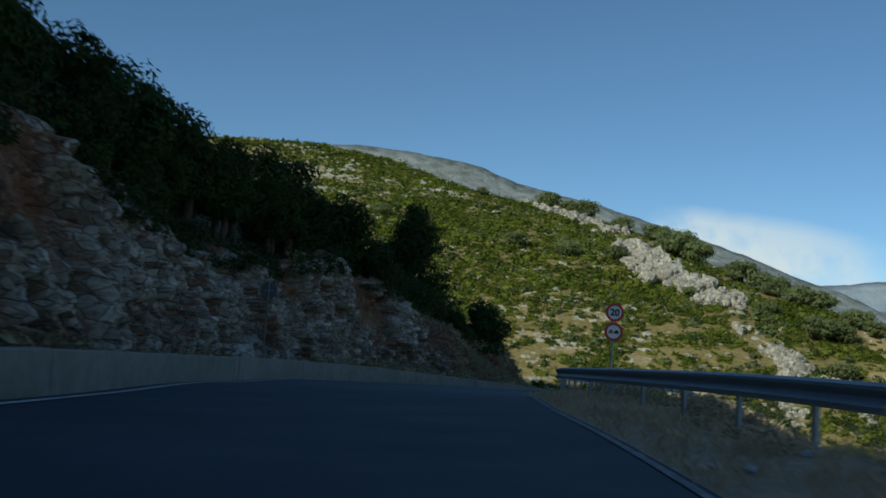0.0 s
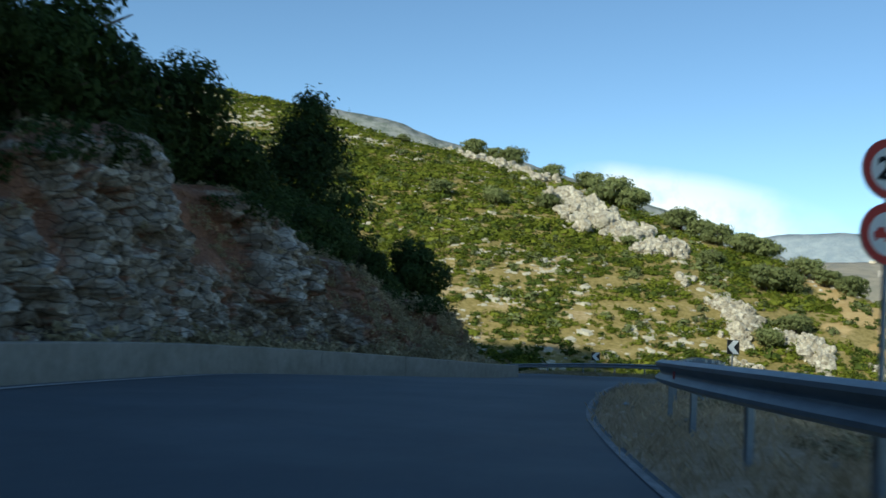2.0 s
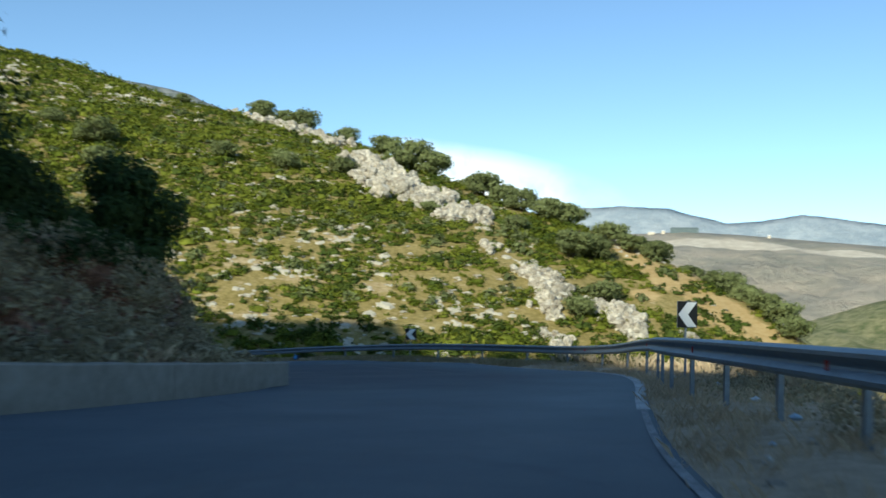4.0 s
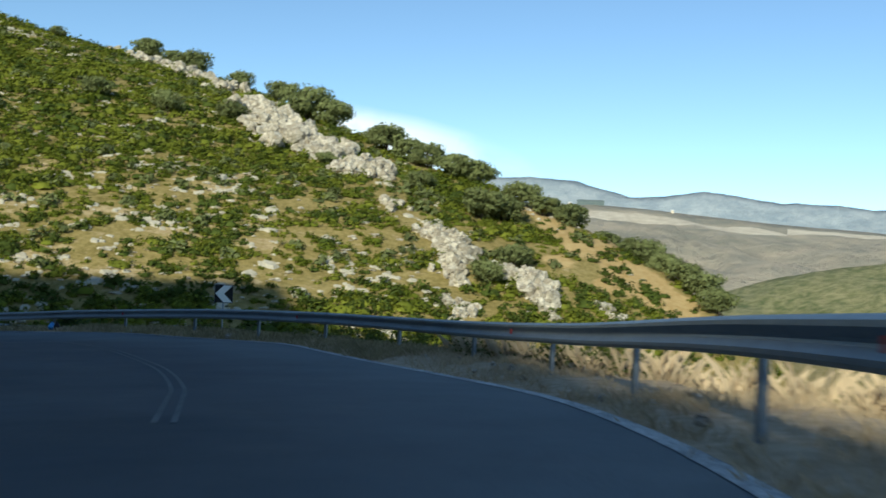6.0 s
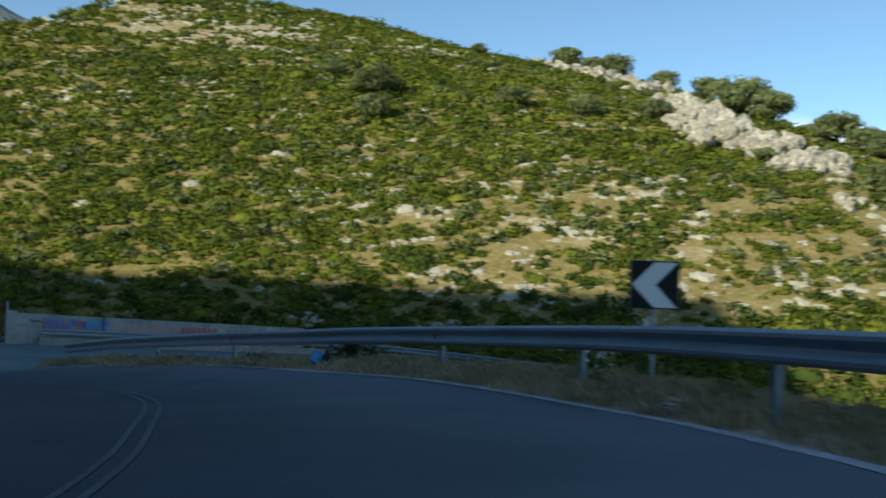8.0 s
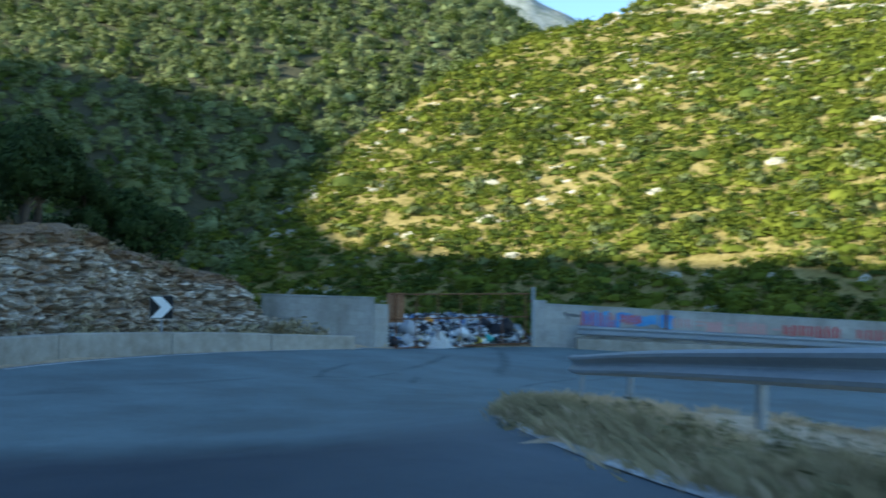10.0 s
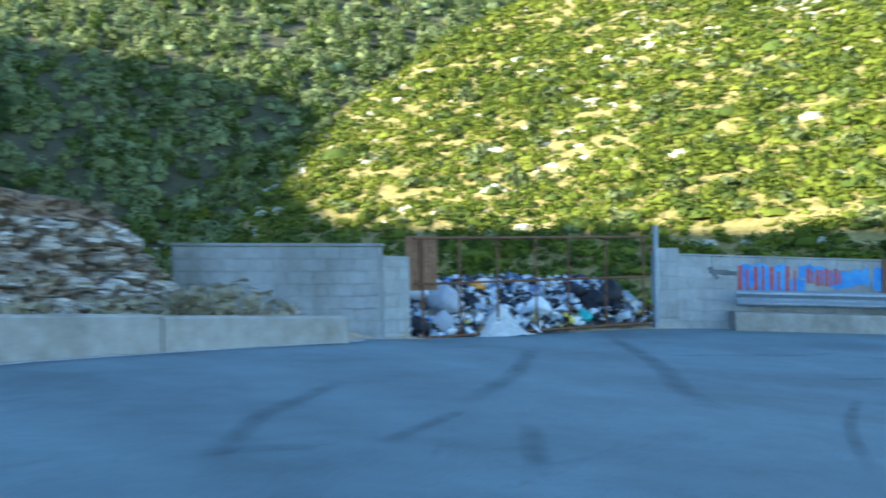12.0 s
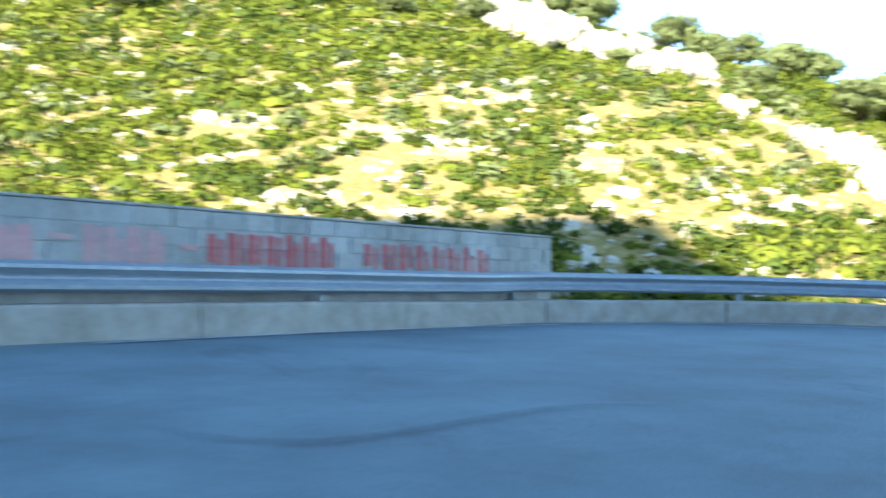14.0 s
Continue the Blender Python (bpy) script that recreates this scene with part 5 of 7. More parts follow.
bm = bmesh.new()
N, M = 40, 26
vv = [[bm.verts.new((*(GA + gdir * (-0.3 + (gl + 0.5) * i / N) + gback * (0.1 + 4.5 * j / M)).xy, heap_z(-0.3 + (gl + 0.5) * i / N, 0.1 + 4.5 * j / M) - 0.12)) for j in range(M + 1)] for i in range(N + 1)]
for i in range(N):
    for j in range(M):
        bm.faces.new((vv[i][j], vv[i + 1][j], vv[i + 1][j + 1], vv[i][j + 1]))
heap = part("rubbish_heap", bm, heap_mat, None, smooth=True)
tagged(heap, "trodden heap of mixed waste behind a gate", "rubbish heap", kind="stuff")
ring = [(mm, bag_mesh(7 + k, BAGS[mm])) for k, mm in enumerate(("white", "white", "white", "white", "white", "black", "black", "black", "black", "black", "grey", "pale blue", "pale blue", "blue", "brown", "black"))]
rnd = random.Random(5)
for k in range(260):
    s, u = rnd.uniform(-0.1, gl - 0.1), 0.22 + 2.3 * rnd.random() ** 1.3
    name, me = rnd.choice(ring)
    size = rnd.uniform(0.10, 0.25) * (1.35 if name == "black" else 1)
    q = GA + gdir * s + gback * (u + size * 0.3)
    ob = new("rubbish_bag", me)
    ob.matrix_basis = pose(q.x, q.y, heap_z(s, u) - 0.02 + size * 0.18, rnd.uniform(-40, 40), rnd.uniform(-40, 40), rnd.uniform(0, 360)) @ Matrix.Diagonal((size * rnd.uniform(0.8, 1.5), size, size * rnd.uniform(0.6, 1.0), 1))
    tagged(ob, f"{name} slumped plastic rubbish bag on a waste heap" if name != "brown" else "brown crumpled cardboard on a waste heap", "rubbish", "rubbish bags behind the gate")
for name, s, u, size, hz in (("grey", 0.95, 0.55, 0.66, 0.44), ("grey", 0.75, 0.3, 0.5, 0.10), ("black", 4.30, 0.45, 0.56, 0.28), ("black", 4.75, 0.5, 0.58, 0.40), ("black", 4.05, 0.7, 0.46, 0.40), ("orange", 2.15, 1.3, 0.32, 0.20), ("yellow", 3.35, 0.1, 0.30, 0.06), ("green", 3.75, 0.1, 0.36, 0.08), ("white", 0.75, 1.1, 0.42, 0.35), ("white", 2.9, 0.35, 0.5, 0.2), ("black", 0.15, 0.15, 0.42, 0.16)):
    q = GA + gdir * s + gback * u
    ob = new("rubbish_bag", bag_mesh(int(s * 31), BAGS[name]))
    ob.matrix_basis = pose(q.x, q.y, heap_z(s, u) + hz * 0.5, 10, -8, s * 90) @ Matrix.Diagonal((size, size * 0.8, size * 0.8, 1))
    tagged(ob, f"large {name} bulging plastic rubbish bag on a waste heap", "rubbish", "rubbish bags behind the gate")
# small crumpled scraps over the heap
def scraps():
    m, n, l, b = material("mixed_plastic_scraps", 0.55)
    geo = n.new("ShaderNodeNewGeometry")
    c = ramp(n, l, geo.outputs["Random Per Island"], [(0.0, (0.74, 0.75, 0.76)), (0.34, (0.66, 0.68, 0.72)), (0.36, (0.02, 0.02, 0.022)), (0.62, (0.05, 0.05, 0.055)), (0.64, (0.34, 0.40, 0.48)), (0.80, (0.52, 0.56, 0.60)), (0.86, (0.08, 0.22, 0.48)), (0.93, (0.42, 0.26, 0.10)), (1.0, (0.50, 0.42, 0.12))])
    l.new(c, b.inputs["Base Color"])
    bump(n, l, b, noise_node(n, l, 40, 6), 0.6, 0.02)
    r = random.Random(15)
    V, F = [], []
    for k in range(1900):
        s, u = r.uniform(-0.25, gl + 0.1), 0.05 + 2.6 * r.random() ** 1.2
        o = GA + gdir * s + gback * u
        a = r.uniform(0.04, 0.13)
        e1 = Vector((r.gauss(0, 1), r.gauss(0, 1), r.gauss(0, 0.6))).normalized() * a
        e2 = e1.cross(Vector((r.gauss(0, 1), r.gauss(0, 1), r.gauss(0, 1)))).normalized() * a * r.uniform(0.5, 1.0)
        p = Vector((o.x, o.y, heap_z(s, u) + r.uniform(-0.02, 0.13)))
        top = e1.cross(e2).normalized() * a * 0.5
        i = len(V)
        V += [p - e1 - e2, p + e1 - e2 * 0.7, p + e1 * 0.8 + e2, p - e1 * 0.9 + e2, p + top]
        F += [(i, i + 1, i + 4), (i + 1, i + 2, i + 4), (i + 2, i + 3, i + 4), (i + 3, i, i + 4)]
    tagged(mesh_object("waste_scraps", V, F, m), "small crumpled plastic scraps on a waste heap", "rubbish", kind="stuff")


scraps()
# a white sheet fallen over the bottom of the gate
bm = bmesh.new()
n = 18
g = [[bm.verts.new((i / n * 1.25 - 0.62, 0.30 * j / n + 0.04 * noise.noise(Vector((i * .4, j * .4, 1))), 0)) for j in range(n + 1)] for i in range(n + 1)]
for i in range(n + 1):
    for j in range(n + 1):
        v = g[i][j]
        ridge = max(0.0, 1 - abs((v.co.x - 0.12) / (0.62 if v.co.x < 0.12 else 0.42)))
        v.co.z = 0.56 * ridge ** 0.85 * (j / n) + 0.03 * noise.noise(Vector((i * 0.5, j * 0.5, 7)))
for i in range(n):
    for j in range(n):
        bm.faces.new((g[i][j], g[i + 1][j], g[i + 1][j + 1], g[i][j + 1]))
bmesh.ops.solidify(bm, geom=bm.faces[:], thickness=0.006)
cloth = part("plastic_sheet", bm, WHITE, None)
tagged(cloth, "white crumpled plastic sheet draped at the foot of a gate", "plastic sheet")
q = GA + gdir * 1.75 - gback * 0.22
cloth.matrix_basis = pose(q.x, q.y, rz(q.x, q.y) + 0.02, 0, 0, math.degrees(math.atan2(gdir.y, gdir.x)))

# a blue bag caught by the near rail, and litter on the verges
ob = new("plastic_bag", bag_mesh(3, BAGS["blue"]))
bx, by = 11.5, 104.15
ob.matrix_basis = pose(bx, by, gz(bx, by) + 0.13, 0, 0, 30) @ Matrix.Diagonal((0.30, 0.22, 0.30, 1))
tagged(ob, "blue plastic bag lying under the guard rail", "plastic bag")
ob = new("plastic_bag", bag_mesh(5, BAGS["black"]))
ob.matrix_basis = pose(11.68, 104.1, gz(11.68, 104.1) + 0.13, 0, 0, 10) @ Matrix.Diagonal((0.20, 0.18, 0.32, 1))
tagged(ob, "upright black plastic bag beside the edge of the road", "plastic bag")
ob = new("plastic_bag", bag_mesh(4, BAGS["pale blue"]))
ob.matrix_basis = pose(6.6, 43.0, gz(6.6, 43.0) + 0.12, 0, 0, 80) @ Matrix.Diagonal((0.24, 0.2, 0.34, 1))
tagged(ob, "pale blue plastic bag lying in the dry grass", "plastic bag")
rnd = random.Random(11)
litter = [bag_mesh(40, BAGS["white"]), bag_mesh(41, BAGS["pale blue"])]
for k in range(46):
    j = rnd.randrange(10, int(len(EDGE) * 0.72))
    off = rnd.uniform(0.5, 3.0)
    t = (EDGE[j, :2] - EDGE[j, 2:]) / np.linalg.norm(EDGE[j, :2] - EDGE[j, 2:])
    x, y = EDGE[j, :2] + t * off
    s = rnd.uniform(0.05, 0.13)
    ob = new("litter", rnd.choice(litter))
    ob.matrix_basis = pose(x, y, gz(x, y) + s * 0.25, 0, 0, rnd.uniform(0, 360)) @ Matrix.Diagonal((s * 1.4, s, s * 0.7, 1))
    tagged(ob, "small pale crumpled scrap of litter on the dry verge", "litter", "litter on the verges")

# ---- rock ----
def fractal(p, seed, octaves=4):
    return noise.fractal(Vector(p) + Vector((seed * 7.3, seed * 3.1, seed)), 0.9, 2.1, octaves)


def block_of(p, seed):
    """Nearest block of a broken pattern: its own random number, and how near the joint is."""
    d, pts = noise.voronoi(p + Vector((0, 0, seed * 3.7)))
    k = math.sin(pts[0].x * 12.9 + pts[0].y * 78.2 + pts[0].z * 37.7) * 43758.5
    return k - math.floor(k), d[1] - d[0]


def step_(v, a, b):
    u = min(1.0, max(0.0, (v - a) / (b - a)))
    return u * u * (3 - 2 * u)


LEDGES = []
GULLIES = [(4, 1.5), (13, 1.2), (21, 1.7), (30, 1.5), (38, 1.2), (46.8, 1.4), (54.8, 2.1), (60.2, 1.0), (64, 1.6)]      # earth gullies: y, half width


def cutting(name, label, y0, y1, along_step, rows, seed, mat, layered=0.0):
    """A rock face of broken blocks that follows the foot of the mountain between two places, with earth in its gullies."""
    keep = [k for k in range(len(FOOT)) if y0 <= FOOT[k, 1] <= y1 and FOOT[k, 0] > -14]
    base = spline(FOOT[keep[0]:keep[-1] + 1], along_step)
    t = np.gradient(base, axis=0)
    nrm = np.stack([-t[:, 1], t[:, 0]], -1) / np.linalg.norm(t, axis=1)[:, None]     # into the mountain
    z0 = ground_z(base[:, 0] - nrm[:, 0] * 0.3, base[:, 1] - nrm[:, 1] * 0.3)
    hi = np.interp(base[:, 1], [-20, 20, 33, 41, 50, 58, 61, 64, 70, 80, 110, 118, 126], [5.4, 5.5, 4.8, 5.2, 5.8, 5.0, 3.9, 3.0, 2.1, 2.3, 3.0, 3.0, 1.5])
    s = np.r_[0, np.cumsum(np.linalg.norm(np.diff(base, axis=0), axis=1))]
    verts = np.empty((len(base), rows, 3))
    tone, earth = np.empty((len(base), rows)), np.empty((len(base), rows))
    for i in range(len(base)):
        butt = fractal((s[i] * 0.20, 0, 0), seed, 3)
        soft = step_(base[i, 1], 58, 63) * (1 - step_(base[i, 1], 95, 104))
        for j in range(rows):
            u = j / (rows - 1)
            h = hi[i] * u * (1 + 0.14 * butt)
            n1 = fractal((s[i] * 0.6, h * 0.6, 0), seed, 3)
            gully = max(1 - step_(abs(base[i, 1] + 0.35 * h - 1.0 + 0.8 * n1 - g), 0.5 * w, w) for g, w in GULLIES) * step_(u, 0.22 + 0.3 * n1, 0.62) * (1 - layered)
            if layered:
                k1, e1 = block_of(Vector((s[i] * 1.5 + 0.3 * n1, h * 5.2 + 0.25 * n1, 0)), seed)
                k2, e2 = block_of(Vector((s[i] * 3.0 + 0.3 * n1, h * 9.0 + 0.3 * n1, 0)), seed + 5)
            else:
                k1, e1 = block_of(Vector((s[i] * 0.62 + 0.5 * n1, h * 0.50 + 0.3 * n1, 0)), seed)
                k2, e2 = block_of(Vector((s[i] * 2.0 + 0.5 * n1, h * 3.6 + 0.5 * n1, 0)), seed + 5)
            rocky = (1 - 0.85 * gully) * (1 - 0.45 * soft)
            d = -0.1 + 1.75 * u ** 1.3 - 0.7 * butt * u - 0.4 * n1 + 0.85 * gully
            d += rocky * ((-0.95 + 0.72 * layered) * (k1 - 0.5) - (0.34 - 0.16 * layered) * (k2 - 0.5) + (0.20 - 0.08 * layered) * (1 - step_(e2, 0.0, 0.2)) + 0.22 * (1 - step_(e1, 0.0, 0.15)))
            if u > 0.93:
                d += 0.9 * (u - 0.93) / 0.07
            verts[i, j] = (base[i, 0] + nrm[i, 0] * d, base[i, 1] + nrm[i, 1] * d, z0[i] - 0.25 + h + rocky * 0.10 * (k2 - 0.5))
            tone[i, j] = 0.35 * k1 + 0.65 * k2
            talus = 1 - step_(h, 0.25, 0.9 + 0.5 * n1)
            earth[i, j] = max(0.70 * gully, (0.60 + 0.5 * n1) * soft, (0.42 + 0.14 * layered) * talus, 0.55 * (1 - step_(e1, 0.0, 0.13)), 0.55 * layered * (1 - step_(e2, 0.02, 0.16)), 0.8 * step_(u, 0.93 - 0.17 * layered, 0.99 - 0.12 * layered))
    LEDGES.append((verts.reshape(-1, 3), earth.ravel()))
    ob = mesh_object(name, verts.reshape(-1, 3), grid_faces(len(base), rows), mat, False)
    for key, val in (("tone", tone), ("earth", earth)):
        ob.data.attributes.new(key, "FLOAT", "POINT").data.foreach_set("value", val.ravel().astype(np.float32))
    return tagged(ob, label, "rock face", kind="structure")


cutting("rock_face", "broken grey and rust-red limestone cutting beside the road", -19, 86, 0.11, 62, 2, ROCK)
STRATA = limestone_material("layered_limestone", (0.74, 0.69, 0.61), (0.46, 0.39, 0.305), (0.265, 0.185, 0.120), 1.2, 0.55, 3.0)
cutting("rock_face_bend", "pale layered limestone cutting above the hairpin parapet", 104, 126, 0.06, 72, 5, STRATA, 1.0)


def boulder_mesh(name, seed, mat, rough=0.35, sub=3):
    bm = bmesh.new()
    bmesh.ops.create_icosphere(bm, subdivisions=sub, radius=0.5)
    for v in bm.verts:
        p = v.co.copy()
        c = noise.cell(p * 3.2 + Vector((seed, 0, 0)))
        v.co = p * (1 + rough * fractal(p * 2.4, seed, 4) + 0.22 * (c - 0.5))
    me = bpy.data.meshes.new(name)
    bm.to_mesh(me)
    bm.free()
    me.materials.append(mat)
    return me


def scatter_mesh(name, protos, places, mat, label, category, kind="stuff"):
    """Joins scaled and turned copies of prototype meshes into one object. places: (x, y, z, sx, sy, sz, turn, proto)."""
    data = []
    for me in protos:
        v = np.empty(len(me.vertices) * 3)
        me.vertices.foreach_get("co", v)
        f = np.array([p.vertices[:] for p in me.polygons])
        data.append((v.reshape(-1, 3), f))
    V, F, base, tone = [], [], 0, []
    r = np.random.default_rng(len(places))
    for x, y, z, sx, sy, sz, a, k in places:
        v, f = data[int(k)]
        w = v * (sx, sy, sz)
        c, s_ = math.cos(a), math.sin(a)
        V.append(np.stack([w[:, 0] * c - w[:, 1] * s_ + x, w[:, 0] * s_ + w[:, 1] * c + y, w[:, 2] + z], -1))
        F.append(f + base)
        base += len(v)
        tone.append(np.full(len(v), r.uniform(0.45, 1.0)))
    ob = mesh_object(name, np.vstack(V), np.vstack(F), mat)
    ob.data.attributes.new("tone", "FLOAT", "POINT").data.foreach_set("value", np.concatenate(tone).astype(np.float32))
    return tagged(ob, label, category, kind=kind)


# the limestone rib down the right of the hill, and lesser outcrops
pale = [boulder_mesh("outcrop_rock", 60 + k, PALE_ROCK, 0.5) for k in range(5)] + [boulder_mesh("outcrop_stone", 70 + k, PALE_ROCK, 0.4, 2) for k in range(3)]
RIB = spline([(25, 366), (38, 350), (50, 336), (54, 312), (55, 300), (58, 289), (65, 279), (69, 270), (74, 266), (71, 249), (75, 238), (78, 233), (74, 225), (70, 215)], 1.0)
CLUSTERS = [(26, 365, 2.5, 9, 1.6), (32, 357, 3, 14, 2.0), (38, 348, 3, 18, 2.3), (44, 345, 3, 18, 2.4), (50, 335, 3.2, 18, 2.4), (54, 312, 3.2, 26, 3.0), (55, 300, 3.8, 36, 3.6), (58, 290, 3.8, 40, 3.7), (60.5, 283, 3.4, 36, 3.4), (65, 279, 3.0, 28, 3.0),
            (66, 268, 2.6, 24, 2.8), (70, 270, 2.8, 26, 2.8), (74, 266, 2.2, 15, 2.2), (71, 249, 1.6, 9, 2.0), (75, 238, 2.0, 18, 2.4), (78, 233, 2.4, 20, 2.3), (74, 225, 1.8, 16, 2.2), (70, 215, 1.8, 12, 1.8), (85, 223, 2.2, 24, 2.6), (87, 217, 2.4, 28, 2.6), (98, 212, 1.8, 8, 1.6)]
rnd = random.Random(9)
places = []
for cx, cy, rr, count, size in CLUSTERS:
    for k in range(count):
        x, y = cx + rnd.gauss(0, 0.75) * rr, cy + rnd.gauss(0, 0.9) * rr
        s = size * rnd.uniform(0.5, 1.35)
        places.append((x, y, 0, s * rnd.uniform(0.9, 1.6), s * rnd.uniform(0.8, 1.3), s * rnd.uniform(0.9, 1.6), rnd.uniform(0, 6.3), rnd.randrange(5)))
for k in range(4200):
    x, y = rnd.uniform(-120, 112), rnd.uniform(205, 400)
    n_ = value_noise(np.array([x]), np.array([y * 1.6]), 30, 21, 3)[0]
    if y > np.interp(x, CREST[:, 0], CREST[:, 1]) - 1 or n_ < 0.06 - 0.5 * float(spots(x, y, BARE_SPOTS)) + (0.30 if x < -20 and y < 340 else 0):
        continue
    s = rnd.uniform(0.25, 0.95)
    places.append((x, y, 0, s * rnd.uniform(1.0, 2.4), s, s * rnd.uniform(0.5, 0.9), rnd.uniform(-0.4, 0.4), 5 + rnd.randrange(3)))
zz = ground_z(np.array([p[0] for p in places]), np.array([p[1] for p in places]))
places = [(p[0], p[1], z + 0.12 * p[5], *p[3:]) for p, z in zip(places, zz)]
scatter_mesh("limestone_outcrop", pale, places, PALE_ROCK, "pale weathered limestone outcrops breaking through the scrub hill", "rock outcrop")

# fallen stones at the foot of the cuttings and on the verges
stones = [boulder_mesh("stone", 80 + k, STRATA, 0.3, 2) for k in range(4)]
places = []
for k in range(700):
    q = FOOT[rnd.randrange(40, 200)] if rnd.random() < 0.6 else None
    if q is not None:
        x, y = q[0] + rnd.uniform(-0.7, 1.0), q[1] + rnd.uniform(-0.6, 0.6)
    else:
        j = rnd.randrange(5, int(len(EDGE) * 0.75))
        t = (EDGE[j, :2] - EDGE[j, 2:]) / np.linalg.norm(EDGE[j, :2] - EDGE[j, 2:])
        x, y = EDGE[j, :2] + t * rnd.uniform(0.3, 5.0)
    s = rnd.uniform(0.05, 0.20) if rnd.random() < 0.93 else rnd.uniform(0.16, 0.30)
    places.append((x, y, 0, s * rnd.uniform(0.9, 1.6), s, s * 0.8, rnd.uniform(0, 6.3), rnd.randrange(4)))
xx, yy = np.array([p[0] for p in places]), np.array([p[1] for p in places])
ok = ~inside(xx, yy, _road_ring)
zz = ground_z(xx, yy)
scatter_mesh("loose_stones", stones, [(p[0], p[1], z + 0.1 * p[5], *p[3:]) for p, z, o in zip(places, zz, ok) if o], STRATA, "loose pale stones on the verges", "stones")
# rubble sliding over the parapet's end by the block wall
rub = [boulder_mesh("rubble", 90 + k, STRATA, 0.3, 2) for k in range(4)]
places = []
for k in range(420):
    u, w = rnd.random(), rnd.random()
    x, y = -11.0 - 3.2 * w + 0.5 * rnd.gauss(0, 1), 121.3 + 3.9 * u + 0.3 * rnd.gauss(0, 1)
    s = rnd.uniform(0.07, 0.30)
    places.append((x, y, -4.1 + 0.42 * w + 0.62 * max(0, 1 - u * 0.9) * w + rnd.uniform(-0.05, 0.1), s * rnd.uniform(1, 1.8), s, s * 0.6, rnd.uniform(0, 6.3), rnd.randrange(4)))
scatter_mesh("rubble", rub, places, STRATA, "pale limestone rubble beside a parapet", "rubble")

# ---- plants ----
RNG = np.random.default_rng(7)


def leaves(centres, normals, sizes, elong=1.6, stray=0.34):
    """One small leaf at each centre, roughly facing its normal."""
    n = len(centres)
    r = RNG.normal(size=(n, 3))
    nn = normals + stray * r
    nn /= np.linalg.norm(nn, axis=1)[:, None] + 1e-9
    a = np.cross(nn, RNG.normal(size=(n, 3)))
    a /= np.linalg.norm(a, axis=1)[:, None] + 1e-9
    b = np.cross(nn, a)
    a, b = a * (sizes * elong / 2)[:, None], b * (sizes / 2)[:, None]
    return np.stack([centres - a * 1.1 - b * 0.5, centres - a * 0.2 + b * 1.2, centres + a * 1.2 - b * 0.2], 1)


def crown_points(n, lobes, spread, seed, squash=0.75, low=-0.3):
    """Points and outward directions on a crown of many lobes, unit size: an uneven outline with gaps."""
    r = np.random.default_rng(seed)
    c = r.normal(size=(lobes, 3))
    c /= np.linalg.norm(c, axis=1)[:, None]
    c *= (spread * r.uniform(0.35, 1.0, lobes) ** 0.5)[:, None]
    c[:, 2] = np.maximum(c[:, 2], low) * squash
    rad = r.uniform(0.20, 0.42, lobes)
    k = r.integers(0, lobes, n)
    d = r.normal(size=(n, 3))
    d /= np.linalg.norm(d, axis=1)[:, None]
    p = c[k] + d * (rad[k] * r.uniform(0.65, 1.05, n))[:, None] * (1, 1, 0.85)
    return p, d


def cloud_object(name, v, mat, label="", category="", kind="", parent=None):
    f = np.arange(len(v) * 3).reshape(-1, 3)
    ob = mesh_object(name, v.reshape(-1, 3), f, mat)
    ob.parent = parent
    return tagged(ob, label, category, kind=kind)


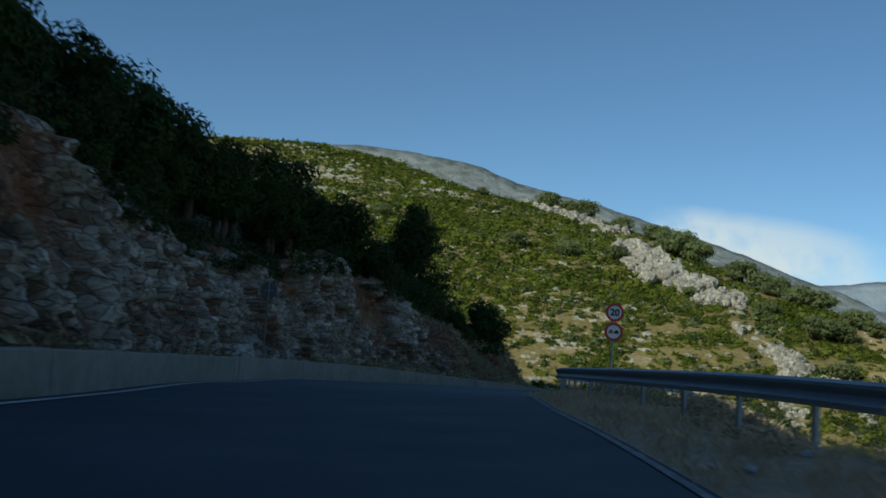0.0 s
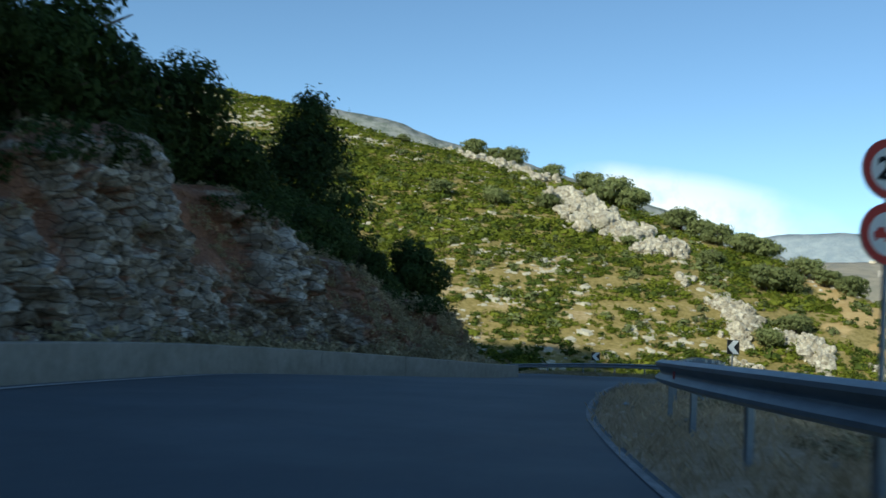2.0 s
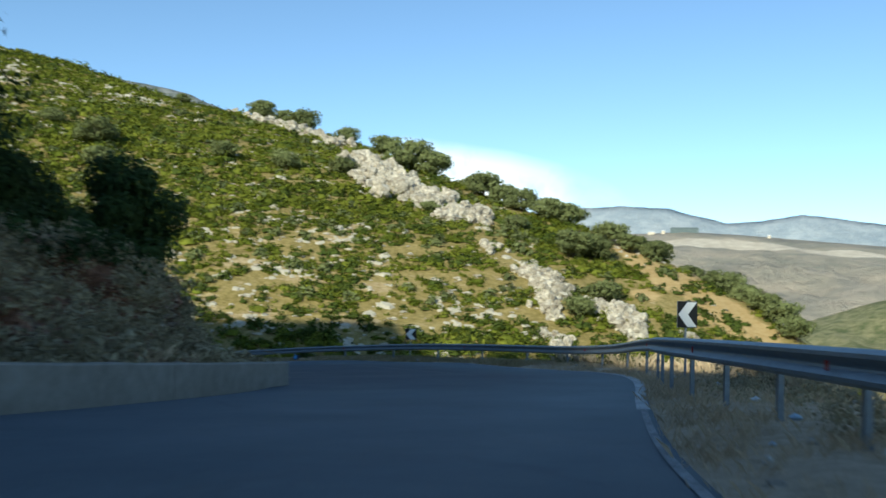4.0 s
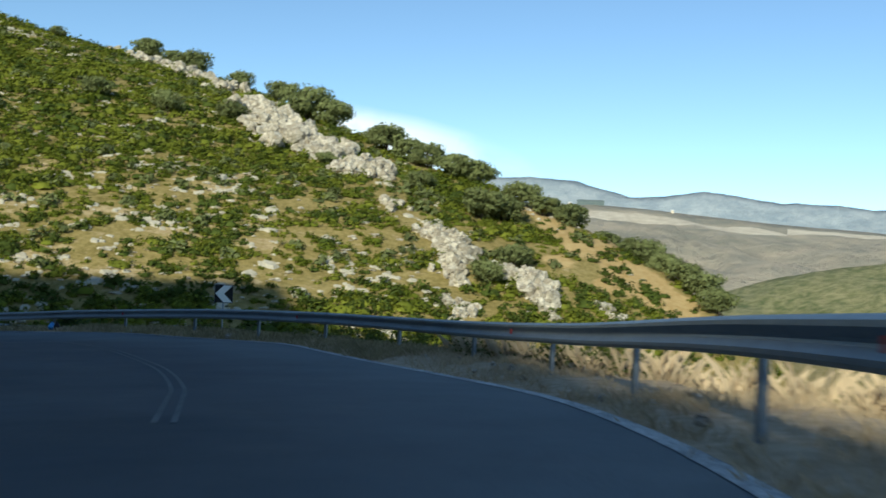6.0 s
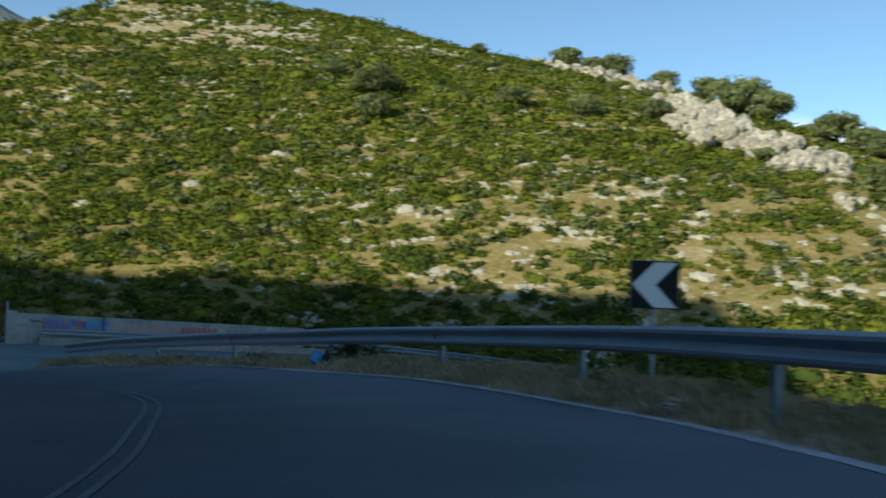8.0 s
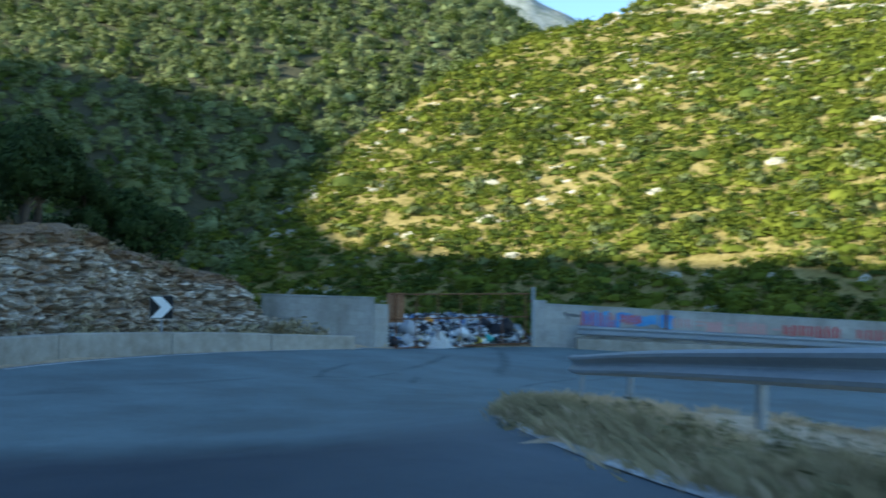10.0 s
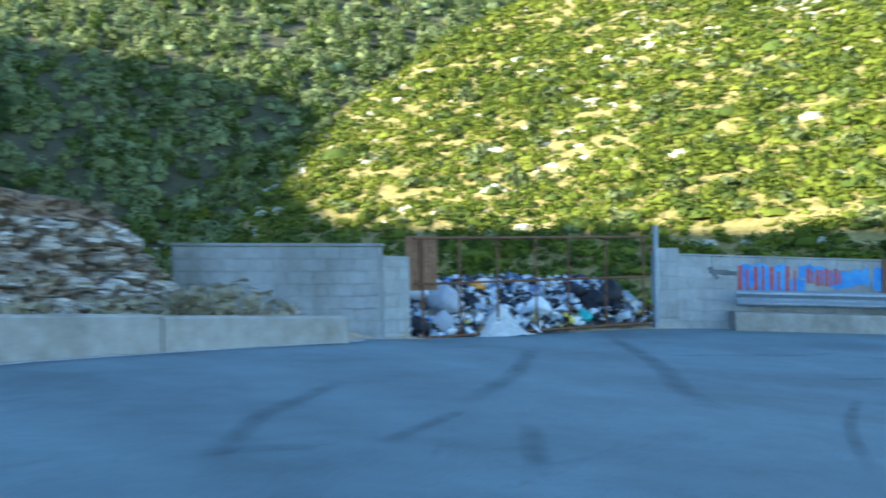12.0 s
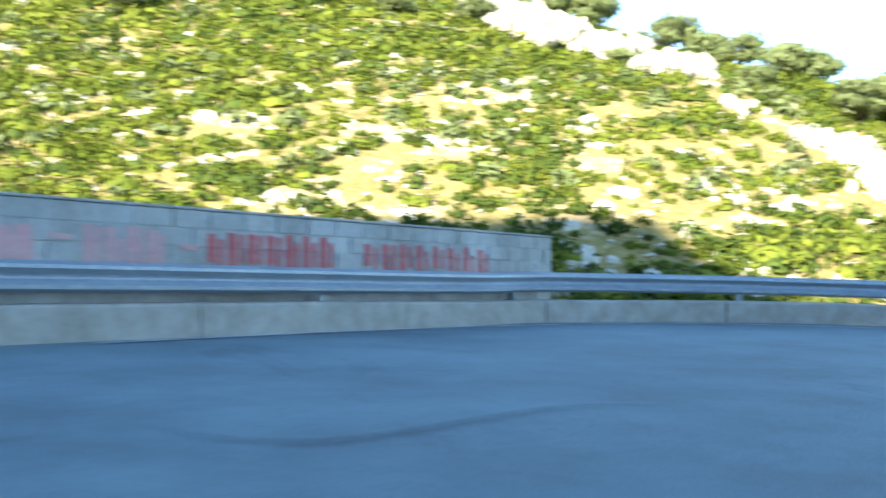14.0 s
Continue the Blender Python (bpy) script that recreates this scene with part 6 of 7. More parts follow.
def shrubs(name, xy, radius, quads, leaf, mat, label, flat_=0.62, seed=0, z=None, lobes=9, spread=0.72, lie=None, up=0.6, stray=0.34, core=0.0):
    """Low domes of leaves standing on the ground, joined; lie: how far their long way may turn from the slope's contour."""
    r = np.random.default_rng(seed)
    z = ground_z(xy[:, 0], xy[:, 1]) if z is None else z
    protos = [crown_points(quads, lobes, spread, 300 + seed * 20 + k, flat_, -0.05) for k in range(6)]
    out, domes = [], []
    which = r.integers(0, 6, len(xy))
    turn = r.uniform(0, 6.283, len(xy)) if lie is None else r.normal(0.1, lie, len(xy)) + np.pi * r.integers(0, 2, len(xy))
    for k in range(6):
        sel = np.where(which == k)[0]
        p, d = protos[k]
        c, s = np.cos(turn[sel])[:, None], np.sin(turn[sel])[:, None]
        R = radius[sel][:, None]
        wide = r.uniform(0.8, 1.5, (len(sel), 1)) if lie is None else r.uniform(0.95, 1.65, (len(sel), 1))
        px, py = p[None, :, 0] * wide, p[None, :, 1]
        P = np.stack([xy[sel, 0:1] + R * (px * c - py * s), xy[sel, 1:2] + R * (px * s + py * c), z[sel][:, None] + R * (p[None, :, 2] + 0.12)], -1)
        D = np.stack([d[None, :, 0] * c - d[None, :, 1] * s, d[None, :, 0] * s + d[None, :, 1] * c, np.broadcast_to(d[None, :, 2] + up, P.shape[:2])], -1)
        S = np.broadcast_to(leaf * (0.6 + 0.4 * R), P.shape[:2]) * r.uniform(0.7, 1.3, P.shape[:2])
        out.append(leaves(P.reshape(-1, 3), D.reshape(-1, 3), S.ravel(), 1.5, stray))
        if core:
            # the dense inside of each bush, a knobbly dome
            c, s, w = c[:, 0:1], s[:, 0:1], wide
            for ring_, (far_, up_) in enumerate(((1.0, -0.15), (0.90, 0.45), (0.46, 0.80))):
                a = (np.arange(8) + 0.5 * ring_) * math.pi / 4 + r.uniform(-0.25, 0.25, (len(sel), 8))
                rr = core * far_ * r.uniform(0.72, 1.12, (len(sel), 8)) * R
                qx, qy = rr * np.cos(a) * w, rr * np.sin(a)
                domes.append((k, ring_, np.stack([xy[sel, 0:1] + qx * c - qy * s, xy[sel, 1:2] + qx * s + qy * c, z[sel][:, None] + R * core * (up_ * flat_ + r.uniform(-0.10, 0.10, (len(sel), 8)))], -1)))
    v = np.concatenate(out)
    if not core:
        return cloud_object(name, v, mat, label, "shrubs", "stuff")
    solid = np.concatenate([np.concatenate([domes[3 * k + j][2] for j in range(3)], 1) for k in range(6)])
    one = []
    for j in range(8):
        b = (j + 1) % 8
        one += [(j, b, 8 + j), (b, 8 + b, 8 + j), (8 + j, 8 + b, 16 + j), (8 + b, 16 + b, 16 + j)]
    one += [(16, 17 + j, 18 + j) for j in range(6)]
    faces = np.concatenate([np.arange(len(v) * 3).reshape(-1, 3), len(v) * 3 + (np.array(one)[None] + 24 * np.arange(len(solid))[:, None, None]).reshape(-1, 3)])
    return tagged(mesh_object(name, np.concatenate([v.reshape(-1, 3), solid.reshape(-1, 3)]), faces, mat, True), label, "shrubs", kind="stuff")


# maquis over the lit hill: broad mounds drawn out along the slope, pale ground showing in streaks between them
n = 21000
xy = np.stack([RNG.uniform(-134, 121, n), RNG.uniform(196, 404, n)], -1)
top = np.interp(xy[:, 0], CREST[:, 0], CREST[:, 1])
tilt = xy[:, 1] - 0.16 * xy[:, 0]
cover = value_noise(xy[:, 0] * 0.45, tilt * 1.5, 8.0, 31, 3) + 0.30 * value_noise(xy[:, 0], xy[:, 1], 60, 35, 2)
bare = np.interp(xy[:, 0], [-130, -60, -20, 20, 60, 100, 118], [-0.70, -0.66, -0.56, -0.43, -0.38, -0.32, -0.18])
bare = bare + 0.20 * np.clip((xy[:, 1] - 300) / 50, 0, 1)
bare = bare + 0.27 * spots(xy[:, 0], xy[:, 1], BARE_SPOTS) + 1.0 * spots(xy[:, 0], xy[:, 1], FIELD_SPOTS) + 0.50 * spots(xy[:, 0], xy[:, 1], SUMMIT_SPOTS) - 0.3 * (xy[:, 1] < 216)
rib_d, _ = nearest(xy[:, 0], xy[:, 1], RIB)
keep = (xy[:, 1] < top + 1) & (cover > bare + RNG.uniform(-0.12, 0.12, n)) & ((rib_d > 3.6) | (RNG.random(n) < 0.15))
xy, cover, bare = xy[keep], cover[keep], bare[keep]
rad = np.exp(RNG.normal(0.34, 0.34, len(xy))) * np.clip(0.55 + 0.75 * (cover - bare), 0.42, 1.15)
rad = rad * np.interp(xy[:, 0], [-60, -10], [0.86, 1.0])
low = xy[:, 1] < 272
dark_ = RNG.random(len(xy)) < 0.17
for k_, (near_, which, mat_) in enumerate(((True, False, SHRUB), (True, True, DEEP), (False, False, SHRUB), (False, True, DEEP))):
    sel = (low == near_) & (dark_ == which)
    shrubs("maquis_scrub" if near_ else "upper_scrub", xy[sel], rad[sel] * (1.15 if which else 1.0), 62 if near_ else 28, 0.29 if near_ else 0.42, mat_,
           ("low yellow-green maquis scrub covering the hill", "deep green maquis mounds on the hill")[which] if near_ else ("low yellow-green scrub near the top of the hill", "deep green scrub near the top of the hill")[which], 0.86, 1 + 30 * k_, lie=0.5, up=0.95, stray=0.30, core=0.47)
# white stones lying between the scrub, in ragged rows along the slope
n = 26000
xs_ = np.stack([RNG.uniform(-126, 84, n), RNG.uniform(205, 405, n)], -1)
row = value_noise(xs_[:, 0] * 0.5, xs_[:, 1] * 1.5, 3.6, 61, 3) + 0.30 * value_noise(xs_[:, 0], xs_[:, 1], 24, 62, 2)
need = np.interp(xs_[:, 0], [-126, -70, -25, 0, 40, 84], [0.32, 0.32, 0.34, 0.27, 0.25, 0.36]) - 0.36 * spots(xs_[:, 0], xs_[:, 1], SUMMIT_SPOTS) - 0.32 * spots(xs_[:, 0], xs_[:, 1], BARE_SPOTS)
xs_ = xs_[(row > need + RNG.uniform(-0.1, 0.1, n)) & (xs_[:, 1] < np.interp(xs_[:, 0], CREST[:, 0], CREST[:, 1]) - 1)]
k = len(xs_)
ring = np.linspace(0, 2 * math.pi, 6, endpoint=False)[None, :] + RNG.uniform(-0.35, 0.35, (k, 6))
size = RNG.uniform(0.20, 0.66, (k, 1)) * (1 + 0.9 * (RNG.random((k, 1)) < 0.08))
rr = size * RNG.uniform(0.65, 1.25, (k, 6))
zs = ground_z(xs_[:, 0], xs_[:, 1])
low6 = np.stack([xs_[:, 0:1] + 1.5 * rr * np.cos(ring), xs_[:, 1:2] + rr * np.sin(ring), zs[:, None] + 0.5 * rr * np.sin(ring) - 0.15 + 0 * ring], -1)
top6 = np.stack([xs_[:, 0:1] + 1.1 * rr * np.cos(ring), xs_[:, 1:2] + 0.7 * rr * np.sin(ring), zs[:, None] + 0.35 * rr * np.sin(ring) + size * RNG.uniform(0.25, 0.6, (k, 6))], -1)
V = np.concatenate([low6, top6], 1).reshape(-1, 3)
one = [(6, 7 + j, 8 + j) for j in range(4)] + [(j, (j + 1) % 6, 6 + (j + 1) % 6) for j in range(6)] + [(j, 6 + (j + 1) % 6, 6 + j) for j in range(6)]
F = (np.array(one)[None] + 12 * np.arange(k)[:, None, None]).reshape(-1, 3)
tagged(mesh_object("hill_stones", V, F, CHALK), "white limestone pieces strewn between the hill scrub", "stones", kind="stuff")
# darker, larger bushes in loose groups
n = 4600
xyd = np.stack([RNG.uniform(-128, 116, n), RNG.uniform(205, 400, n)], -1)
xyd = xyd[(xyd[:, 1] < np.interp(xyd[:, 0], CREST[:, 0], CREST[:, 1]) - 2) & (value_noise(xyd[:, 0], xyd[:, 1], 22, 51, 3) > 0.10 - 0.30 * spots(xyd[:, 0], xyd[:, 1], [(-48, 236, 40, 24)]))]
shrubs("lentisk_scrub", xyd, RNG.uniform(0.7, 1.8, len(xyd)), 40, 0.36, DEEP, "deep green rounded bushes among the hill scrub", 0.75, 9, core=0.55)
n = 420
xy2 = np.stack([RNG.uniform(-110, 112, n), RNG.uniform(225, 350, n)], -1)
xy2 = xy2[xy2[:, 1] < np.interp(xy2[:, 0], CREST[:, 0], CREST[:, 1]) - 2]
shrubs("olive_scrub", xy2, RNG.uniform(1.3, 2.6, len(xy2)), 110, 0.42, OLIVE, "grey-green taller bushes among the hill scrub", 0.8, 2)

# wooded hill: broad oak crowns, some paler than others
n = 7800
xy3 = np.stack([RNG.uniform(-290, -96, n), RNG.uniform(165, 430, n)], -1)
f3, h3 = forest_z(xy3[:, 0], xy3[:, 1]), hill_z(xy3[:, 0], xy3[:, 1])
keep = ((f3 > h3 - 1.5) | (xy3[:, 0] < -131)) & (ground_z(xy3[:, 0], xy3[:, 1]) < f3 + 6) & (f3 > -26)
keep &= ~inside(xy3[:, 0], xy3[:, 1], _ring) & (xy3[:, 0] > -262) & (xy3[:, 1] - 112 > 0.37 * np.abs(xy3[:, 0]))
xy3 = xy3[keep]
r3 = np.exp(RNG.normal(1.10, 0.24, len(xy3)))
tone3 = RNG.random(len(xy3))
for k_, (a_, b_, mat_, lab_) in enumerate(((0.0, 0.34, FOREST, "dense oak wood covering the slope"), (0.34, 0.58, FOREST_PALE, "paler grey-green oaks among the wood"), (0.58, 0.84, DEEP, "dark evergreen oaks among the wood"), (0.84, 1.0, OLIVE, "grey-green olives among the wood"))):
    sel = (tone3 >= a_) & (tone3 < b_)
    shrubs("wooded_slope", xy3[sel], r3[sel], 112, 0.26, mat_, lab_, 1.20, 3 + 40 * k_, None, 5, 0.42, core=0.34)

# ravine and the slope below the road: bushes; darker leaves paint the ravine's shade
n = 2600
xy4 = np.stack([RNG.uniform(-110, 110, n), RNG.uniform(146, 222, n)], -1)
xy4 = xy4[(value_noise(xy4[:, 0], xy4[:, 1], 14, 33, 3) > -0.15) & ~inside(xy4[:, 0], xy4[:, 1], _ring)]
shrubs("ravine_scrub", xy4, RNG.uniform(0.8, 1.9, len(xy4)), 48, 0.42, DEEP, "dense scrub in the ravine below the road, deep green to deepen its shade", 0.75, 4)
n = 900
xy5 = np.stack([RNG.uniform(20, 75, n), RNG.uniform(20, 128, n)], -1)
d5, _ = nearest(xy5[:, 0], xy5[:, 1], _rim)
xy5 = xy5[(d5 > np.interp(xy5[:, 1], [60, 66, 78, 84], [3.4, 7.5, 7.5, 3.4])) & ~inside(xy5[:, 0], xy5[:, 1], _road_ring)]
shrubs("slope_scrub", xy5, RNG.uniform(0.35, 0.9, len(xy5)), 80, 0.16, SHRUB, "green scrub on the slope below the guard rail", 0.7, 5)
xy6 = np.array([(12.15, 105.1), (12.6, 104.9), (9.6, 115.2), (20.6, 91.0), (21.4, 92.5), (22.2, 84.5), (21.2, 79.8), (12.2, 110.9)])
shrubs("verge_bush", xy6, np.array([0.72, 0.62, 0.6, 0.9, 0.7, 0.8, 0.6, 0.7]), 760, 0.07, DARK_LEAF, "dark green bushes behind the guard rail", 0.85, 6)


# brushwood along the back of the guard rail: dry at first, darker and greener towards the hairpin
def rail_brush(name, y0, y1, count, near, far, size, mat, label, seed):
    r = np.random.default_rng(seed)
    j = r.choice(np.where((EDGE[:, 1] > y0) & (EDGE[:, 1] < y1) & (EDGE[:, 0] > 0) & (np.arange(len(EDGE)) < int(len(EDGE) * 0.72)))[0], count)
    t = EDGE[j, :2] - EDGE[j, 2:]
    t /= np.linalg.norm(t, axis=1)[:, None]
    p = EDGE[j, :2] + t * r.uniform(near, far, count)[:, None] + r.normal(0, 0.3, (count, 2))
    d, _ = nearest(p[:, 0], p[:, 1], spline(NEAR, 0.4)[:, :2])
    p = p[(d > 0.55) & ~inside(p[:, 0], p[:, 1], _road_ring) & (np.hypot(p[:, 0] - 11.5, p[:, 1] - 104.5) > 1.1)]
    shrubs(name, p, r.uniform(size * 0.6, size * 1.2, len(p)), 170, 0.055, mat, label, 0.95, seed)


rail_brush("dry_rail_brush", 6, 65, 260, 1.6, 4.2, 0.55, SCRUB_DRY, "dry brown brushwood behind the guard rail", 21)
rail_brush("green_rail_brush", 79, 93, 130, 2.0, 4.0, 0.80, DEEP, "dark green brushwood behind the guard rail", 22)
rail_brush("mixed_rail_brush", 92, 113, 190, 1.3, 3.8, 0.34, MIXED_BRUSH, "half-dry brushwood behind the guard rail at the hairpin", 23)

# ---- trees ----
def branch(bm, path, radii, seg=7):
    rings = []
    for i, p in enumerate(path):
        p = Vector(p)
        d = (Vector(path[min(i + 1, len(path) - 1)]) - Vector(path[max(i - 1, 0)])).normalized()
        q = d.to_track_quat("Z", "Y")
        rings.append([bm.verts.new(p + q @ Vector((radii[i] * math.cos(a), radii[i] * math.sin(a), 0))) for a in np.linspace(0, 2 * math.pi, seg, endpoint=False)])
    for a, b in zip(rings, rings[1:]):
        for k in range(seg):
            bm.faces.new((a[k], a[(k + 1) % seg], b[(k + 1) % seg], b[k]))


def tree_kit(seed, quads, leaf, mat, conical=False, wide=0.40, low=0.60, lobes=26):
    """A tree of unit height about: trunk with limbs, and a crown of leaves; returns an Empty with its two parts."""
    rnd = random.Random(seed)
    thing = new("tree")
    bm = bmesh.new()
    lean = Vector((rnd.uniform(-0.05, 0.05), rnd.uniform(-0.05, 0.05), 0))
    top = 0.9 if conical else 0.62
    path = [Vector((0, 0, -0.1)), Vector((0.01, 0, 0.12)), lean * 0.5 + Vector((0, 0, 0.35)), lean + Vector((0, 0, top))]
    branch(bm, path, [0.045, 0.034, 0.026, 0.008])
    for k in range(14 if conical else 9):
        h = rnd.uniform(0.2, 0.8) if conical else rnd.uniform(0.22, 0.55)
        a = rnd.uniform(0, 6.28)
        L = (0.30 * (1 - h) + 0.05) if conical else rnd.uniform(0.15, 0.28)
        o = lean * h + Vector((0, 0, h))
        e = o + Vector((math.cos(a) * L, math.sin(a) * L, L * (0.15 if conical else rnd.uniform(0.4, 0.9))))
        branch(bm, [o, (o + e) / 2 + Vector((0, 0, 0.02)), e], [0.014, 0.009, 0.003], 5)
    part("trunk", bm, BARK, thing)
    r = np.random.default_rng(seed)
    if conical:
        # sprays on side branches of uneven length, their tips turned up
        m = 230
        bh = r.uniform(0.08, 0.97, m) ** 0.9
        ba = r.uniform(0, 6.283, m)
        bl = 0.46 * (1 - bh) ** 0.78 * r.uniform(0.60, 1.10, m) + 0.02
        k = r.choice(m, quads, p=(bl + 0.04) / (bl + 0.04).sum())
        f = r.uniform(0.15, 1.0, quads) ** 0.7
        w = 0.050 * (1.15 - f) + 0.016
        off = r.normal(0, 1, (quads, 3)) * (w * np.array([[1.0], [1.0], [0.8]])).T
        p = np.stack([bl[k] * f * np.cos(ba[k]), bl[k] * f * np.sin(ba[k]), bh[k] + bl[k] * 0.32 * f ** 2], -1) + off
        d = off / (np.linalg.norm(off, axis=1)[:, None] + 1e-9) + np.stack([0.5 * np.cos(ba[k]), 0.5 * np.sin(ba[k]), np.full(quads, 0.4)], -1)
    else:
        p, d = crown_points(quads, lobes, 0.66, seed, 0.85, -0.6)
        p = p * (wide, wide, 0.42) + (lean.x, lean.y, low)
    v = leaves(p, d, leaf * r.uniform(0.6, 1.3, len(p)), 1.7)
    cloud_object("crown", v, mat, parent=thing)
    return thing


def plant_trees(kits, spots, label, category, group):
    """spots: (x, y, height, kit); the first use of a kit is the kit itself."""
    used = set()
    for x, y, h, k in spots:
        z = gz(x, y) - 0.05
        m = pose(x, y, z, 0, 0, (x * 57 + y * 31) % 360)
        ob = kits[k] if k not in used else copy_thing(kits[k], m)
        used.add(k)
        ob.matrix_basis = m @ Matrix.Diagonal((h, h, h, 1))
        tagged(ob, label, category, group)


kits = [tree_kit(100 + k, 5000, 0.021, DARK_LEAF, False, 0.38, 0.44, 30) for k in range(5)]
rnd = random.Random(31)
spots_ = []
tries = 0
while len(spots_) < 75 and tries < 4000:
    tries += 1
    j = rnd.randrange(len(FOOT))
    fx, fy = FOOT[j]
    if not (-8 < fy < 96 and fx > -9):
        continue
    t = FOOT[min(j + 1, len(FOOT) - 1)] - FOOT[max(j - 1, 0)]
    t = t / np.linalg.norm(t)
    d = 3.8 + 12 * rnd.random() ** 1.2
    x, y = fx - t[1] * d, fy + t[0] * d
    if any((x - a) ** 2 + (y - b) ** 2 < 1.7 ** 2 for a, b, *_ in spots_):
        continue
    spots_.append((x, y, rnd.uniform(3.6, 6.2) * (0.6 if d < 4.2 else 1.0), rnd.randrange(5)))
for x, y, top in ((-12.4, 33, 11.8), (-12.3, 37.4, 12.3), (-11.6, 43.3, 11.7), (-11.2, 45.5, 10.9), (-10.1, 50.2, 11.9), (-10.4, 47.6, 10.4), (-8.9, 53.9, 10.3), (-7.9, 56.6, 11.0), (-6.2, 60.1, 10.8), (-7.4, 58.6, 10.0),
                  (-4.9, 62.1, 9.0), (-4.3, 63.0, 7.9), (-0.7, 68.1, 5.9), (0.3, 70.6, 5.3), (0.4, 74.6, 5.4), (-1.6, 66.2, 6.4), (-13, 28, 11.4), (-13, 22, 11), (1.2, 77.6, 5.0), (2.0, 79.6, 4.4), (-8.2, 55.2, 11.9)):
    x -= 0.9
    spots_.append((x, y, (top - gz(x, y)) / 0.80, rnd.randrange(5)))
plant_trees(kits, spots_, "dark evergreen oak on the slope above the cutting", "tree", "trees above the cutting")
cone = tree_kit(140, 15000, 0.017, DARK_LEAF, True)
plant_trees([cone], [(-3.1, 72.6, 11.9 - gz(-3.1, 72.6), 0)], "dark conical cypress rising above the bank trees", "tree", "trees above the cutting")
big = tree_kit(141, 11000, 0.020, DARK_LEAF)
plant_trees([big], [(2.2, 82.0, 6.7 - gz(2.2, 82.0), 0)], "dark rounded evergreen tree at the end of the bank", "tree", "trees above the cutting")
n = 900
jj = RNG.integers(30, int(len(FOOT) * 0.62), n)
tt = np.gradient(FOOT, axis=0)
tt /= np.linalg.norm(tt, axis=1)[:, None]
dd = 2.9 + 9 * RNG.random(n) ** 1.5
xy7 = np.stack([FOOT[jj, 0] - tt[jj, 1] * dd, FOOT[jj, 1] + tt[jj, 0] * dd], -1)
xy7 = xy7[(xy7[:, 1] > -8) & (xy7[:, 0] > -24)]
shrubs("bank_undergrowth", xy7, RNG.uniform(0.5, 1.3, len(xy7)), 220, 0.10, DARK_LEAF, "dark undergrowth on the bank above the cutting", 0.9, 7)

n = 2100
jj = RNG.integers(30, int(len(FOOT) * 0.66), n)
dd = RNG.uniform(-1.0, 0.3, n)
xy8 = np.stack([FOOT[jj, 0] - tt[jj, 1] * dd, FOOT[jj, 1] + tt[jj, 0] * dd], -1) + RNG.normal(0, 0.2, (n, 2))
xy8 = xy8[(xy8[:, 1] > -4) & ((xy8[:, 1] < 88) | (xy8[:, 1] > 110)) & ~inside(xy8[:, 0], xy8[:, 1], _road_ring) & (value_noise(xy8[:, 0], xy8[:, 1], 5, 47, 2) > -0.15)]
walls = np.vstack([spline(LEFT_WALL, 0.3), spline(RIGHT_PAR, 0.3)])
d8, i8 = nearest(xy8[:, 0], xy8[:, 1], walls)
xy8 = xy8[d8 > 0.55]
d8 = d8[d8 > 0.55]
shrubs("foot_scrub", xy8, np.minimum(RNG.uniform(0.30, 1.0, len(xy8)), (d8 - 0.12) / 1.0), 90, 0.12, SCRUB_DRY, "half-dry brown scrub at the foot of the rock", 0.9, 8)

n = 500
xy9 = np.stack([RNG.uniform(-18.5, -12.2, n), RNG.uniform(107, 125.5, n)], -1)
d9, _ = nearest(xy9[:, 0], xy9[:, 1], FOOT)
xy9 = xy9[(d9 > 1.7) & (d9 < 4.2) & inside(xy9[:, 0], xy9[:, 1], _ring)]
shrubs("bank_top_scrub", xy9, RNG.uniform(0.2, 0.5, len(xy9)), 110, 0.09, SCRUB_DRY, "dry brown scrub along the top of the layered rock", 0.8, 10)

# dark bushes hanging over the top of the cutting
pts, _ = LEDGES[0]
edge_ = pts.reshape(-1, 62, 3)[:, 52:61]
q = edge_[RNG.integers(0, len(edge_), 420), RNG.integers(0, 9, 420)]
q = q[(q[:, 1] > 0) & (q[:, 1] < 84) & (value_noise(q[:, 0], q[:, 1], 4.0, 71, 2) > -0.35)]
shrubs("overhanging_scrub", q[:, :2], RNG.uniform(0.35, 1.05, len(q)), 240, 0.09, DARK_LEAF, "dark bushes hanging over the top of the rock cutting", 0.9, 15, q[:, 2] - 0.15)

# scrub and tufts rooted in the earth of the cuttings
pts, soil = LEDGES[0]
pick = RNG.choice(len(pts), 9000, replace=False)
q = pts[pick]
ok = (soil[pick] > 0.45) & (RNG.random(len(q)) < np.interp(q[:, 1], [0, 55, 58, 86], [0.07, 0.07, 0.60, 0.60])) & (q[:, 1] > 2)
q = q[ok]
shrubs("ledge_scrub", q[:, :2], RNG.uniform(0.12, 0.45, len(q)) * np.interp(q[:, 1], [55, 60], [1.0, 1.35]), 90, 0.075, SCRUB_DRY, "half-dry scrub rooted in the rock cutting", 0.9, 12, q[:, 2])
pts, soil = LEDGES[1]
pick = RNG.choice(len(pts), 2500, replace=False)
q = pts[pick][(soil[pick] > 0.5) & (RNG.random(2500) < 0.10)]
shrubs("strata_scrub", q[:, :2], RNG.uniform(0.10, 0.32, len(q)), 90, 0.07, SCRUB_DRY, "dry tufts rooted in the layered rock", 0.9, 13, q[:, 2])

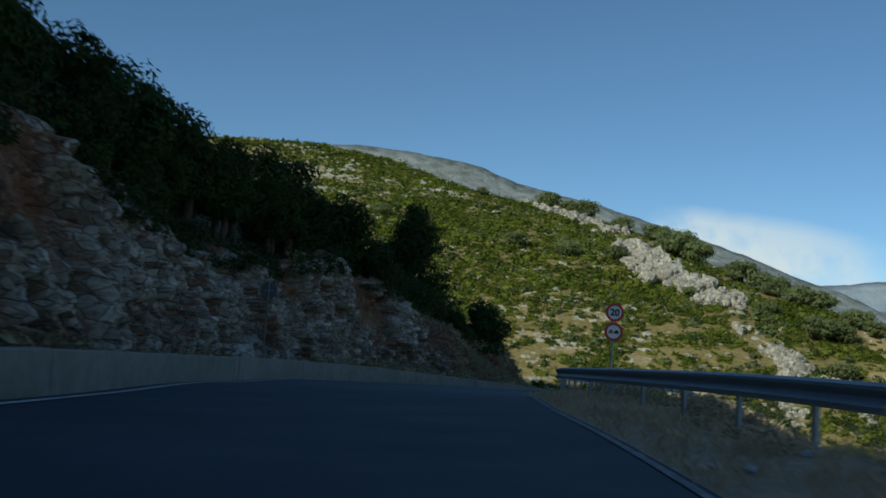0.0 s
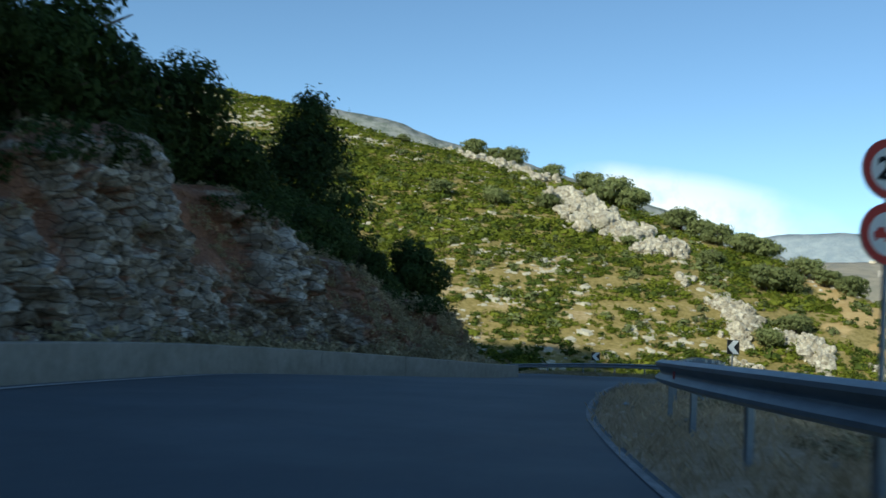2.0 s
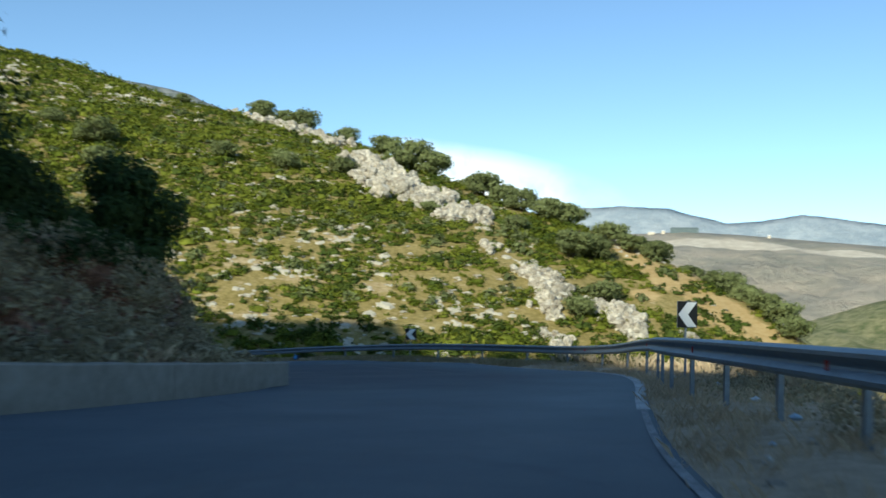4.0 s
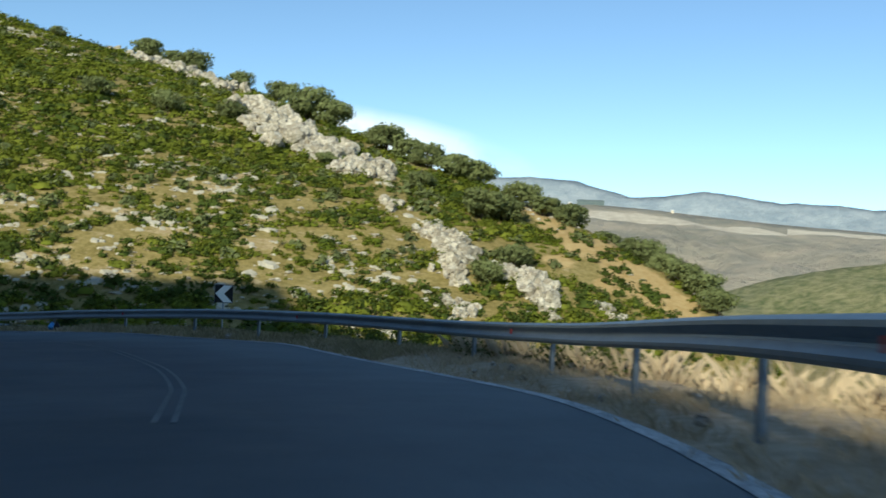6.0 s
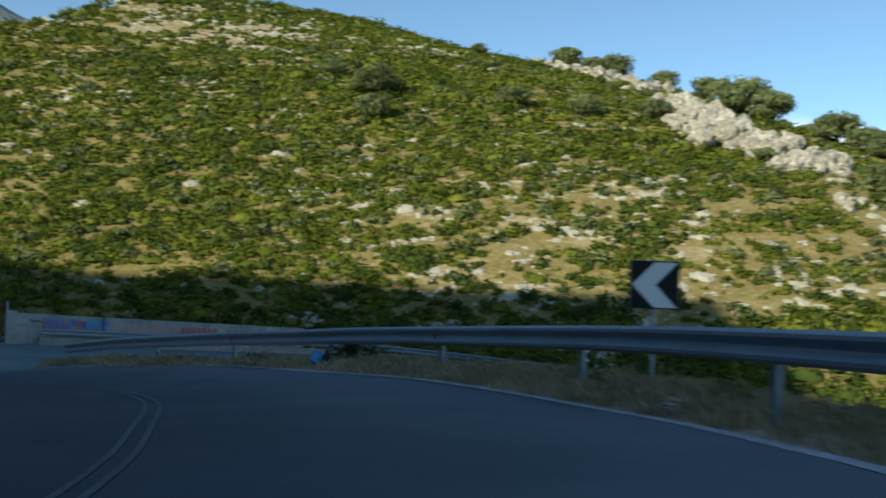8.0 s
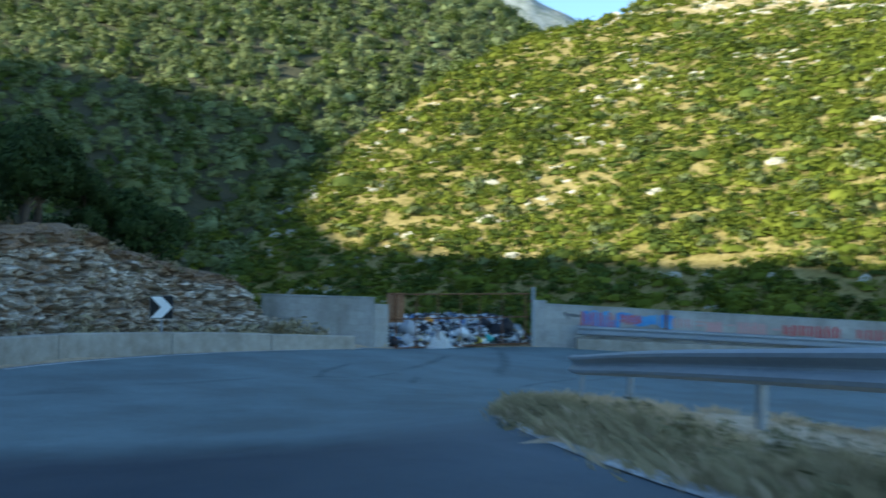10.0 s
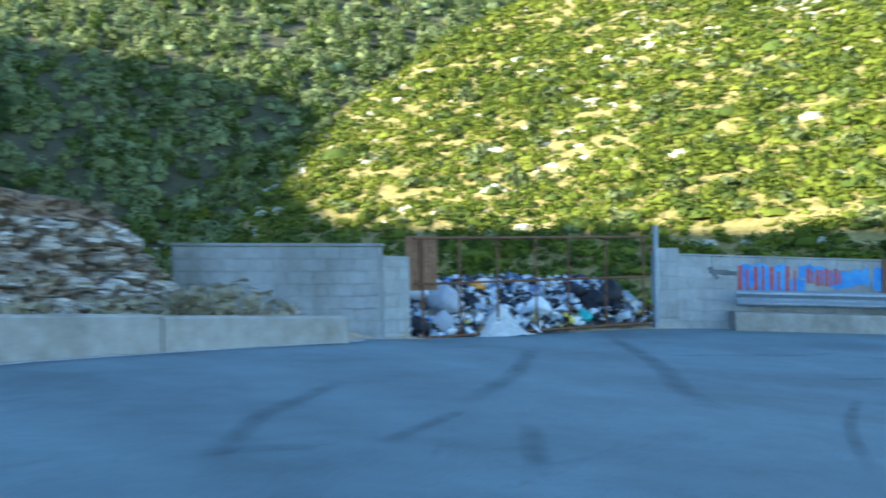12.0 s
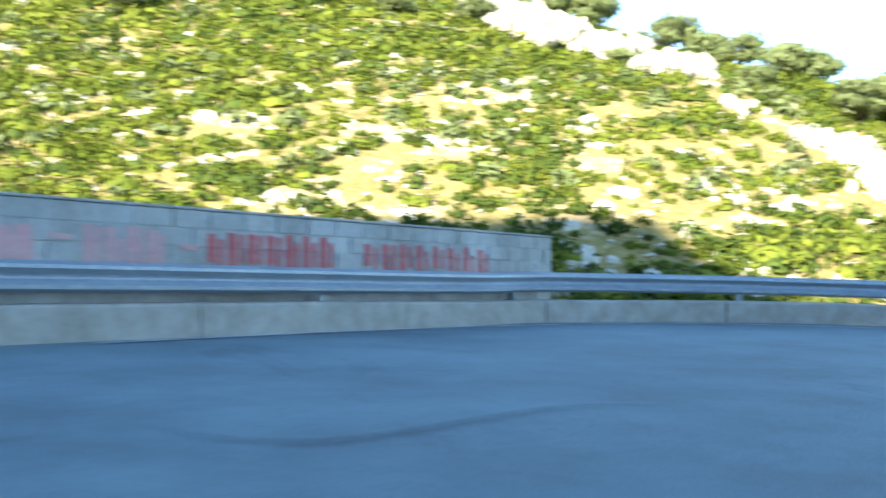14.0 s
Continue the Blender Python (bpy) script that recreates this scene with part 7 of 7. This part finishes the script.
# trees on the bank of the hairpin
kit2 = [tree_kit(160 + k, 4200, 0.032, DARK_LEAF) for k in range(2)]
plant_trees(kit2, [(-15.5, 118.0, 3.3, 0), (-14.6, 121.3, 3.0, 1), (-17.0, 122.5, 3.5, 0), (-16.4, 119.0, 3.8, 1), (-18.2, 119.6, 2.7, 1), (-15.6, 123.6, 2.1, 1), (-14.5, 115.5, 3.0, 0), (-16.6, 120.6, 2.6, 1), (-16.2, 123.2, 2.2, 0), (-15.3, 119.6, 1.7, 1)], "dark green bushy tree above the layered rock", "tree", "trees above the hairpin")

# oaks along the hill's crest
oak = [tree_kit(180 + k, 2200, 0.055, OLIVE, False, 0.66, 0.36, 34) for k in range(4)]
rnd = random.Random(77)
spots = []
for x, y, h in ((33, 368, 10), (39, 366, 8.5), (44, 362, 10.5), (54.7, 342, 7.5), (64.6, 331, 9), (66, 309, 12.5), (71, 305, 10.5), (80, 304, 7), (81.5, 291, 9.5), (86, 288, 8), (87.6, 279, 8.5), (92.4, 273, 8.5), (97, 272, 8), (89, 249, 10), (94, 249, 7.5),
               (103, 261, 8), (105, 255, 7), (109, 252, 6), (113, 256, 8), (117, 249, 8), (119.5, 243, 7.5), (119, 236, 7), (120.5, 232, 7.5), (120, 226, 7), (121, 220.5, 7.5), (120.5, 214.5, 7), (122.5, 229, 6), (118, 240, 5.5), (79, 222, 6), (87, 228, 6.5), (80.6, 262.6, 6), (-13, 302, 10), (-24.5, 316.5, 6), (17.5, 300, 7), (-10.5, 286.5, 8), (46, 296, 7), (32, 296, 7), (62.5, 271, 4.5), (7.7, 363, 4.5)):
    spots.append((x, y, h, rnd.randrange(4)))
plant_trees(oak, spots, "spreading grey-green oak on the hill crest", "tree", "oaks on the hill crest")


# ---- dry grass on the verges ----
def grass(name, xy, height, blades, label, mat, seed):
    r = np.random.default_rng(seed)
    z = ground_z(xy[:, 0], xy[:, 1])
    n = len(xy) * blades
    c = np.repeat(np.c_[xy, z], blades, 0) + np.c_[r.normal(0, 0.09, (n, 2)), np.zeros(n)]
    a = r.uniform(0, 6.283, n)
    h = np.repeat(height, blades) * r.uniform(0.5, 1.2, n)
    lean = r.uniform(0.2, 1.1, n) * h
    w = r.uniform(0.0018, 0.0042, n) * (1 + 1.0 * h)
    side = np.c_[-np.sin(a), np.cos(a), np.zeros(n)] * w[:, None]
    tip = c + np.c_[np.cos(a) * lean, np.sin(a) * lean, h]
    mid = c + np.c_[np.cos(a) * lean * 0.35, np.sin(a) * lean * 0.35, h * 0.6]
    v = np.stack([c - side, c + side, mid + side * 0.8, tip, mid - side * 0.8], 1)
    ob = mesh_object(name, v.reshape(-1, 3), np.arange(n * 5).reshape(-1, 5), mat)
    return tagged(ob, label, "grass", kind="stuff")


n = 19000
jj = RNG.integers(8, int(len(EDGE) * 0.80), n)
t = EDGE[jj, :2] - EDGE[jj, 2:]
t /= np.linalg.norm(t, axis=1)[:, None]
off = 0.04 + 6.0 * RNG.random(n) ** 1.25
g1 = EDGE[jj, :2] + t * off[:, None] + RNG.normal(0, 0.2, (n, 2))
g1 = g1[~inside(g1[:, 0], g1[:, 1], _road_ring)]
dens = value_noise(g1[:, 0], g1[:, 1], 2.2, 41, 3)
g1 = g1[dens > RNG.uniform(-0.75, 0.15, len(g1))]
grass("dry_grass", g1, RNG.uniform(0.05, 0.17, len(g1)), 8, "dry straw-coloured grass on the verge below the rail", DRY, 3)
# olive-brown grass on the verge of the hairpin
n = 6500
jj = RNG.choice(np.where((EDGE[:, 1] > 84) & (EDGE[:, 1] < 116) & (EDGE[:, 0] > 0) & (np.arange(len(EDGE)) < int(len(EDGE) * 0.74)))[0], n)
t = EDGE[jj, :2] - EDGE[jj, 2:]
t /= np.linalg.norm(t, axis=1)[:, None]
g5 = EDGE[jj, :2] + t * (0.10 + 3.6 * RNG.random(n))[:, None] + RNG.normal(0, 0.12, (n, 2))
g5 = g5[~inside(g5[:, 0], g5[:, 1], _road_ring) & (np.hypot(g5[:, 0] - 11.9, g5[:, 1] - 103.6) > 0.75)]
grass("verge_grass", g5, RNG.uniform(0.06, 0.21, len(g5)), 8, "olive-brown dry grass on the verge of the hairpin", OLIVE_GRASS, 8)
# taller straw on the slope below the bend
n = 1800
jj = RNG.choice(np.where((EDGE[:, 1] > 60) & (EDGE[:, 1] < 86) & (EDGE[:, 0] > 0))[0], n)
t = EDGE[jj, :2] - EDGE[jj, 2:]
t /= np.linalg.norm(t, axis=1)[:, None]
g4 = EDGE[jj, :2] + t * RNG.uniform(2.6, 9.0, n)[:, None] + RNG.normal(0, 0.2, (n, 2))
grass("tall_dry_grass", g4, RNG.uniform(0.25, 0.65, len(g4)), 9, "tall straw-yellow grass on the slope below the rail", DRY, 6)
n = 5000
jj = RNG.integers(30, int(len(FOOT) * 0.72), n)
dd = RNG.uniform(-0.7, 3.2, n)
g2 = np.stack([FOOT[jj, 0] - tt[jj, 1] * dd, FOOT[jj, 1] + tt[jj, 0] * dd], -1) + RNG.normal(0, 0.15, (n, 2))
g2 = g2[(value_noise(g2[:, 0], g2[:, 1], 1.8, 43, 2) > -0.1) & ~inside(g2[:, 0], g2[:, 1], _road_ring)]
grass("bank_grass", g2, RNG.uniform(0.12, 0.45, len(g2)), 7, "dry grass tufts at the foot of the rock cutting", DRY, 4)

n = 5200
g3 = np.stack([RNG.uniform(-19, -11, n), RNG.uniform(104, 126, n)], -1)
d3, _ = nearest(g3[:, 0], g3[:, 1], FOOT)
g3 = g3[(d3 > 1.5) & (d3 < 4.4) & inside(g3[:, 0], g3[:, 1], _ring)]
grass("bank_top_grass", g3, RNG.uniform(0.12, 0.40, len(g3)), 10, "rust-brown dry grass along the top of the layered rock", RUSTY_GRASS, 5)

# ---- a bank of cloud over the far ridge ----
def cloud_bank():
    m, n, l, b = material("cloud", 1.0)
    a = np.linspace(9, 27, 60)
    h = np.linspace(0, 1, 14)
    A, H = np.meshgrid(np.radians(a), h)
    low, high = 3.0, np.interp(a, [9, 11, 13, 16, 19, 22, 25, 27], [7.6, 9.4, 9.6, 9.3, 8.9, 8.2, 7.0, 5.4])[None, :]
    el = np.radians(low + (high - low) * H)
    R = 4400
    v = np.stack([10 + R * np.sin(A), 80 + R * np.cos(A), R * np.tan(el)], -1)
    ob = mesh_object("backdrop_cloud", v.reshape(-1, 3), grid_faces(14, 60), m, True)
    uv = ob.data.uv_layers.new(name="UVMap")
    idx = np.empty(len(ob.data.loops), np.int32)
    ob.data.loops.foreach_get("vertex_index", idx)
    uv.data.foreach_set("uv", np.stack([((A - A.min()) / (A.max() - A.min())).ravel()[idx], H.ravel()[idx]], -1).astype(np.float32).ravel())
    tc = n.new("ShaderNodeTexCoord")
    sep = n.new("ShaderNodeSeparateXYZ")
    l.new(tc.outputs["UV"], sep.inputs[0])
    fade = ramp(n, l, sep.outputs["Y"], [(0.0, (0.3,) * 3), (0.5, (1.0,) * 3), (0.85, (0.6,) * 3), (1.0, (0.0,) * 3)])
    side = ramp(n, l, sep.outputs["X"], [(0.0, (0.0,) * 3), (0.16, (1.0,) * 3), (0.55, (0.75,) * 3), (1.0, (0.0,) * 3)])
    soft = noise_node(n, l, 0.004, 6, 0.55)
    k = mix(n, l, 1.0, mix(n, l, 1.0, fade, side, "MULTIPLY"), ramp(n, l, soft, [(0.34, (0.15,) * 3), (0.56, (1.2,) * 3)]), "MULTIPLY")
    # the cloud glows by itself in place of sunlight on it
    glow = n.new("ShaderNodeEmission")
    glow.inputs["Color"].default_value, glow.inputs["Strength"].default_value = (1.0, 0.93, 0.86, 1), 1.35
    tr = n.new("ShaderNodeBsdfTransparent")
    ms = n.new("ShaderNodeMixShader")
    l.new(k, ms.inputs[0])
    l.new(tr.outputs[0], ms.inputs[1])
    l.new(glow.outputs[0], ms.inputs[2])
    l.new(ms.outputs[0], n["Material Output"].inputs["Surface"])
    ob.visible_shadow = False
    return tagged(ob, "soft white bank of cloud over the far ridge", "cloud", kind="structure")


cloud_bank()
